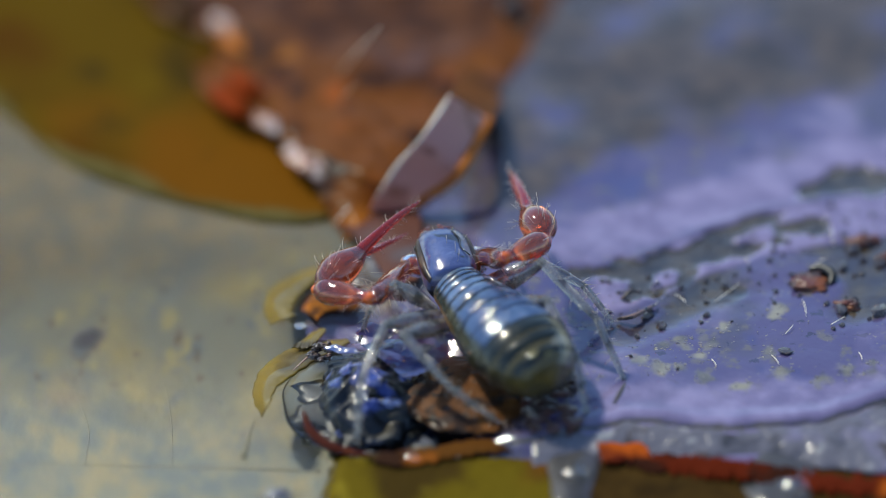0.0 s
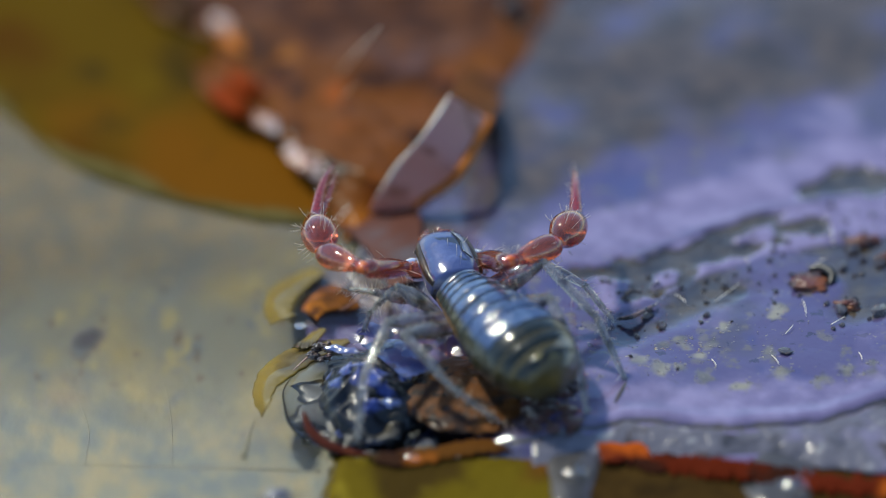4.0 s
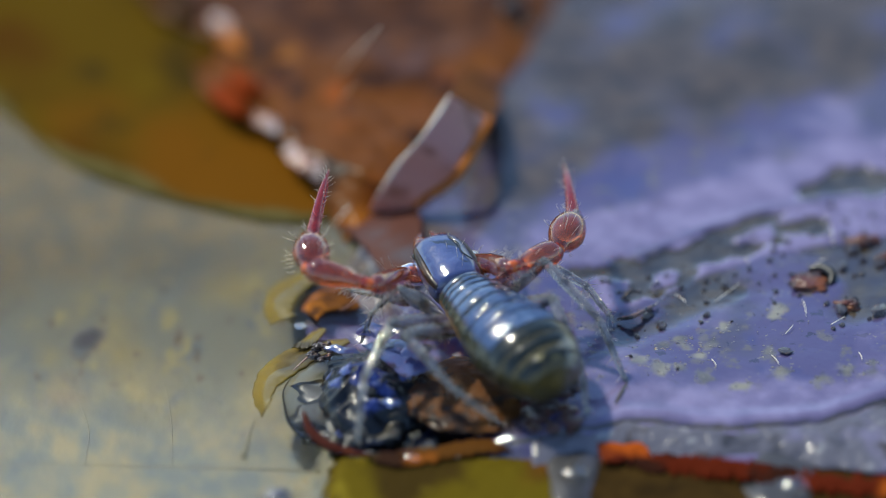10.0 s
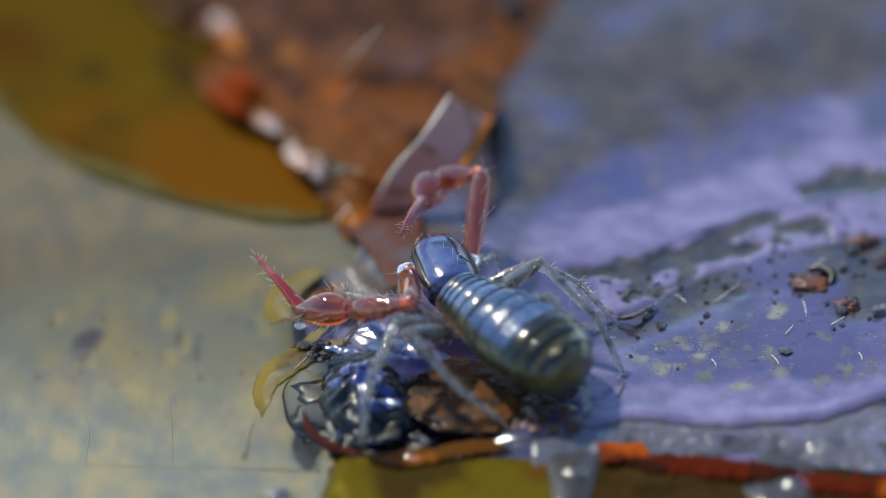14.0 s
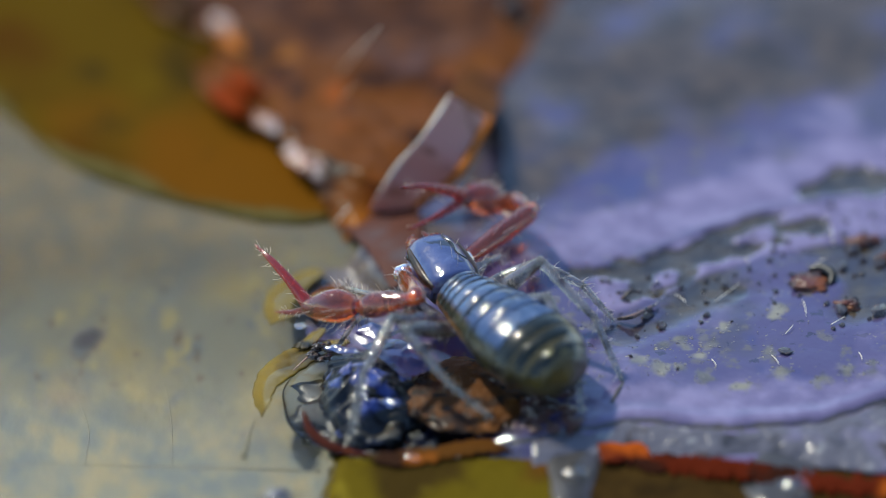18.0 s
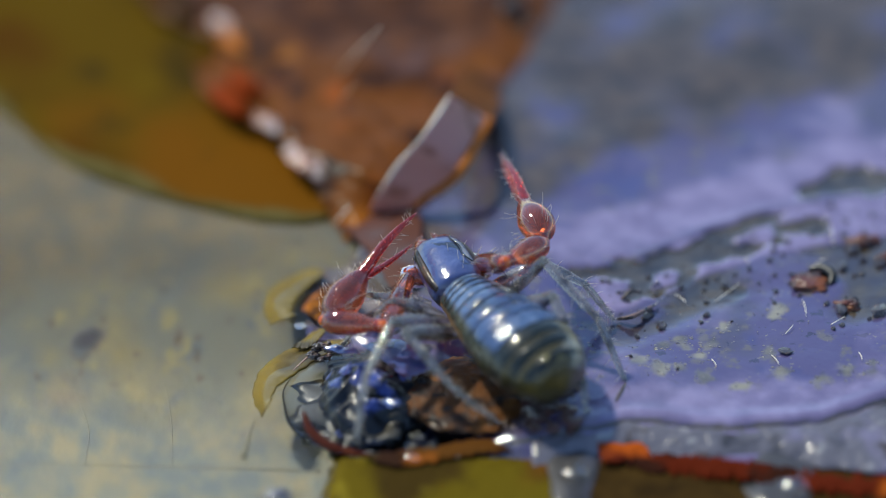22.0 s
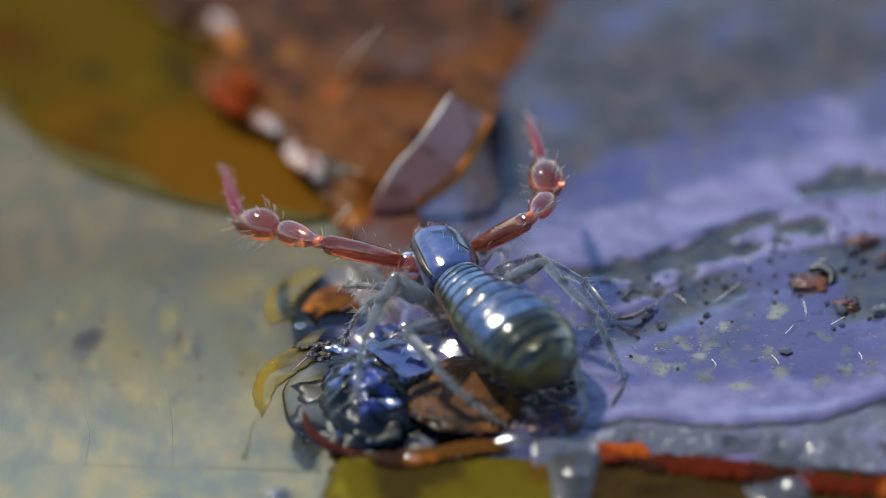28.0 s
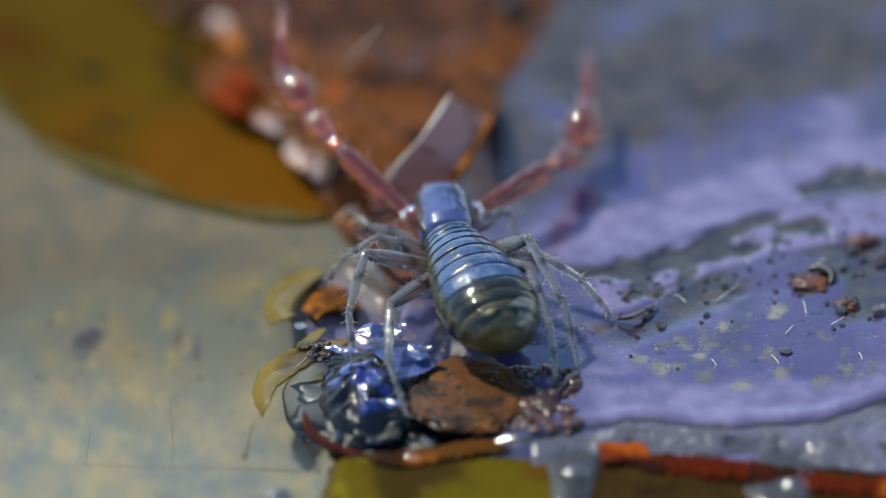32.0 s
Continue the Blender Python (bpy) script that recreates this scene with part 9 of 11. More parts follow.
    walk(PIECES["right", "finger_a"], [
        at(0, 0, 0.68, 0, 40.4, -89.6, -43.9), at(0.5, 0, 0.68, 0, -75.7, -89.2, 79.9), at(1, 0, 0.68, 0, -81.5, -88.2, 86.5),
        at(1.5, 0, 0.68, 0, -81.8, -88.9, 94.5), at(2, 0, 0.68, 0, 91.3, -86.3, -67.9), at(2.5, 0, 0.68, 0, 65.4, -88.6, -36.9),
        at(3, 0, 0.68, 0, 101.4, -86.5, -70.2), at(3.5, 0, 0.68, 0, 103.7, -83.5, -78.7), at(5.5, 0, 0.68, 0, 122.9, -89.8, -116.1),
        at(6, 0, 0.68, 0, 156.7, -89.7, -150.5), at(6.5, 0, 0.68, 0, 178.1, -89.9, -174.4), at(7, 0, 0.68, 0, -90.7, -87.7, 97),
        at(7.5, 0, 0.68, 0, 112.1, -88.9, -106.4), at(8, 0, 0.68, 0, -75.3, -89.1, 84.4), at(8.5, 0, 0.68, 0, -55.8, -89.8, 69.3),
        at(9, 0, 0.68, 0, 28.4, -89.2, -11), at(9.5, 0, 0.68, 0, 87.4, -87.6, -65.2), at(10, 0, 0.68, 0, 48.7, -88.6, -28.4),
        at(10.5, 0, 0.68, 0, -21, -89.7, 36.8), at(10.67, 0, 0.68, 0, 169.2, -82.7, -160.2), at(10.83, 0, 0.68, 0, 165.1, -79.2, -162.9),
        at(11, 0, 0.68, 0, 162.1, -76.7, -166.8), at(11.27, 0, 0.68, 0, 169.7, -78.1, -172), at(11.5, 0, 0.68, 0, -180, -78.5, 180),
        at(11.67, 0, 0.68, 0, -180, -85.2, 180), at(11.83, 0, 0.68, 0, 0, -89.8, 0), at(12, 0, 0.68, 0, 0, -86.2, 0),
        at(12.5, 0, 0.68, 0, 0, -84.5, 0), at(13, 0, 0.68, 0, 0, -83.3, 0), at(13.5, 0, 0.68, 0, 0, -81.8, 0), at(14, 0, 0.68, 0, 0, -78.9, 0),
        at(14.27, 0, 0.68, 0, 0, -76.6, 0), at(14.5, 0, 0.68, 0, 0, -75.3, 0), at(15.5, 0, 0.68, 0, 180, -88, 180),
        at(16.5, 0, 0.68, 0, 180, -82, 180), at(16.67, 0, 0.68, 0, 180, -77.3, 180), at(16.83, 0, 0.68, 0, 180, -71.9, 180),
        at(17, 0, 0.68, 0, -180, -65.6, 180), at(17.5, 0, 0.68, 0, 180, -72.1, -180), at(17.67, 0, 0.68, 0, 180, -87.6, -180),
        at(17.83, 0, 0.68, 0, 0, -74, 0), at(18, 0, 0.68, 0, 0, -53.1, 0), at(18.27, 0, 0.68, 0, 0, -51.7, 0), at(18.5, 0, 0.68, 0, 0, -50.8, 0),
        at(19, 0, 0.68, 0, 0, -56, 0), at(19.13, 0, 0.68, 0, 0, -49.7, 0), at(19.27, 0, 0.68, 0, 0, -41.5, 0), at(19.37, 0, 0.68, 0, 0, -29.8, 0),
        at(19.5, 0, 0.68, 0, 0, -13.8, 0), at(19.73, 0, 0.68, 0, -2.3, -39.9, -11.7), at(20, 0, 0.68, 0, -7.2, -68.8, -19.4),
        at(20.27, 0, 0.68, 0, 13.2, -76.4, -28.6), at(20.5, 0, 0.68, 0, 43.4, -76.9, -48.2), at(20.73, 0, 0.68, 0, 15.3, -80.5, -17.5),
        at(21, 0, 0.68, 0, -31.9, -82.4, 32.6), at(21.5, 0, 0.68, 0, -41, -87.3, 45.4), at(22, 0, 0.68, 0, -122.5, -87.1, 121.2),
        at(22.5, 0, 0.68, 0, -145.3, -84.9, 152.4), at(23, 0, 0.68, 0, -127.8, -80.5, 138.7), at(23.5, 0, 0.68, 0, -138, -80.3, 156.3),
        at(24, 0, 0.68, 0, -135.2, -76.3, 151.3), at(24.5, 0, 0.68, 0, -137.6, -74.5, 154.6), at(25, 0, 0.68, 0, -128.9, -72, 146.3),
        at(25.5, 0, 0.68, 0, -133.9, -72.6, 156.3), at(26.5, 0, 0.68, 0, -157.2, -72.6, 175.6), at(27.5, 0, 0.68, 0, -177.7, -70.6, -167.8),
        at(28, 0, 0.68, 0, -174.7, -71.4, 179.8), at(28.1, 0, 0.68, 0, -169.3, -71.3, 175.9), at(28.2, 0, 0.68, 0, -164.1, -71, 172.1),
        at(28.3, 0, 0.68, 0, -158.9, -70.6, 168.4), at(28.4, 0, 0.68, 0, -153.9, -70.1, 164.9), at(28.5, 0, 0.68, 0, -149.1, -69.5, 161.5),
        at(29, 0, 0.68, 0, -155.8, -70.6, -170.4), at(29.5, 0, 0.68, 0, -131.9, -68.4, 170), at(30, 0, 0.68, 0, -129.5, -69.3, 171),
        at(30.5, 0, 0.68, 0, -123, -59.2, 158.6), at(31, 0, 0.68, 0, -142.2, -66.5, -173.3), at(31.5, 0, 0.68, 0, -160.7, -60, -166.1),
        at(31.73, 0, 0.68, 0, -152.3, -58.7, 174.1), at(32, 0, 0.68, 0, -144.5, -57.2, 154.7)])
    walk(PIECES["right", "finger_b"], [
        at(0, 0, 0.68, 0, -86.7, -85.2, 83.2), at(0.5, 0, 0.68, 0, -88.1, -84.3, 92.3), at(1, 0, 0.68, 0, -87.8, -83.2, 92.8),
        at(1.5, 0, 0.68, 0, -88.5, -83.9, 101.2), at(2, 0, 0.68, 0, -93.6, -88.7, 117), at(2.5, 0, 0.68, 0, -80.7, -86.3, 109.2),
        at(3, 0, 0.68, 0, -113.9, -88.3, 145), at(3.5, 0, 0.68, 0, 139.2, -88, -114.3), at(5.5, 0, 0.68, 0, -91.1, -85.1, 97.9),
        at(6, 0, 0.68, 0, -93.2, -85.1, 99.3), at(6.5, 0, 0.68, 0, -90.8, -85, 94.5), at(7, 0, 0.68, 0, -90.2, -82.7, 96.5),
        at(7.5, 0, 0.68, 0, -95.7, -86, 101.4), at(8, 0, 0.68, 0, -87.7, -84.1, 96.8), at(8.5, 0, 0.68, 0, -88.7, -84.8, 102.3),
        at(9, 0, 0.68, 0, -81.8, -85.3, 99.3), at(9.5, 0, 0.68, 0, -87.5, -87.4, 109.6), at(10, 0, 0.68, 0, -77.2, -85.9, 97.6),
        at(10.5, 0, 0.68, 0, -86.4, -84.9, 102.2), at(10.67, 0, 0.68, 0, -136.9, -80.2, 145.3), at(10.83, 0, 0.68, 0, -142.8, -76.8, 144),
        at(11, 0, 0.68, 0, -145.2, -74.5, 139.1), at(11.27, 0, 0.68, 0, -148.5, -76.2, 145.2), at(11.5, 0, 0.68, 0, -156.8, -77.5, 156.3),
        at(11.67, 0, 0.68, 0, -133, -82.9, 132.8), at(11.83, 0, 0.68, 0, -88.2, -84.8, 88.2), at(12, 0, 0.68, 0, -52.6, -83.7, 52.7),
        at(12.5, 0, 0.68, 0, -42.2, -82.6, 42.4), at(13, 0, 0.68, 0, -36.6, -81.7, 36.9), at(13.5, 0, 0.68, 0, -31.1, -80.4, 31.4),
        at(14, 0, 0.68, 0, -23.9, -77.8, 24.4), at(14.27, 0, 0.68, 0, -21.3, -75.6, 22), at(14.5, 0, 0.68, 0, -18.4, -74.5, 19.1),
        at(15.5, 0, 0.68, 0, -95.2, -67.2, 94.8), at(16.5, 0, 0.68, 0, -102.4, -50, 99.6), at(16.67, 0, 0.68, 0, -110.7, -51.6, 106.5),
        at(16.83, 0, 0.68, 0, -120.3, -52, 114.7), at(17, 0, 0.68, 0, -130.7, -50.8, 123.7), at(17.5, 0, 0.68, 0, -116.4, -46.3, 109.8),
        at(17.67, 0, 0.68, 0, -94, -54.3, 93.3), at(17.83, 0, 0.68, 0, -61.6, -54.5, 66.2), at(18, 0, 0.68, 0, -34.1, -43.5, 44.6),
        at(18.27, 0, 0.68, 0, -30.6, -44, 40.4), at(18.5, 0, 0.68, 0, -26.9, -44.8, 35.7), at(19, 0, 0.68, 0, -31.7, -48.9, 39.3),
        at(19.13, 0, 0.68, 0, -27.1, -43.4, 36.7), at(19.27, 0, 0.68, 0, -20.8, -36.8, 32.4), at(19.37, 0, 0.68, 0, -13.4, -26.9, 27.7),
        at(19.5, 0, 0.68, 0, -5.7, -12.6, 24.8), at(19.73, 0, 0.68, 0, -26.1, -40.3, 21.5), at(20, 0, 0.68, 0, -66.4, -56.3, 43.3),
        at(20.27, 0, 0.68, 0, -45.2, -71, 31.7), at(20.5, 0, 0.68, 0, 23.1, -79.7, -27.5), at(20.73, 0, 0.68, 0, -15.5, -80.5, 13.7),
        at(21, 0, 0.68, 0, -54.3, -78.9, 55.3), at(21.5, 0, 0.68, 0, -73.1, -82.9, 77.6), at(22, 0, 0.68, 0, -101.9, -82.4, 100.6),
        at(22.5, 0, 0.68, 0, -118, -81.1, 124.9), at(23, 0, 0.68, 0, -115.1, -76.2, 125.8), at(23.5, 0, 0.68, 0, -122.2, -76.5, 140.2),
        at(24, 0, 0.68, 0, -123.8, -72.4, 139.5), at(24.5, 0, 0.68, 0, -126.8, -70.8, 143.3), at(25, 0, 0.68, 0, -121.1, -67.8, 138),
        at(25.5, 0, 0.68, 0, -124.9, -68.7, 146.7), at(26.5, 0, 0.68, 0, -144.1, -70.1, 161.9), at(27.5, 0, 0.68, 0, -164, -69.8, 177.6),
        at(28, 0, 0.68, 0, -160.6, -70.3, 164.8), at(28.1, 0, 0.68, 0, -155.8, -69.8, 161.6), at(28.2, 0, 0.68, 0, -151.3, -69.1, 158.5),
        at(28.3, 0, 0.68, 0, -147, -68.3, 155.7), at(28.4, 0, 0.68, 0, -142.9, -67.5, 153.1), at(28.5, 0, 0.68, 0, -139, -66.6, 150.7),
        at(29, 0, 0.68, 0, -144.3, -68.1, 177.3), at(29.5, 0, 0.68, 0, -124.7, -64.5, 162.3), at(30, 0, 0.68, 0, -122.4, -65.3, 163.4),
        at(30.5, 0, 0.68, 0, -119.1, -54.9, 153.8), at(31, 0, 0.68, 0, -134.2, -63.2, 177.9), at(31.5, 0, 0.68, 0, -153, -58, -175),
        at(31.73, 0, 0.68, 0, -145.6, -56.1, 166.1), at(32, 0, 0.68, 0, -138.8, -54.1, 147.7)])
    walk(PIECES["left_1", "femur"], [
        at(0, -0.3, 0.25, -0.18, 21.8, 5, 78), at(2, -0.3, 0.25, -0.18, 20.9, 5.2, 75.9), at(3.5, -0.3, 0.25, -0.18, 18.9, 6.4, 72.8),
        at(5.5, -0.3, 0.25, -0.18, 17.9, 7.2, 72.5), at(7, -0.3, 0.25, -0.18, 17.4, 7.2, 72.7), at(9, -0.3, 0.25, -0.18, 17.6, 6.9, 70.6),
        at(10.5, -0.3, 0.25, -0.18, 15.9, 7.6, 67.6), at(11, -0.3, 0.25, -0.18, 13.5, 8.3, 61.2), at(11.5, -0.3, 0.25, -0.18, 11.4, 8.8, 55.1),
        at(13, -0.3, 0.25, -0.18, 11.1, 8.6, 52.6), at(14.5, -0.3, 0.25, -0.18, 12.4, 8.3, 56.4), at(16.5, -0.3, 0.25, -0.18, 12.1, 8.5, 57.3),
        at(19, -0.3, 0.25, -0.18, 11.5, 8.8, 54.5), at(20, -0.3, 0.25, -0.18, 12.9, 8.5, 59.7), at(22, -0.3, 0.25, -0.18, 13, 8.6, 61),
        at(24, -0.3, 0.25, -0.18, 15.7, 7.9, 67.3), at(25.5, -0.3, 0.25, -0.18, 14.6, 8.2, 64.5), at(27.5, -0.3, 0.25, -0.18, 17.5, 6.3, 69.7),
        at(28, -0.3, 0.25, -0.18, 22.8, 2.5, 78.9), at(28.5, -0.3, 0.25, -0.18, 28.2, -0.8, 86.4), at(29, -0.3, 0.25, -0.18, 25.6, 1.1, 83.2),
        at(29.5, -0.3, 0.25, -0.18, 26.7, 1.2, 85.3), at(30, -0.3, 0.25, -0.18, 24.4, 3, 82.6), at(30.5, -0.3, 0.25, -0.18, 26.2, 2.6, 85.5),
        at(31, -0.3, 0.25, -0.18, -3.5, -1.5, 24.3), at(31.5, -0.3, 0.25, -0.18, 3.5, -2.1, 39.8), at(32, -0.3, 0.25, -0.18, 7.5, -2.8, 47.7)])
    walk(PIECES["left_1", "tibia"], [
        at(0, -0.859, 0.389, 0.049, -32.6, 0.4, 4.5), at(2, -0.857, 0.411, 0.04, -32.3, -1.2, 1.1), at(3.5, -0.854, 0.445, 0.019, -31.1, -0.7, 1.9),
        at(5.5, -0.856, 0.45, 0.009, -30, 1.5, 7.4), at(7, -0.858, 0.448, 0.004, -28.7, 3.5, 11.9), at(9, -0.85, 0.468, 0.006, -29.6, -0.5, 2.9),
        at(10.5, -0.843, 0.498, -0.011, -28.4, 0, 3.4), at(11, -0.818, 0.559, -0.037, -27.6, -1.5, -2.2),
        at(11.5, -0.788, 0.613, -0.059, -26.8, -2.5, -6.9), at(13, -0.772, 0.634, -0.062, -27, -3.4, -11.4),
        at(14.5, -0.794, 0.601, -0.049, -27.3, -3, -8.4), at(16.5, -0.799, 0.594, -0.051, -26.9, -1.9, -4.9),
        at(19, -0.784, 0.618, -0.058, -27, -3.1, -8.6), at(20, -0.812, 0.572, -0.043, -26.8, -1.6, -2.2),
        at(22, -0.818, 0.561, -0.042, -26.6, -0.7, 0.9), at(24, -0.842, 0.501, -0.013, -27.6, -0.5, 4.7),
        at(25.5, -0.832, 0.528, -0.025, -27.4, -0.8, 2.3), at(27.5, -0.847, 0.474, 0.006, -29.1, -0.9, 1.6),
        at(28, -0.859, 0.371, 0.06, -32.1, 1.1, 4.8), at(28.5, -0.846, 0.28, 0.113, -35, 3, 8.8), at(29, -0.855, 0.322, 0.088, -33.6, 1.3, 6.9),
        at(29.5, -0.851, 0.302, 0.099, -33.8, 3, 11.4), at(30, -0.858, 0.336, 0.076, -32.3, 3.5, 13.1), at(30.5, -0.854, 0.306, 0.093, -32.8, 5.5, 18),
        at(31, -0.553, 0.815, -0.218, -16.1, 0.5, 2.9), at(31.5, -0.697, 0.725, -0.142, -20.7, -0.8, 1.8),
        at(32, -0.757, 0.661, -0.099, -23.3, -1.6, 1)])
    walk(PIECES["left_1", "tarsus"], [
        at(0, -0.896, 0.826, -0.231, -40.6, -1.8, -20.4), at(2, -0.859, 0.85, -0.238, -39.7, -3.5, -23.5),
        at(3.5, -0.865, 0.891, -0.249, -38.8, -2.8, -22.5), at(5.5, -0.92, 0.896, -0.25, -38.9, 0.1, -17.2),
        at(7, -0.967, 0.891, -0.245, -38.8, 2.8, -13.1), at(9, -0.87, 0.92, -0.251, -37.7, -2, -21.5),
        at(10.5, -0.87, 0.955, -0.258, -36.8, -1.3, -20.8), at(11, -0.795, 1.02, -0.278, -35.2, -2.9, -26.1),
        at(11.5, -0.722, 1.072, -0.293, -33.9, -4, -30.6), at(13, -0.667, 1.085, -0.298, -33.5, -5.2, -35.1),
        at(14.5, -0.714, 1.056, -0.287, -34.1, -4.7, -32.1), at(16.5, -0.752, 1.055, -0.286, -34.2, -3.3, -28.7),
        at(19, -0.702, 1.075, -0.294, -33.8, -4.7, -32.3), at(20, -0.787, 1.036, -0.277, -34.6, -2.9, -26),
        at(22, -0.822, 1.026, -0.275, -34.8, -1.8, -23), at(24, -0.878, 0.96, -0.255, -36.3, -1.6, -19.3),
        at(25.5, -0.847, 0.99, -0.264, -35.7, -2, -21.7), at(27.5, -0.856, 0.928, -0.247, -37.1, -2.4, -22.7),
        at(28, -0.901, 0.809, -0.216, -40.2, -0.5, -20.5), at(28.5, -0.926, 0.699, -0.185, -43.6, 1.1, -17.5),
        at(29, -0.913, 0.751, -0.2, -41.9, -0.5, -18.7), at(29.5, -0.952, 0.722, -0.191, -43.2, 1.4, -14.6),
        at(30, -0.974, 0.76, -0.202, -42.2, 2.3, -12.6), at(30.5, -1.015, 0.714, -0.187, -44, 4.6, -8.3),
        at(31, -0.58, 1.313, -0.363, -25.9, -1.5, -18.3), at(31.5, -0.71, 1.211, -0.326, -29.9, -3.7, -19.4),
        at(32, -0.76, 1.139, -0.304, -32.1, -5, -20.3)])
    walk(PIECES["left_2", "femur"], [
        at(0, -0.3, 0, -0.18, 42.6, 4.8, 72.3), at(2, -0.3, 0, -0.18, 43.5, 4.8, 71), at(3.5, -0.3, 0, -0.18, 41.7, 5.9, 70),
        at(5.5, -0.3, 0, -0.18, 39, 6.7, 70.9), at(7, -0.3, 0, -0.18, 36.4, 6.7, 71.6), at(9, -0.3, 0, -0.18, 40.8, 6.2, 69.6),
        at(10.5, -0.3, 0, -0.18, 39.2, 6.9, 68.4), at(11, -0.3, 0, -0.18, 33.9, 6.5, 65.6), at(11.5, -0.3, 0, -0.18, 27.4, 6.2, 62.8),
        at(13, -0.3, 0, -0.18, 27.8, 5.5, 60.7), at(14.5, -0.3, 0, -0.18, 28.8, 5.5, 63.4), at(16.5, -0.3, 0, -0.18, 27, 5.8, 64.2),
        at(19, -0.3, 0, -0.18, 28.3, 5.8, 62.7), at(20, -0.3, 0, -0.18, 27.8, 5.9, 66.5), at(22, -0.3, 0, -0.18, 26.8, 6.2, 67.6),
        at(24, -0.3, 0, -0.18, 28.9, 5.9, 71.9), at(25.5, -0.3, 0, -0.18, 28.4, 5.9, 70), at(27.5, -0.3, 0, -0.18, 33.4, 6, 69.1),
        at(28, -0.3, 0, -0.18, 32.7, 4.2, 72.1), at(28.5, -0.3, 0, -0.18, 33, 3, 75.4), at(29, -0.3, 0, -0.18, 27.3, 8.3, 66),
        at(29.5, -0.3, 0, -0.18, 15.5, 11.6, 57.3), at(30, -0.3, 0, -0.18, 14, 12.8, 54), at(30.5, -0.3, 0, -0.18, 16.2, 13, 55.6),
        at(31, -0.3, 0, -0.18, 20.5, 11.2, 64.1), at(31.5, -0.3, 0, -0.18, 24.8, 9.5, 71.1), at(32, -0.3, 0, -0.18, 28.4, 8.2, 75.2)])
    walk(PIECES["left_2", "tibia"], [
        at(0, -0.724, 0.173, 0.238, -57, 4, 51.3), at(2, -0.714, 0.18, 0.245, -58.3, 2.5, 49.3), at(3.5, -0.72, 0.198, 0.231, -56.7, 1.4, 48.7),
        at(5.5, -0.741, 0.201, 0.207, -53.5, 2.3, 51.1), at(7, -0.76, 0.198, 0.186, -50.5, 3.5, 53.2), at(9, -0.725, 0.205, 0.222, -55.4, 0.3, 48.8),
        at(10.5, -0.73, 0.221, 0.209, -53.9, -0.5, 48), at(11, -0.753, 0.248, 0.163, -49.1, 1.5, 46.4),
        at(11.5, -0.776, 0.278, 0.103, -43.6, 3.7, 45.5), at(13, -0.765, 0.292, 0.108, -44.5, 3.6, 42.3),
        at(14.5, -0.773, 0.268, 0.117, -44.7, 4, 45.5), at(16.5, -0.785, 0.266, 0.1, -42.9, 4.5, 47.4), at(19, -0.772, 0.276, 0.112, -44.4, 3.7, 44.9),
        at(20, -0.791, 0.246, 0.108, -43, 4.6, 50.2), at(22, -0.8, 0.239, 0.098, -41.9, 5, 52.2), at(24, -0.806, 0.198, 0.118, -42.9, 5.9, 57.1),
        at(25.5, -0.802, 0.215, 0.113, -42.9, 5.6, 54.7), at(27.5, -0.771, 0.218, 0.159, -47.5, 2.9, 51.7),
        at(28, -0.789, 0.183, 0.154, -46.5, 7, 55.6), at(28.5, -0.799, 0.148, 0.158, -46.4, 9.9, 59.7), at(29, -0.786, 0.262, 0.102, -42.5, 1.2, 50.7),
        at(29.5, -0.784, 0.351, -0.017, -33.6, -2.5, 47.2), at(30, -0.767, 0.38, -0.033, -33, -4.6, 44.9),
        at(30.5, -0.77, 0.368, -0.012, -34.5, -5.2, 45.9), at(31, -0.804, 0.291, 0.033, -36.7, -1.9, 53.3),
        at(31.5, -0.819, 0.222, 0.076, -39.3, 1.2, 59.9), at(32, -0.817, 0.18, 0.112, -41.8, 3.3, 63.5)])
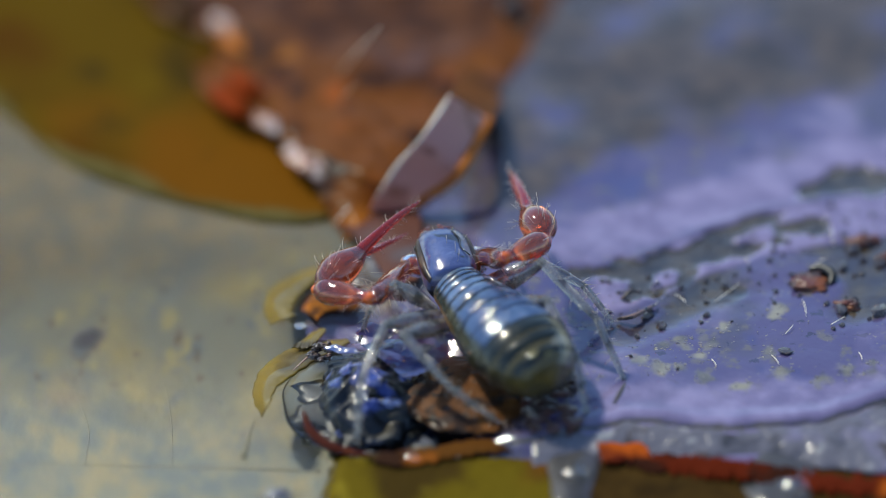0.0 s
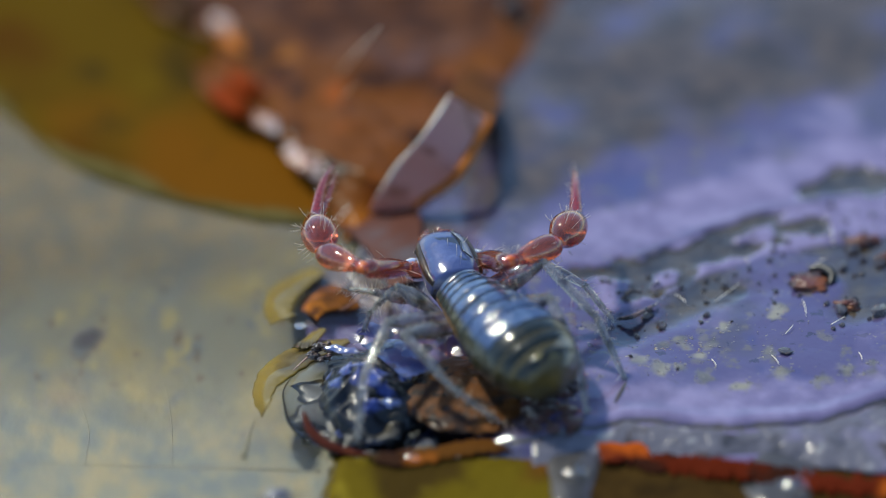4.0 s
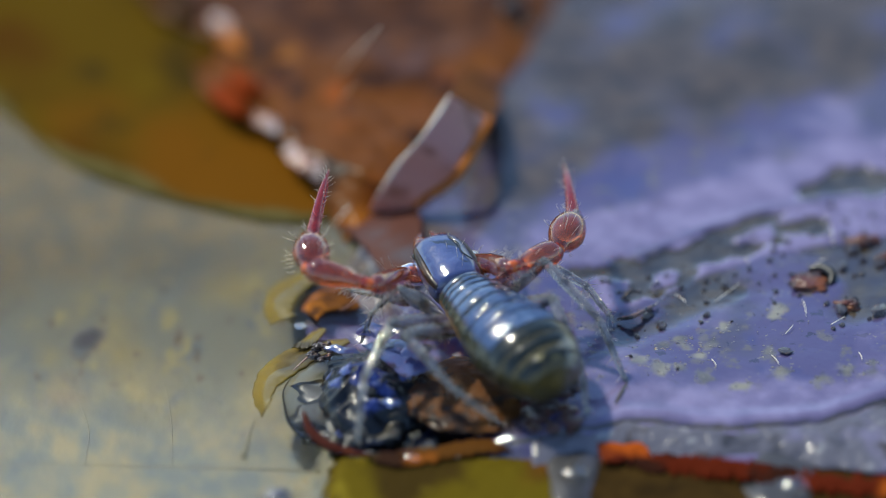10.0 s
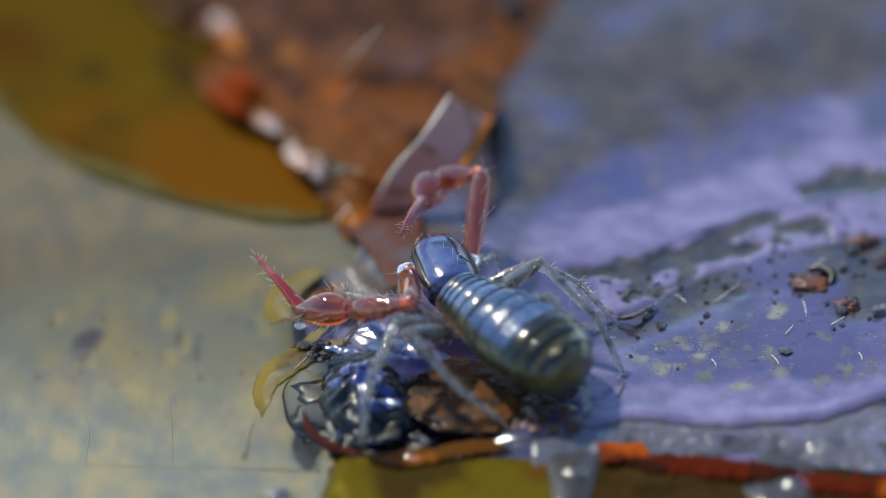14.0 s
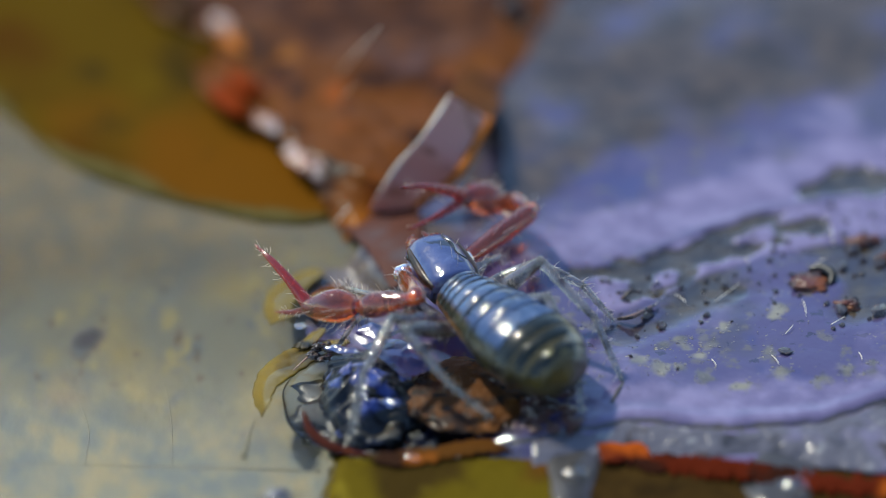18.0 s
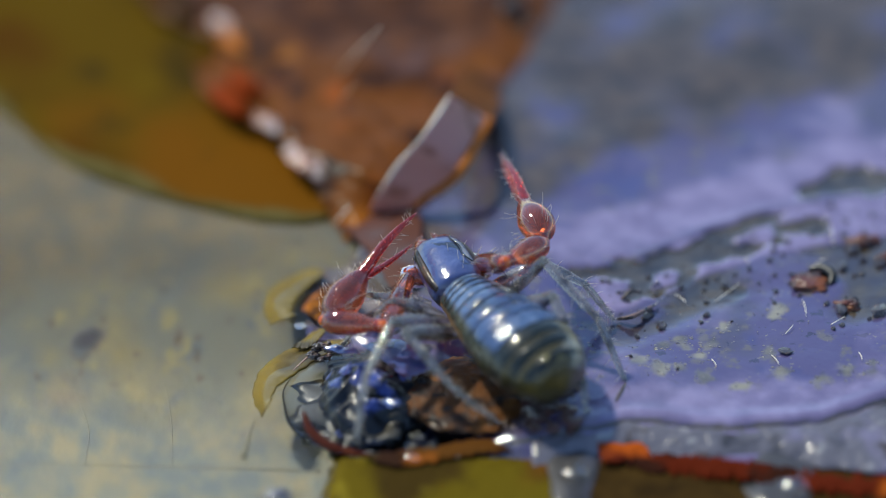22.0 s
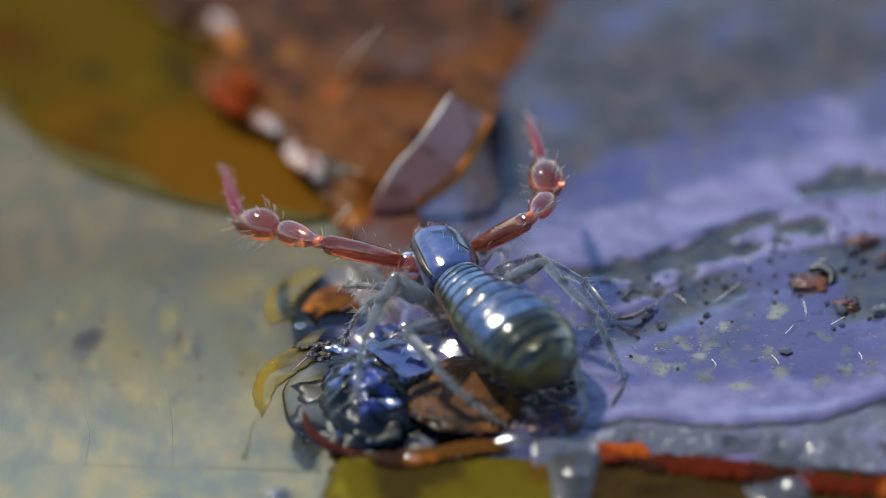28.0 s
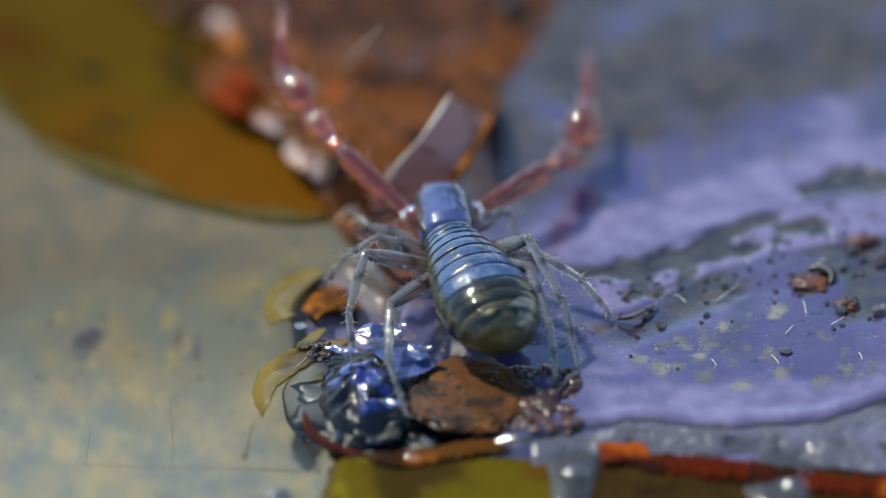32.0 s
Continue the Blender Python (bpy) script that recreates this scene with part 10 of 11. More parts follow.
    walk(PIECES["left_2", "tarsus"], [
        at(0, -0.964, 0.326, -0.197, -79.2, 2.4, 28.8), at(2, -0.933, 0.344, -0.197, -79.9, 0.7, 27.4),
        at(3.5, -0.941, 0.378, -0.204, -78.4, 0.6, 27.5), at(5.5, -0.992, 0.382, -0.211, -75.8, 2.8, 29.8),
        at(7, -1.039, 0.377, -0.215, -73.4, 4.9, 31.5), at(9, -0.949, 0.398, -0.205, -77, 0.3, 28.1),
        at(10.5, -0.955, 0.428, -0.211, -75.4, 0.2, 27.8), at(11, -1.006, 0.475, -0.23, -71.3, 3.3, 25.5),
        at(11.5, -1.061, 0.526, -0.255, -66.6, 7, 23.9), at(13, -1.031, 0.551, -0.256, -67.2, 6.3, 20.5),
        at(14.5, -1.055, 0.509, -0.248, -67.6, 6.9, 23.5), at(16.5, -1.084, 0.503, -0.253, -66.2, 8.1, 25.5),
        at(19, -1.051, 0.523, -0.251, -67.3, 6.7, 23.1), at(20, -1.101, 0.468, -0.246, -66.6, 8.4, 28.2),
        at(22, -1.125, 0.452, -0.248, -65.8, 9.4, 30.2), at(24, -1.146, 0.374, -0.234, -67.3, 10.2, 34.4),
        at(25.5, -1.133, 0.407, -0.239, -67, 9.7, 32.2), at(27.5, -1.059, 0.42, -0.224, -70.4, 5.5, 30.1),
        at(28, -1.11, 0.348, -0.22, -70.8, 9.5, 31.5), at(28.5, -1.141, 0.273, -0.214, -71.9, 12.3, 33.9),
        at(29, -1.088, 0.499, -0.249, -65.2, 5.6, 31.3), at(29.5, -1.094, 0.654, -0.305, -55.9, 3.9, 32.4),
        at(30, -1.059, 0.705, -0.315, -54.9, 1.6, 31.7), at(30.5, -1.059, 0.685, -0.305, -56.4, 0.7, 33.1),
        at(31, -1.132, 0.549, -0.278, -59.2, 4.2, 38.2), at(31.5, -1.17, 0.419, -0.253, -62.7, 7.1, 42.5),
        at(32, -1.173, 0.335, -0.235, -65.7, 8.6, 44.6)])
    walk(PIECES["left_3", "femur"], [
        at(0, -0.3, -0.18, -0.18, 19.8, 5, 98.1), at(2, -0.3, -0.18, -0.18, 21.7, 5.2, 96.3), at(3.5, -0.3, -0.18, -0.18, 22.6, 5.7, 95.5),
        at(5.5, -0.3, -0.18, -0.18, 20.8, 5.8, 97), at(7, -0.3, -0.18, -0.18, 18, 5.2, 98.9), at(9, -0.3, -0.18, -0.18, 23.1, 5.7, 95.1),
        at(10.5, -0.3, -0.18, -0.18, 23.7, 5.7, 94.5), at(11, -0.3, -0.18, -0.18, 26.7, 5.6, 91.8), at(11.5, -0.3, -0.18, -0.18, 29, 4.9, 89.9),
        at(13, -0.3, -0.18, -0.18, 29.3, 3.6, 89), at(14.5, -0.3, -0.18, -0.18, 28.5, 4.4, 90), at(16.5, -0.3, -0.18, -0.18, 27.4, 4.7, 90.8),
        at(19, -0.3, -0.18, -0.18, 29, 4.5, 89.7), at(20, -0.3, -0.18, -0.18, 27.1, 5.4, 91.6), at(22, -0.3, -0.18, -0.18, 26.2, 5.7, 92.5),
        at(24, -0.3, -0.18, -0.18, 24.6, 6.3, 94.7), at(25.5, -0.3, -0.18, -0.18, 25.3, 6, 93.6), at(27.5, -0.3, -0.18, -0.18, 22.4, 4.9, 95.5),
        at(28, -0.3, -0.18, -0.18, 48.8, 12.5, 88.9), at(28.5, -0.3, -0.18, -0.18, 69.5, 0.4, 94.9), at(29, -0.3, -0.18, -0.18, 69.9, 4.9, 94),
        at(29.5, -0.3, -0.18, -0.18, 64.8, 12.9, 92.5), at(30, -0.3, -0.18, -0.18, 59.9, 16, 91.8), at(30.5, -0.3, -0.18, -0.18, 50.4, 19.2, 91.1),
        at(31, -0.3, -0.18, -0.18, 40.9, 20.1, 93.1), at(31.5, -0.3, -0.18, -0.18, 33.2, 19.7, 96.8), at(32, -0.3, -0.18, -0.18, 28.2, 18.6, 100.5)])
    walk(PIECES["left_3", "tibia"], [
        at(0, -1.142, -0.272, 0.124, -16, 4.2, 124.2), at(2, -1.134, -0.242, 0.151, -17.3, 4.5, 123.9),
        at(3.5, -1.13, -0.225, 0.165, -17.9, 4.1, 122.8), at(5.5, -1.139, -0.251, 0.138, -16.6, 3.4, 122.6),
        at(7, -1.149, -0.288, 0.097, -15, 2.6, 121.5), at(9, -1.128, -0.22, 0.172, -18.5, 3.7, 122.4), at(10.5, -1.124, -0.209, 0.18, -18.9, 3.2, 121),
        at(11, -1.105, -0.166, 0.223, -20.7, 3.3, 116.9), at(11.5, -1.087, -0.142, 0.255, -22.1, 3, 112.6),
        at(13, -1.084, -0.139, 0.259, -22.3, 3.1, 109), at(14.5, -1.091, -0.147, 0.249, -21.9, 3.3, 112.9),
        at(16.5, -1.099, -0.157, 0.233, -21.2, 2.9, 113.7), at(19, -1.087, -0.141, 0.256, -22.2, 3.2, 112.3),
        at(20, -1.102, -0.164, 0.229, -21.1, 3, 117.3), at(22, -1.109, -0.176, 0.215, -20.5, 2.9, 118.7),
        at(24, -1.119, -0.206, 0.192, -19.7, 3.3, 124.6), at(25.5, -1.115, -0.191, 0.202, -20.1, 3.2, 121.9),
        at(27.5, -1.131, -0.23, 0.162, -18.3, 3.5, 122.2), at(28, -0.89, -0.021, 0.481, -34, -0.8, 115.8),
        at(28.5, -0.615, -0.201, 0.663, -49.1, -18.2, 102.9), at(29, -0.613, -0.129, 0.662, -47.2, -14.2, 107.4),
        at(29.5, -0.69, -0.015, 0.614, -42.4, -8.3, 116.4), at(30, -0.758, 0.02, 0.568, -39.3, -5.7, 120.6),
        at(30.5, -0.878, 0.037, 0.475, -34.1, -2, 128.3), at(31, -0.99, -0.014, 0.373, -29, -0.1, 135.3),
        at(31.5, -1.068, -0.105, 0.284, -24.7, 1.3, 141.5), at(32, -1.104, -0.191, 0.223, -21.8, 2, 144.9)])
    walk(PIECES["left_3", "tarsus"], [
        at(0, -1.753, -0.707, -0.091, -32.7, 3.2, 140.4), at(2, -1.743, -0.672, -0.08, -34.2, 3.7, 139.9),
        at(3.5, -1.744, -0.642, -0.074, -35, 3, 139), at(5.5, -1.762, -0.665, -0.085, -33.7, 1.8, 139.1),
        at(7, -1.787, -0.69, -0.104, -32.3, 0.3, 138.2), at(9, -1.743, -0.63, -0.075, -35.7, 2.4, 138.7),
        at(10.5, -1.75, -0.601, -0.072, -36.5, 1.6, 137.3), at(11, -1.748, -0.51, -0.053, -39.2, 0.9, 132.7),
        at(11.5, -1.748, -0.434, -0.039, -41.6, -0.1, 128), at(13, -1.761, -0.389, -0.036, -42.5, -0.9, 123.6),
        at(14.5, -1.751, -0.444, -0.042, -41.3, 0.3, 128.1), at(16.5, -1.759, -0.463, -0.049, -40.4, -0.1, 129.2),
        at(19, -1.749, -0.43, -0.038, -41.7, 0, 127.4), at(20, -1.742, -0.511, -0.052, -39.6, 0.8, 133.3),
        at(22, -1.743, -0.538, -0.058, -38.7, 0.7, 134.9), at(24, -1.715, -0.635, -0.071, -36.7, 2.3, 141.4),
        at(25.5, -1.729, -0.591, -0.065, -37.6, 1.8, 138.4), at(27.5, -1.75, -0.638, -0.082, -35.6, 2.2, 138.4),
        at(28, -1.475, -0.298, 0.046, -53.5, -2.4, 135.1), at(28.5, -1.153, -0.135, 0.103, -77.8, -17.7, 133.2),
        at(29, -1.161, -0.155, 0.108, -72.7, -13.9, 135.1), at(29.5, -1.24, -0.203, 0.094, -63.6, -7.9, 140.5),
        at(30, -1.303, -0.244, 0.077, -58.8, -5.2, 143.2), at(30.5, -1.394, -0.352, 0.038, -51, -0.9, 149),
        at(31, -1.47, -0.499, -0.005, -44.2, 1.7, 155), at(31.5, -1.504, -0.663, -0.042, -38.5, 3.7, 160.5),
        at(32, -1.513, -0.789, -0.066, -35, 4.7, 163.6)])
    walk(PIECES["left_4", "femur"], [
        at(0, -0.3, -0.36, -0.18, 23.1, 4.9, 106.7), at(2, -0.3, -0.36, -0.18, 23.2, 4.5, 106.2), at(3.5, -0.3, -0.36, -0.18, 24.1, 5.6, 104),
        at(5.5, -0.3, -0.36, -0.18, 24.7, 7, 102.9), at(7, -0.3, -0.36, -0.18, 25.1, 7.6, 102), at(9, -0.3, -0.36, -0.18, 24.5, 6, 102.9),
        at(10.5, -0.3, -0.36, -0.18, 25.4, 6.8, 100.8), at(11, -0.3, -0.36, -0.18, 26.8, 7.2, 96.9), at(11.5, -0.3, -0.36, -0.18, 28.3, 7.6, 93.2),
        at(13, -0.3, -0.36, -0.18, 29, 7, 91), at(14.5, -0.3, -0.36, -0.18, 27.7, 6.7, 94.1), at(16.5, -0.3, -0.36, -0.18, 27.8, 7.3, 94.2),
        at(19, -0.3, -0.36, -0.18, 28.1, 7, 93.3), at(20, -0.3, -0.36, -0.18, 26.8, 7, 97), at(22, -0.3, -0.36, -0.18, 26.6, 7.4, 97.8),
        at(24, -0.3, -0.36, -0.18, 24.5, 6.3, 103.5), at(25.5, -0.3, -0.36, -0.18, 25.3, 6.7, 101.1), at(27.5, -0.3, -0.36, -0.18, 24.1, 5.3, 103.4),
        at(28, -0.3, -0.36, -0.18, 22.2, 3.7, 107.4), at(28.5, -0.3, -0.36, -0.18, 20, 2.2, 113), at(29, -0.3, -0.36, -0.18, 19.1, 1.4, 115.7),
        at(29.5, -0.3, -0.36, -0.18, 16.8, 0.2, 121.8), at(30, -0.3, -0.36, -0.18, 17.7, 1.7, 118.3), at(30.5, -0.3, -0.36, -0.18, 16.6, 1.8, 119.9),
        at(31, -0.3, -0.36, -0.18, 22.9, 10.3, 103.5), at(31.5, -0.3, -0.36, -0.18, 16, 8, 114.9), at(32, -0.3, -0.36, -0.18, 9.7, 6.5, 125.6)])
    walk(PIECES["left_4", "tibia"], [
        at(0, -1.101, -0.57, 0.172, -25.1, -1.3, -165.6), at(2, -1.102, -0.564, 0.174, -25.3, -0.6, -165.6),
        at(3.5, -1.106, -0.524, 0.186, -26, -0.7, -165.7), at(5.5, -1.107, -0.498, 0.194, -26.5, -1.8, -165.6),
        at(7, -1.108, -0.48, 0.198, -27, -2.9, -166.7), at(9, -1.107, -0.506, 0.191, -27, -0.7, -165.3),
        at(10.5, -1.107, -0.467, 0.203, -27.8, -0.9, -166.1), at(11, -1.103, -0.405, 0.223, -28.6, -0.5, -169.1),
        at(11.5, -1.094, -0.348, 0.243, -29.4, -0.3, -172.5), at(13, -1.088, -0.32, 0.253, -29.5, -0.4, -176.4),
        at(14.5, -1.098, -0.369, 0.235, -29.1, -0.2, -172.8), at(16.5, -1.098, -0.365, 0.237, -29.3, -0.7, -172),
        at(19, -1.096, -0.354, 0.241, -29.2, -0.2, -173.1), at(20, -1.103, -0.408, 0.223, -29, -0.3, -168.4),
        at(22, -1.104, -0.418, 0.22, -28.9, -0.6, -167.2), at(24, -1.106, -0.512, 0.191, -27.9, -0.1, -161.9),
        at(25.5, -1.107, -0.473, 0.202, -28.2, -0.3, -164.4), at(27.5, -1.107, -0.518, 0.186, -27.1, -0.7, -166),
        at(28, -1.102, -0.587, 0.16, -25.1, -2.2, -169.2), at(28.5, -1.083, -0.679, 0.128, -23.2, -3, -169.3),
        at(29, -1.069, -0.723, 0.114, -22.4, -3.1, -168.8), at(29.5, -1.033, -0.814, 0.08, -20.3, -4.5, -169.9),
        at(30, -1.059, -0.759, 0.094, -21, -5.8, -172.1), at(30.5, -1.051, -0.783, 0.078, -20, -7.8, -175),
        at(31, -1.12, -0.493, 0.165, -24.9, -17.1, 170), at(31.5, -1.099, -0.693, 0.066, -19.5, -18.9, 168.3),
        at(32, -1.031, -0.863, -0.029, -14.6, -20.6, 163.8)])
    walk(PIECES["left_4", "tarsus"], [
        at(0, -0.933, -1.256, -0.158, -31.3, -3.3, -139.3), at(2, -0.93, -1.248, -0.16, -31.4, -2.5, -139.4),
        at(3.5, -0.936, -1.204, -0.156, -31.9, -2.6, -139.2), at(5.5, -0.944, -1.177, -0.154, -32.3, -3.7, -138.9),
        at(7, -0.966, -1.16, -0.156, -33, -4.7, -139.7), at(9, -0.935, -1.179, -0.163, -32.6, -2.3, -138.7),
        at(10.5, -0.947, -1.138, -0.16, -33.3, -2.4, -139.3), at(11, -0.977, -1.078, -0.15, -34.2, -2, -142.1),
        at(11.5, -1.007, -1.021, -0.14, -35.3, -1.7, -145.3), at(13, -1.048, -0.998, -0.131, -35.9, -2, -149.2),
        at(14.5, -1.013, -1.045, -0.143, -35, -1.6, -145.7), at(16.5, -1.008, -1.04, -0.144, -35.2, -2.1, -144.9),
        at(19, -1.015, -1.03, -0.14, -35.2, -1.6, -146), at(20, -0.969, -1.077, -0.155, -34.4, -1.6, -141.5),
        at(22, -0.957, -1.084, -0.158, -34.3, -1.9, -140.2), at(24, -0.893, -1.167, -0.175, -32.9, -1.3, -135.3),
        at(25.5, -0.924, -1.135, -0.167, -33.4, -1.6, -137.7), at(27.5, -0.944, -1.193, -0.169, -32.8, -2.3, -139.5),
        at(28, -0.982, -1.283, -0.171, -31.8, -4.3, -142.8), at(28.5, -0.965, -1.386, -0.179, -30.4, -5.4, -143.1),
        at(29, -0.946, -1.433, -0.183, -29.7, -5.7, -142.8), at(29.5, -0.925, -1.537, -0.191, -28.3, -7.7, -143.9),
        at(30, -0.986, -1.484, -0.183, -29.2, -9.3, -145.6), at(30.5, -1.024, -1.516, -0.186, -28.9, -12, -148.1),
        at(31, -1.339, -1.173, -0.148, -37.3, -22.5, -158.3), at(31.5, -1.332, -1.395, -0.181, -32.8, -26, -160.6),
        at(32, -1.308, -1.568, -0.213, -28.9, -29.3, -165.3)])
    walk(PIECES["right_1", "femur"], [
        at(0, 0.3, 0.25, -0.18, 14.9, -5, -82.1), at(2, 0.3, 0.25, -0.18, 12.5, -5.3, -81.6), at(3.5, 0.3, 0.25, -0.18, 10.6, -5.7, -79.7),
        at(5.5, 0.3, 0.25, -0.18, 11.6, -5.6, -78.3), at(7, 0.3, 0.25, -0.18, 13.5, -5.1, -78.3), at(9, 0.3, 0.25, -0.18, 9.3, -5.4, -78.1),
        at(10.5, 0.3, 0.25, -0.18, 8.1, -5.6, -76.7), at(11, 0.3, 0.25, -0.18, 4.9, -6.1, -76.9), at(11.5, 0.3, 0.25, -0.18, 1.9, -6.3, -77.6),
        at(13, 0.3, 0.25, -0.18, 3, -6.4, -81.1), at(14.5, 0.3, 0.25, -0.18, 3.4, -6.1, -79.4), at(16.5, 0.3, 0.25, -0.18, 5.2, -6, -78.4),
        at(19, 0.3, 0.25, -0.18, 2.3, -6.2, -78.8), at(20, 0.3, 0.25, -0.18, 3.7, -5.7, -75.9), at(22, 0.3, 0.25, -0.18, 4.3, -5.7, -74.6),
        at(24, 0.3, 0.25, -0.18, 4, -5.2, -72.5), at(25.5, 0.3, 0.25, -0.18, 4.5, -5.4, -74.1), at(27.5, 0.3, 0.25, -0.18, 11.2, -4.4, -79.7),
        at(28, 0.3, 0.25, -0.18, 22.2, -2, -85.7), at(28.5, 0.3, 0.25, -0.18, 27.9, -0.2, -87.5), at(29, 0.3, 0.25, -0.18, 29.3, 0.2, -87.7),
        at(29.5, 0.3, 0.25, -0.18, 36.1, 2.2, -88.1), at(30, 0.3, 0.25, -0.18, 39.2, 3, -88.1), at(30.5, 0.3, 0.25, -0.18, 28.8, 3, -86),
        at(31, 0.3, 0.25, -0.18, 18.1, 2.3, -80.3), at(31.5, 0.3, 0.25, -0.18, 22.4, 4.2, -82.1), at(32, 0.3, 0.25, -0.18, 24.6, 5.2, -83)])
    walk(PIECES["right_1", "tibia"], [
        at(0, 0.777, 0.328, -0.052, -36.5, -4.1, -54.8), at(2, 0.781, 0.331, -0.072, -34.1, -5.6, -58),
        at(3.5, 0.782, 0.347, -0.088, -33.2, -4.4, -56), at(5.5, 0.778, 0.359, -0.08, -35.4, -1.1, -49.6),
        at(7, 0.774, 0.359, -0.063, -37.6, 2, -44.9), at(9, 0.781, 0.359, -0.099, -32.3, -2.6, -54.5), at(10.5, 0.78, 0.37, -0.11, -31.6, -1.7, -53.4),
        at(11, 0.784, 0.367, -0.137, -28.4, -3.5, -59.6), at(11.5, 0.788, 0.359, -0.164, -25.4, -4.8, -65.3),
        at(13, 0.793, 0.33, -0.154, -25.2, -6.2, -71), at(14.5, 0.79, 0.345, -0.15, -26, -5.4, -67), at(16.5, 0.787, 0.354, -0.135, -27.9, -3.9, -63),
        at(19, 0.79, 0.349, -0.16, -25.3, -5.3, -67.3), at(20, 0.783, 0.375, -0.147, -27.4, -3, -59.4),
        at(22, 0.78, 0.386, -0.143, -28.5, -1.9, -55.8), at(24, 0.775, 0.403, -0.145, -28.9, -1.1, -51.3),
        at(25.5, 0.778, 0.39, -0.141, -28.9, -1.8, -54), at(27.5, 0.781, 0.345, -0.083, -33, -2.5, -55.8),
        at(28, 0.761, 0.291, 0.009, -40.9, -3.5, -56.9), at(28.5, 0.741, 0.27, 0.054, -45.2, -5.3, -57.3),
        at(29, 0.736, 0.267, 0.065, -46.2, -6.6, -58), at(29.5, 0.704, 0.252, 0.114, -52.3, -7.6, -56.5),
        at(30, 0.688, 0.247, 0.136, -55.5, -7.5, -55.4), at(30.5, 0.738, 0.268, 0.06, -47.2, -4, -50.1), at(31, 0.77, 0.324, -0.025, -39.7, -2, -44.9),
        at(31.5, 0.76, 0.3, 0.01, -43.1, -3.4, -43.5), at(32, 0.753, 0.287, 0.027, -44.5, -6, -44.9)])
    walk(PIECES["right_1", "tarsus"], [
        at(0, 1.078, 0.517, -0.314, -55.6, -2.9, -35.4), at(2, 1.105, 0.505, -0.319, -54.2, -5.7, -38.5),
        at(3.5, 1.099, 0.538, -0.33, -52.6, -3.9, -37), at(5.5, 1.055, 0.59, -0.336, -52.8, 1.3, -31.3),
        at(7, 1.015, 0.613, -0.333, -53.7, 5.6, -27.3), at(9, 1.091, 0.568, -0.335, -51, -2.1, -35.9), at(10.5, 1.086, 0.589, -0.341, -50, -1, -35.2),
        at(11, 1.126, 0.553, -0.347, -48.4, -4.8, -41.7), at(11.5, 1.157, 0.512, -0.353, -46.8, -8.1, -47.8),
        at(13, 1.178, 0.441, -0.341, -48, -11.2, -53.7), at(14.5, 1.163, 0.483, -0.343, -47.9, -9.2, -49.3),
        at(16.5, 1.141, 0.52, -0.341, -48.6, -6.1, -45.2), at(19, 1.165, 0.487, -0.348, -47.2, -9.3, -49.7),
        at(20, 1.126, 0.565, -0.351, -47.2, -4.6, -41.4), at(22, 1.105, 0.598, -0.353, -47.3, -2.4, -37.8),
        at(24, 1.079, 0.642, -0.358, -46.6, -0.8, -32.8), at(25.5, 1.096, 0.612, -0.354, -47.3, -2, -35.7),
        at(27.5, 1.094, 0.545, -0.323, -52, -2.6, -36.8), at(28, 1.05, 0.459, -0.28, -60.2, -2.3, -36.6),
        at(28.5, 1.019, 0.414, -0.258, -65, -3.2, -35.7), at(29, 1.014, 0.397, -0.252, -66.5, -4.4, -35.5),
        at(29.5, 0.955, 0.362, -0.232, -72.2, -3.1, -32.9), at(30, 0.921, 0.35, -0.225, -74.8, -1.7, -31.5),
        at(30.5, 0.983, 0.444, -0.263, -64.8, 0.2, -28.5), at(31, 1.016, 0.558, -0.307, -56.1, 1.5, -24.7),
        at(31.5, 0.995, 0.522, -0.292, -59.2, 1, -22.2), at(32, 0.999, 0.487, -0.281, -61.4, -1.7, -22.3)])
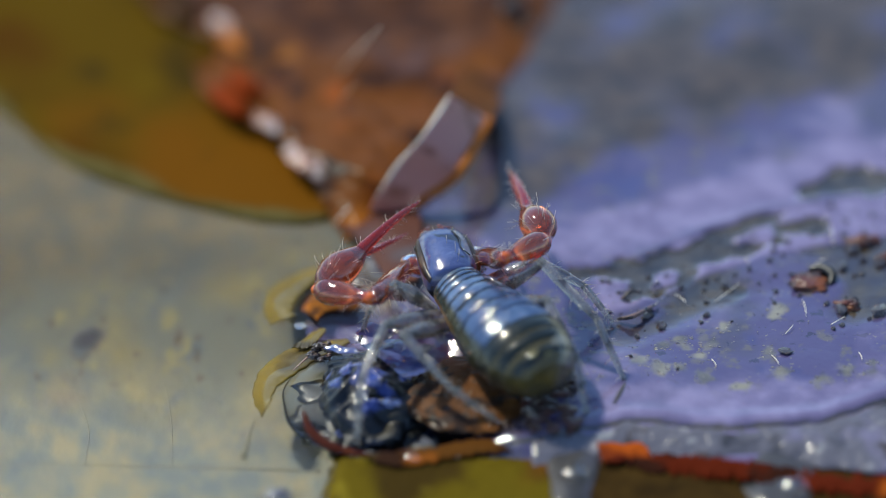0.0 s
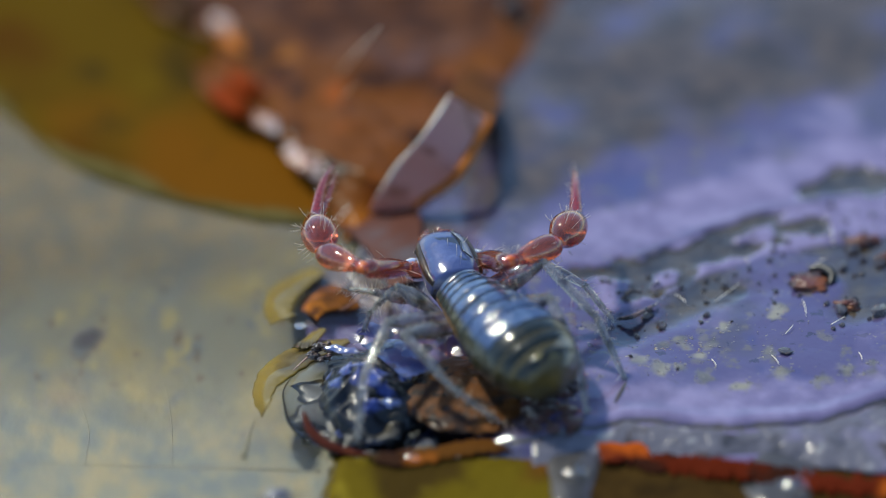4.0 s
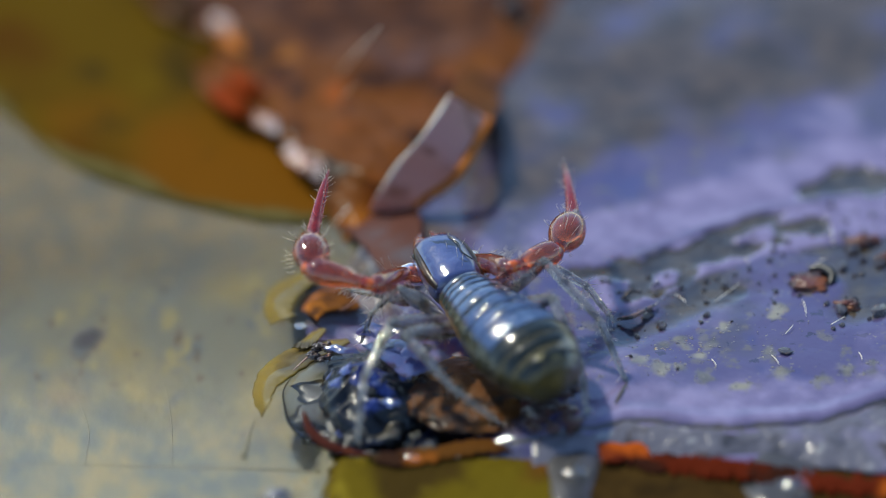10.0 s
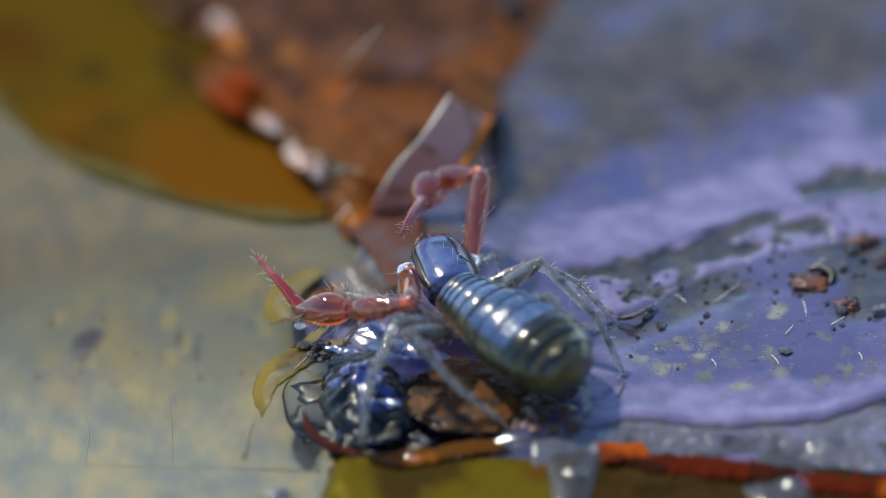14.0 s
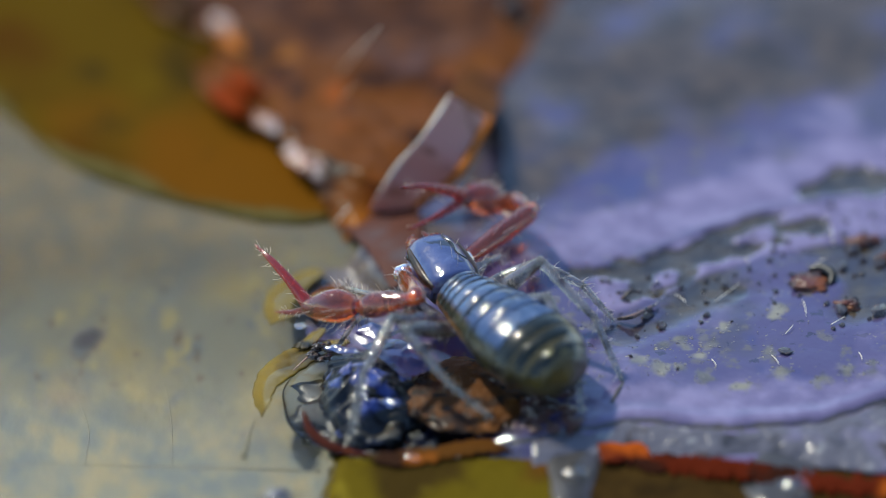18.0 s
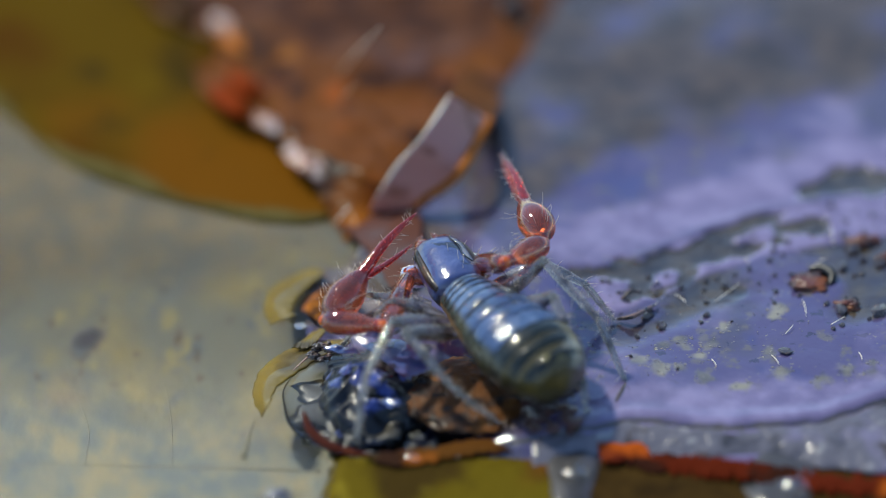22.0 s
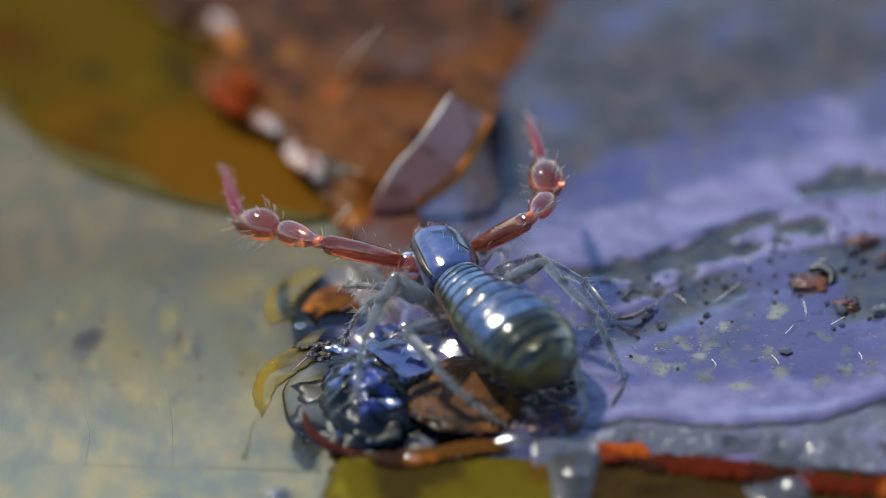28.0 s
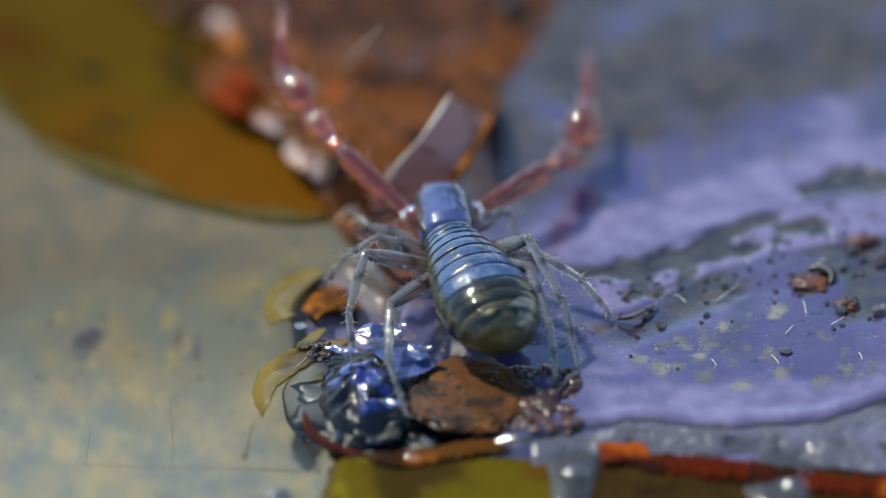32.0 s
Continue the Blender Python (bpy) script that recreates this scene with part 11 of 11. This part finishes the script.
    walk(PIECES["right_2", "femur"], [
        at(0, 0.3, 0, -0.18, 27, -4.5, -116.4), at(2, 0.3, 0, -0.18, 24.9, -4.6, -117.3), at(3.5, 0.3, 0, -0.18, 27, -5.3, -115.9),
        at(5.5, 0.3, 0, -0.18, 31.2, -5.8, -113.3), at(7, 0.3, 0, -0.18, 34.3, -5.6, -112.2), at(9, 0.3, 0, -0.18, 28.1, -5.5, -114.5),
        at(10.5, 0.3, 0, -0.18, 29.6, -5.9, -113.9), at(11, 0.3, 0, -0.18, 28, -6.3, -116.6), at(11.5, 0.3, 0, -0.18, 26.7, -6.5, -119.4),
        at(13, 0.3, 0, -0.18, 24.8, -6.1, -123.4), at(14.5, 0.3, 0, -0.18, 25.2, -6.1, -120.5), at(16.5, 0.3, 0, -0.18, 27.5, -6.4, -118.6),
        at(19, 0.3, 0, -0.18, 25.3, -6.4, -120.3), at(20, 0.3, 0, -0.18, 27.6, -6.5, -115.6), at(22, 0.3, 0, -0.18, 29.1, -6.6, -113.8),
        at(24, 0.3, 0, -0.18, 28.4, -6.2, -110.5), at(25.5, 0.3, 0, -0.18, 28.2, -6.4, -112.3), at(27.5, 0.3, 0, -0.18, 26.7, -5.4, -114.8),
        at(28, 0.3, 0, -0.18, 26.3, -3.7, -118.3), at(28.5, 0.3, 0, -0.18, 24.4, -2.4, -119.7), at(29, 0.3, 0, -0.18, 22.9, -1.9, -120.3),
        at(29.5, 0.3, 0, -0.18, 22.8, -0.7, -121.2), at(30, 0.3, 0, -0.18, 23.6, -0.2, -121.4), at(30.5, 0.3, 0, -0.18, 22.3, 1.3, -123.1),
        at(31, 0.3, 0, -0.18, 20.4, 3, -124.7), at(31.5, 0.3, 0, -0.18, 16.4, 4.2, -126.5), at(32, 0.3, 0, -0.18, 10.7, 5, -129.6)])
    walk(PIECES["right_2", "tibia"], [
        at(0, 0.951, -0.292, 0.182, -28.2, -4, -127.6), at(2, 0.957, -0.309, 0.156, -26.5, -3.5, -127.9),
        at(3.5, 0.956, -0.281, 0.182, -28.3, -3.1, -126.9), at(5.5, 0.945, -0.232, 0.233, -32.1, -3.2, -125.1),
        at(7, 0.928, -0.208, 0.269, -35, -3.5, -124.7), at(9, 0.957, -0.259, 0.195, -29.7, -2.3, -125.5),
        at(10.5, 0.953, -0.244, 0.213, -31.1, -1.9, -125.2), at(11, 0.95, -0.279, 0.193, -29.3, -1.6, -128.1),
        at(11.5, 0.943, -0.315, 0.177, -27.9, -1.3, -131.1), at(13, 0.926, -0.369, 0.154, -25.8, -1.6, -135.2),
        at(14.5, 0.942, -0.337, 0.158, -26.6, -1.4, -131.9), at(16.5, 0.943, -0.303, 0.187, -28.7, -1.4, -130.4),
        at(19, 0.944, -0.332, 0.16, -26.6, -1.2, -131.7), at(20, 0.957, -0.269, 0.188, -29.3, -0.8, -126.8),
        at(22, 0.958, -0.241, 0.206, -30.8, -0.7, -124.9), at(24, 0.974, -0.207, 0.199, -30.9, -0.3, -120.4),
        at(25.5, 0.968, -0.228, 0.196, -30.3, -0.5, -122.7), at(27.5, 0.963, -0.269, 0.178, -28.9, -1.6, -125.4),
        at(28, 0.943, -0.32, 0.173, -28.1, -3.9, -129.6), at(28.5, 0.939, -0.349, 0.151, -26.6, -5.1, -130.6),
        at(29, 0.942, -0.362, 0.131, -25.3, -5.5, -130.5), at(29.5, 0.933, -0.378, 0.13, -25.2, -7.1, -131.5),
        at(30, 0.926, -0.38, 0.141, -25.8, -8, -132), at(30.5, 0.917, -0.409, 0.123, -24.6, -9.6, -133.3),
        at(31, 0.908, -0.439, 0.098, -23.1, -11.4, -134.1), at(31.5, 0.907, -0.47, 0.045, -19.8, -12.7, -134.1),
        at(32, 0.897, -0.511, -0.032, -15.2, -13.3, -134.7)])
    walk(PIECES["right_2", "tarsus"], [
        at(0, 1.374, -0.643, -0.112, -49.8, -3.6, -135.3), at(2, 1.387, -0.665, -0.122, -48.1, -2.8, -135.9),
        at(3.5, 1.385, -0.624, -0.114, -49.8, -2.4, -135.4), at(5.5, 1.367, -0.551, -0.098, -53.5, -2.8, -133.8),
        at(7, 1.336, -0.517, -0.089, -56.5, -3.4, -133.3), at(9, 1.391, -0.584, -0.114, -51.3, -1.6, -134.4),
        at(10.5, 1.383, -0.561, -0.109, -52.7, -1.3, -134.5), at(11, 1.373, -0.621, -0.112, -50.8, -0.9, -137.7),
        at(11.5, 1.354, -0.683, -0.114, -49.3, -0.7, -140.9), at(13, 1.317, -0.773, -0.117, -47.1, -1.1, -144.6),
        at(14.5, 1.353, -0.714, -0.121, -48, -0.7, -141.5), at(16.5, 1.355, -0.663, -0.113, -50.2, -0.8, -140),
        at(19, 1.357, -0.707, -0.12, -48.1, -0.4, -141.4), at(20, 1.39, -0.598, -0.118, -50.9, 0, -136.7),
        at(22, 1.395, -0.551, -0.113, -52.4, 0.1, -135), at(24, 1.434, -0.48, -0.122, -52.7, 0.9, -130.5),
        at(25.5, 1.42, -0.522, -0.12, -52.1, 0.5, -132.7), at(27.5, 1.403, -0.593, -0.123, -50.6, -0.8, -134.5),
        at(28, 1.354, -0.686, -0.12, -49.7, -3.7, -136.9), at(28.5, 1.347, -0.731, -0.128, -48.2, -5.2, -136.8),
        at(29, 1.354, -0.748, -0.134, -46.9, -5.6, -136.4), at(29.5, 1.334, -0.777, -0.133, -47, -7.7, -136),
        at(30, 1.319, -0.784, -0.128, -47.6, -8.8, -135.9), at(30.5, 1.3, -0.83, -0.133, -46.7, -11, -135.8),
        at(31, 1.287, -0.873, -0.142, -45.6, -13.4, -134.9), at(31.5, 1.296, -0.912, -0.161, -42.6, -15.3, -133.8),
        at(32, 1.298, -0.962, -0.191, -38.2, -16.5, -133.9)])
    walk(PIECES["right_3", "femur"], [
        at(0, 0.3, -0.18, -0.18, 46.2, -3.5, -136.1), at(2, 0.3, -0.18, -0.18, 45.3, -3.6, -137), at(3.5, 0.3, -0.18, -0.18, 47.6, -4.5, -136.1),
        at(5.5, 0.3, -0.18, -0.18, 50.6, -5.1, -133.9), at(7, 0.3, -0.18, -0.18, 52.2, -4.9, -132.9), at(9, 0.3, -0.18, -0.18, 48.8, -4.9, -135.1),
        at(10.5, 0.3, -0.18, -0.18, 50.3, -5.4, -134.9), at(11, 0.3, -0.18, -0.18, 50, -5.8, -137.9), at(11.5, 0.3, -0.18, -0.18, 49.5, -5.9, -141),
        at(13, 0.3, -0.18, -0.18, 47.6, -5, -145), at(14.5, 0.3, -0.18, -0.18, 47.9, -5.2, -142), at(16.5, 0.3, -0.18, -0.18, 49.5, -5.5, -140.3),
        at(19, 0.3, -0.18, -0.18, 48.4, -5.5, -142.1), at(20, 0.3, -0.18, -0.18, 50.1, -5.9, -137.4), at(22, 0.3, -0.18, -0.18, 51.3, -6.1, -135.7),
        at(24, 0.3, -0.18, -0.18, 50.8, -5.9, -132), at(25.5, 0.3, -0.18, -0.18, 50.6, -5.9, -134), at(27.5, 0.3, -0.18, -0.18, 47.5, -4.2, -136.1),
        at(28, 0.3, -0.18, -0.18, 43.5, -1.4, -139), at(28.5, 0.3, -0.18, -0.18, 39.9, 0.5, -140), at(29, 0.3, -0.18, -0.18, 38.1, 1.2, -140.2),
        at(29.5, 0.3, -0.18, -0.18, 35.1, 3.2, -141), at(30, 0.3, -0.18, -0.18, 34.3, 4, -141.3), at(30.5, 0.3, -0.18, -0.18, 30, 6.1, -143.1),
        at(31, 0.3, -0.18, -0.18, 24.1, 8.3, -145.2), at(31.5, 0.3, -0.18, -0.18, 20, 9.4, -145.7), at(32, 0.3, -0.18, -0.18, 40.8, 5.6, -139.9)])
    walk(PIECES["right_3", "tibia"], [
        at(0, 0.761, -0.601, 0.468, -24.3, -1.5, -162.5), at(2, 0.761, -0.616, 0.459, -23.9, -1, -162.9),
        at(3.5, 0.759, -0.581, 0.482, -25, -1.1, -162.8), at(5.5, 0.755, -0.531, 0.512, -26.5, -1.8, -162),
        at(7, 0.746, -0.511, 0.528, -27.7, -2.5, -162.4), at(9, 0.759, -0.56, 0.495, -26.2, -1, -162.3),
        at(10.5, 0.753, -0.539, 0.51, -27, -1.1, -162.7), at(11, 0.739, -0.563, 0.506, -26.5, -0.6, -165.6),
        at(11.5, 0.722, -0.59, 0.501, -26, -0.2, -168.6), at(13, 0.696, -0.644, 0.482, -24.9, -0.1, -172.2),
        at(14.5, 0.719, -0.618, 0.485, -25.4, -0.2, -169.1), at(16.5, 0.724, -0.587, 0.501, -26.3, -0.5, -168.2),
        at(19, 0.717, -0.612, 0.49, -25.5, -0.2, -169.4), at(20, 0.742, -0.558, 0.507, -26.9, -0.4, -165),
        at(22, 0.747, -0.531, 0.518, -27.6, -0.7, -163.6), at(24, 0.77, -0.508, 0.514, -27.8, -0.5, -159.1),
        at(25.5, 0.76, -0.526, 0.512, -27.4, -0.6, -161.4), at(27.5, 0.757, -0.585, 0.482, -26, -1, -163),
        at(28, 0.74, -0.663, 0.44, -23.9, -2.1, -165.3), at(28.5, 0.74, -0.712, 0.397, -22.1, -2.5, -164.8),
        at(29, 0.744, -0.731, 0.376, -21.1, -2.5, -164.1), at(29.5, 0.741, -0.77, 0.337, -19.4, -3.3, -163.5),
        at(30, 0.738, -0.782, 0.326, -18.9, -3.8, -163.5), at(30.5, 0.73, -0.832, 0.267, -16.4, -4.4, -163),
        at(31, 0.725, -0.885, 0.184, -13.3, -5, -161.5), at(31.5, 0.735, -0.907, 0.124, -11, -5.3, -159.2),
        at(32, 0.695, -0.738, 0.405, -22.4, -9.3, -167.1)])
    walk(PIECES["right_3", "tarsus"], [
        at(0, 1, -1.395, 0.094, -45, -0.5, -174.3), at(2, 1, -1.413, 0.09, -44.6, 0.1, -174.9), at(3.5, 0.996, -1.371, 0.098, -45.6, -0.1, -174.9),
        at(5.5, 0.994, -1.31, 0.107, -47.1, -1.1, -173.9), at(7, 0.972, -1.285, 0.106, -48.2, -2.2, -173.8),
        at(9, 1.001, -1.34, 0.094, -46.8, -0.2, -174.6), at(10.5, 0.987, -1.315, 0.097, -47.6, -0.4, -175.1),
        at(11, 0.937, -1.353, 0.1, -47.1, 0.1, -178.2), at(11.5, 0.881, -1.392, 0.102, -46.6, 0.5, 178.6),
        at(13, 0.807, -1.462, 0.1, -45.5, 0.6, 175.2), at(14.5, 0.872, -1.426, 0.095, -46, 0.6, 178.2),
        at(16.5, 0.887, -1.387, 0.098, -46.9, 0.1, 179.3), at(19, 0.868, -1.419, 0.099, -46.1, 0.6, 177.9),
        at(20, 0.949, -1.342, 0.094, -47.5, 0.2, -177.8), at(22, 0.97, -1.306, 0.097, -48.1, -0.1, -176.3),
        at(24, 1.053, -1.261, 0.089, -48.5, 0.3, -171.9), at(25.5, 1.014, -1.293, 0.092, -48.1, 0.1, -174.1),
        at(27.5, 0.989, -1.369, 0.083, -46.7, -0.2, -175.1), at(28, 0.938, -1.471, 0.071, -44.7, -1.4, -176.3),
        at(28.5, 0.947, -1.53, 0.056, -42.9, -1.7, -175.1), at(29, 0.963, -1.552, 0.049, -42, -1.6, -174.3),
        at(29.5, 0.968, -1.598, 0.035, -40.4, -2.5, -172.9), at(30, 0.963, -1.613, 0.033, -39.8, -3.1, -172.4),
        at(30.5, 0.967, -1.672, 0.01, -37.5, -3.8, -171), at(31, 0.989, -1.731, -0.025, -34.5, -4.6, -168.7),
        at(31.5, 1.038, -1.747, -0.049, -32.3, -4.9, -166), at(32, 0.828, -1.571, 0.063, -43.9, -11.4, -171.2)])
    walk(PIECES["right_4", "femur"], [
        at(0, 0.3, -0.36, -0.18, 34.9, -1.4, -163.7), at(2, 0.3, -0.36, -0.18, 34.6, -1.7, -164.2), at(3.5, 0.3, -0.36, -0.18, 36.9, -2.2, -163.5),
        at(5.5, 0.3, -0.36, -0.18, 39.2, -2.1, -161.9), at(7, 0.3, -0.36, -0.18, 39.7, -1.4, -161.8), at(9, 0.3, -0.36, -0.18, 38, -2.4, -162.6),
        at(10.5, 0.3, -0.36, -0.18, 39.4, -2.6, -162.6), at(11, 0.3, -0.36, -0.18, 39.6, -2.6, -165.7), at(11.5, 0.3, -0.36, -0.18, 39.4, -2.3, -169),
        at(13, 0.3, -0.36, -0.18, 37.3, -1.3, -173.3), at(14.5, 0.3, -0.36, -0.18, 37.8, -2, -169.9), at(16.5, 0.3, -0.36, -0.18, 39, -2.1, -168.5),
        at(19, 0.3, -0.36, -0.18, 38.4, -2.1, -170), at(20, 0.3, -0.36, -0.18, 39.7, -2.9, -165.1), at(22, 0.3, -0.36, -0.18, 40.7, -3.1, -163.4),
        at(24, 0.3, -0.36, -0.18, 40.4, -3.8, -158.9), at(25.5, 0.3, -0.36, -0.18, 40.1, -3.4, -161.3), at(27.5, 0.3, -0.36, -0.18, 36.5, -2, -163.6),
        at(28, 0.3, -0.36, -0.18, 30.5, 0.3, -167.6), at(28.5, 0.3, -0.36, -0.18, 25.4, 1.5, -168.7), at(29, 0.3, -0.36, -0.18, 23.1, 1.7, -168.9),
        at(29.5, 0.3, -0.36, -0.18, 16.9, 2.8, -170.7), at(30, 0.3, -0.36, -0.18, 14.2, 3.3, -171.8), at(30.5, 0.3, -0.36, -0.18, 17.7, 3.5, -170.9),
        at(31, 0.3, -0.36, -0.18, 19.4, 4.1, -170), at(31.5, 0.3, -0.36, -0.18, 25.4, 2.4, -163.9), at(32, 0.3, -0.36, -0.18, 31.3, 0.2, -159.2)])
    walk(PIECES["right_4", "tibia"], [
        at(0, 0.52, -1.064, 0.335, -23.5, 0.5, 173.8), at(2, 0.517, -1.068, 0.331, -23.4, 1, 173.5), at(3.5, 0.525, -1.044, 0.36, -24.9, 0.6, 172.9),
        at(5.5, 0.537, -1.016, 0.388, -26.5, -0.4, 173), at(7, 0.529, -1.013, 0.395, -27.4, -1.3, 172.3),
        at(9, 0.535, -1.029, 0.374, -26.5, 0.3, 172.9), at(10.5, 0.532, -1.016, 0.391, -27.6, 0, 172), at(11, 0.497, -1.026, 0.393, -27.4, 0.4, 168.9),
        at(11.5, 0.456, -1.038, 0.391, -27.1, 0.8, 165.9), at(13, 0.396, -1.069, 0.365, -25.5, 1.3, 162.9),
        at(14.5, 0.443, -1.057, 0.371, -26.2, 1.1, 165.8), at(16.5, 0.46, -1.041, 0.386, -27.1, 0.5, 166.5),
        at(19, 0.442, -1.051, 0.378, -26.4, 1.1, 165.5), at(20, 0.506, -1.021, 0.395, -28, 0.4, 169.4), at(22, 0.526, -1.005, 0.406, -28.7, 0, 170.5),
        at(24, 0.582, -0.986, 0.402, -28.9, 0.2, 175.2), at(25.5, 0.553, -1.001, 0.399, -28.5, 0.2, 173),
        at(27.5, 0.522, -1.049, 0.355, -26.1, 0.3, 172.5), at(28, 0.464, -1.118, 0.277, -22, 0.1, 172.1),
        at(28.5, 0.449, -1.159, 0.206, -18.5, 0.2, 174.1), at(29, 0.449, -1.174, 0.174, -16.9, 0.4, 175.5),
        at(29.5, 0.427, -1.212, 0.082, -12.7, 0.2, 177.7), at(30, 0.412, -1.225, 0.041, -10.7, 0.1, 178.4),
        at(30.5, 0.42, -1.209, 0.093, -13.1, -0.9, 177.1), at(31, 0.426, -1.2, 0.118, -14.4, -2, 176.8),
        at(31.5, 0.51, -1.146, 0.205, -18.4, -2.4, 179.2), at(32, 0.572, -1.079, 0.288, -22.4, -2.5, -179.3)])
    walk(PIECES["right_4", "tarsus"], [
        at(0, 0.446, -1.776, 0.024, -44.3, 1.6, 161.1), at(2, 0.441, -1.78, 0.021, -44.2, 2.2, 160.4),
        at(3.5, 0.441, -1.746, 0.032, -45.6, 1.5, 159.9), at(5.5, 0.449, -1.709, 0.041, -47, 0.1, 160.5),
        at(7, 0.429, -1.698, 0.036, -48, -1.2, 160.5), at(9, 0.45, -1.722, 0.026, -47.1, 0.8, 159.9), at(10.5, 0.435, -1.7, 0.03, -48.1, 0.2, 159.1),
        at(11, 0.366, -1.706, 0.034, -48, 0.8, 155.9), at(11.5, 0.291, -1.713, 0.036, -47.8, 1.2, 152.8), at(13, 0.196, -1.744, 0.029, -46.4, 2, 150),
        at(14.5, 0.278, -1.737, 0.027, -46.9, 1.7, 152.7), at(16.5, 0.301, -1.717, 0.03, -47.8, 0.9, 153.6),
        at(19, 0.273, -1.729, 0.031, -47.1, 1.6, 152.4), at(20, 0.382, -1.699, 0.028, -48.5, 0.6, 156.2),
        at(22, 0.413, -1.68, 0.032, -49.1, 0.1, 157.5), at(24, 0.526, -1.666, 0.025, -49.3, 0.3, 161.8),
        at(25.5, 0.47, -1.681, 0.027, -48.9, 0.4, 159.7), at(27.5, 0.433, -1.744, 0.012, -46.7, 0.9, 159.6),
        at(28, 0.365, -1.834, -0.014, -42.8, 1.3, 160.1), at(28.5, 0.374, -1.895, -0.041, -39.5, 2, 162.4),
        at(29, 0.392, -1.918, -0.053, -38, 2.5, 163.8), at(29.5, 0.396, -1.972, -0.089, -33.9, 2.8, 166.7),
        at(30, 0.39, -1.991, -0.105, -32, 2.7, 167.8), at(30.5, 0.378, -1.968, -0.083, -34.2, 0.7, 167.2),
        at(31, 0.377, -1.954, -0.076, -35.5, -1.3, 167.8), at(31.5, 0.49, -1.886, -0.04, -39.3, -2.1, 170),
        at(32, 0.567, -1.8, -0.009, -43.2, -2.6, 170.9)])


motions()
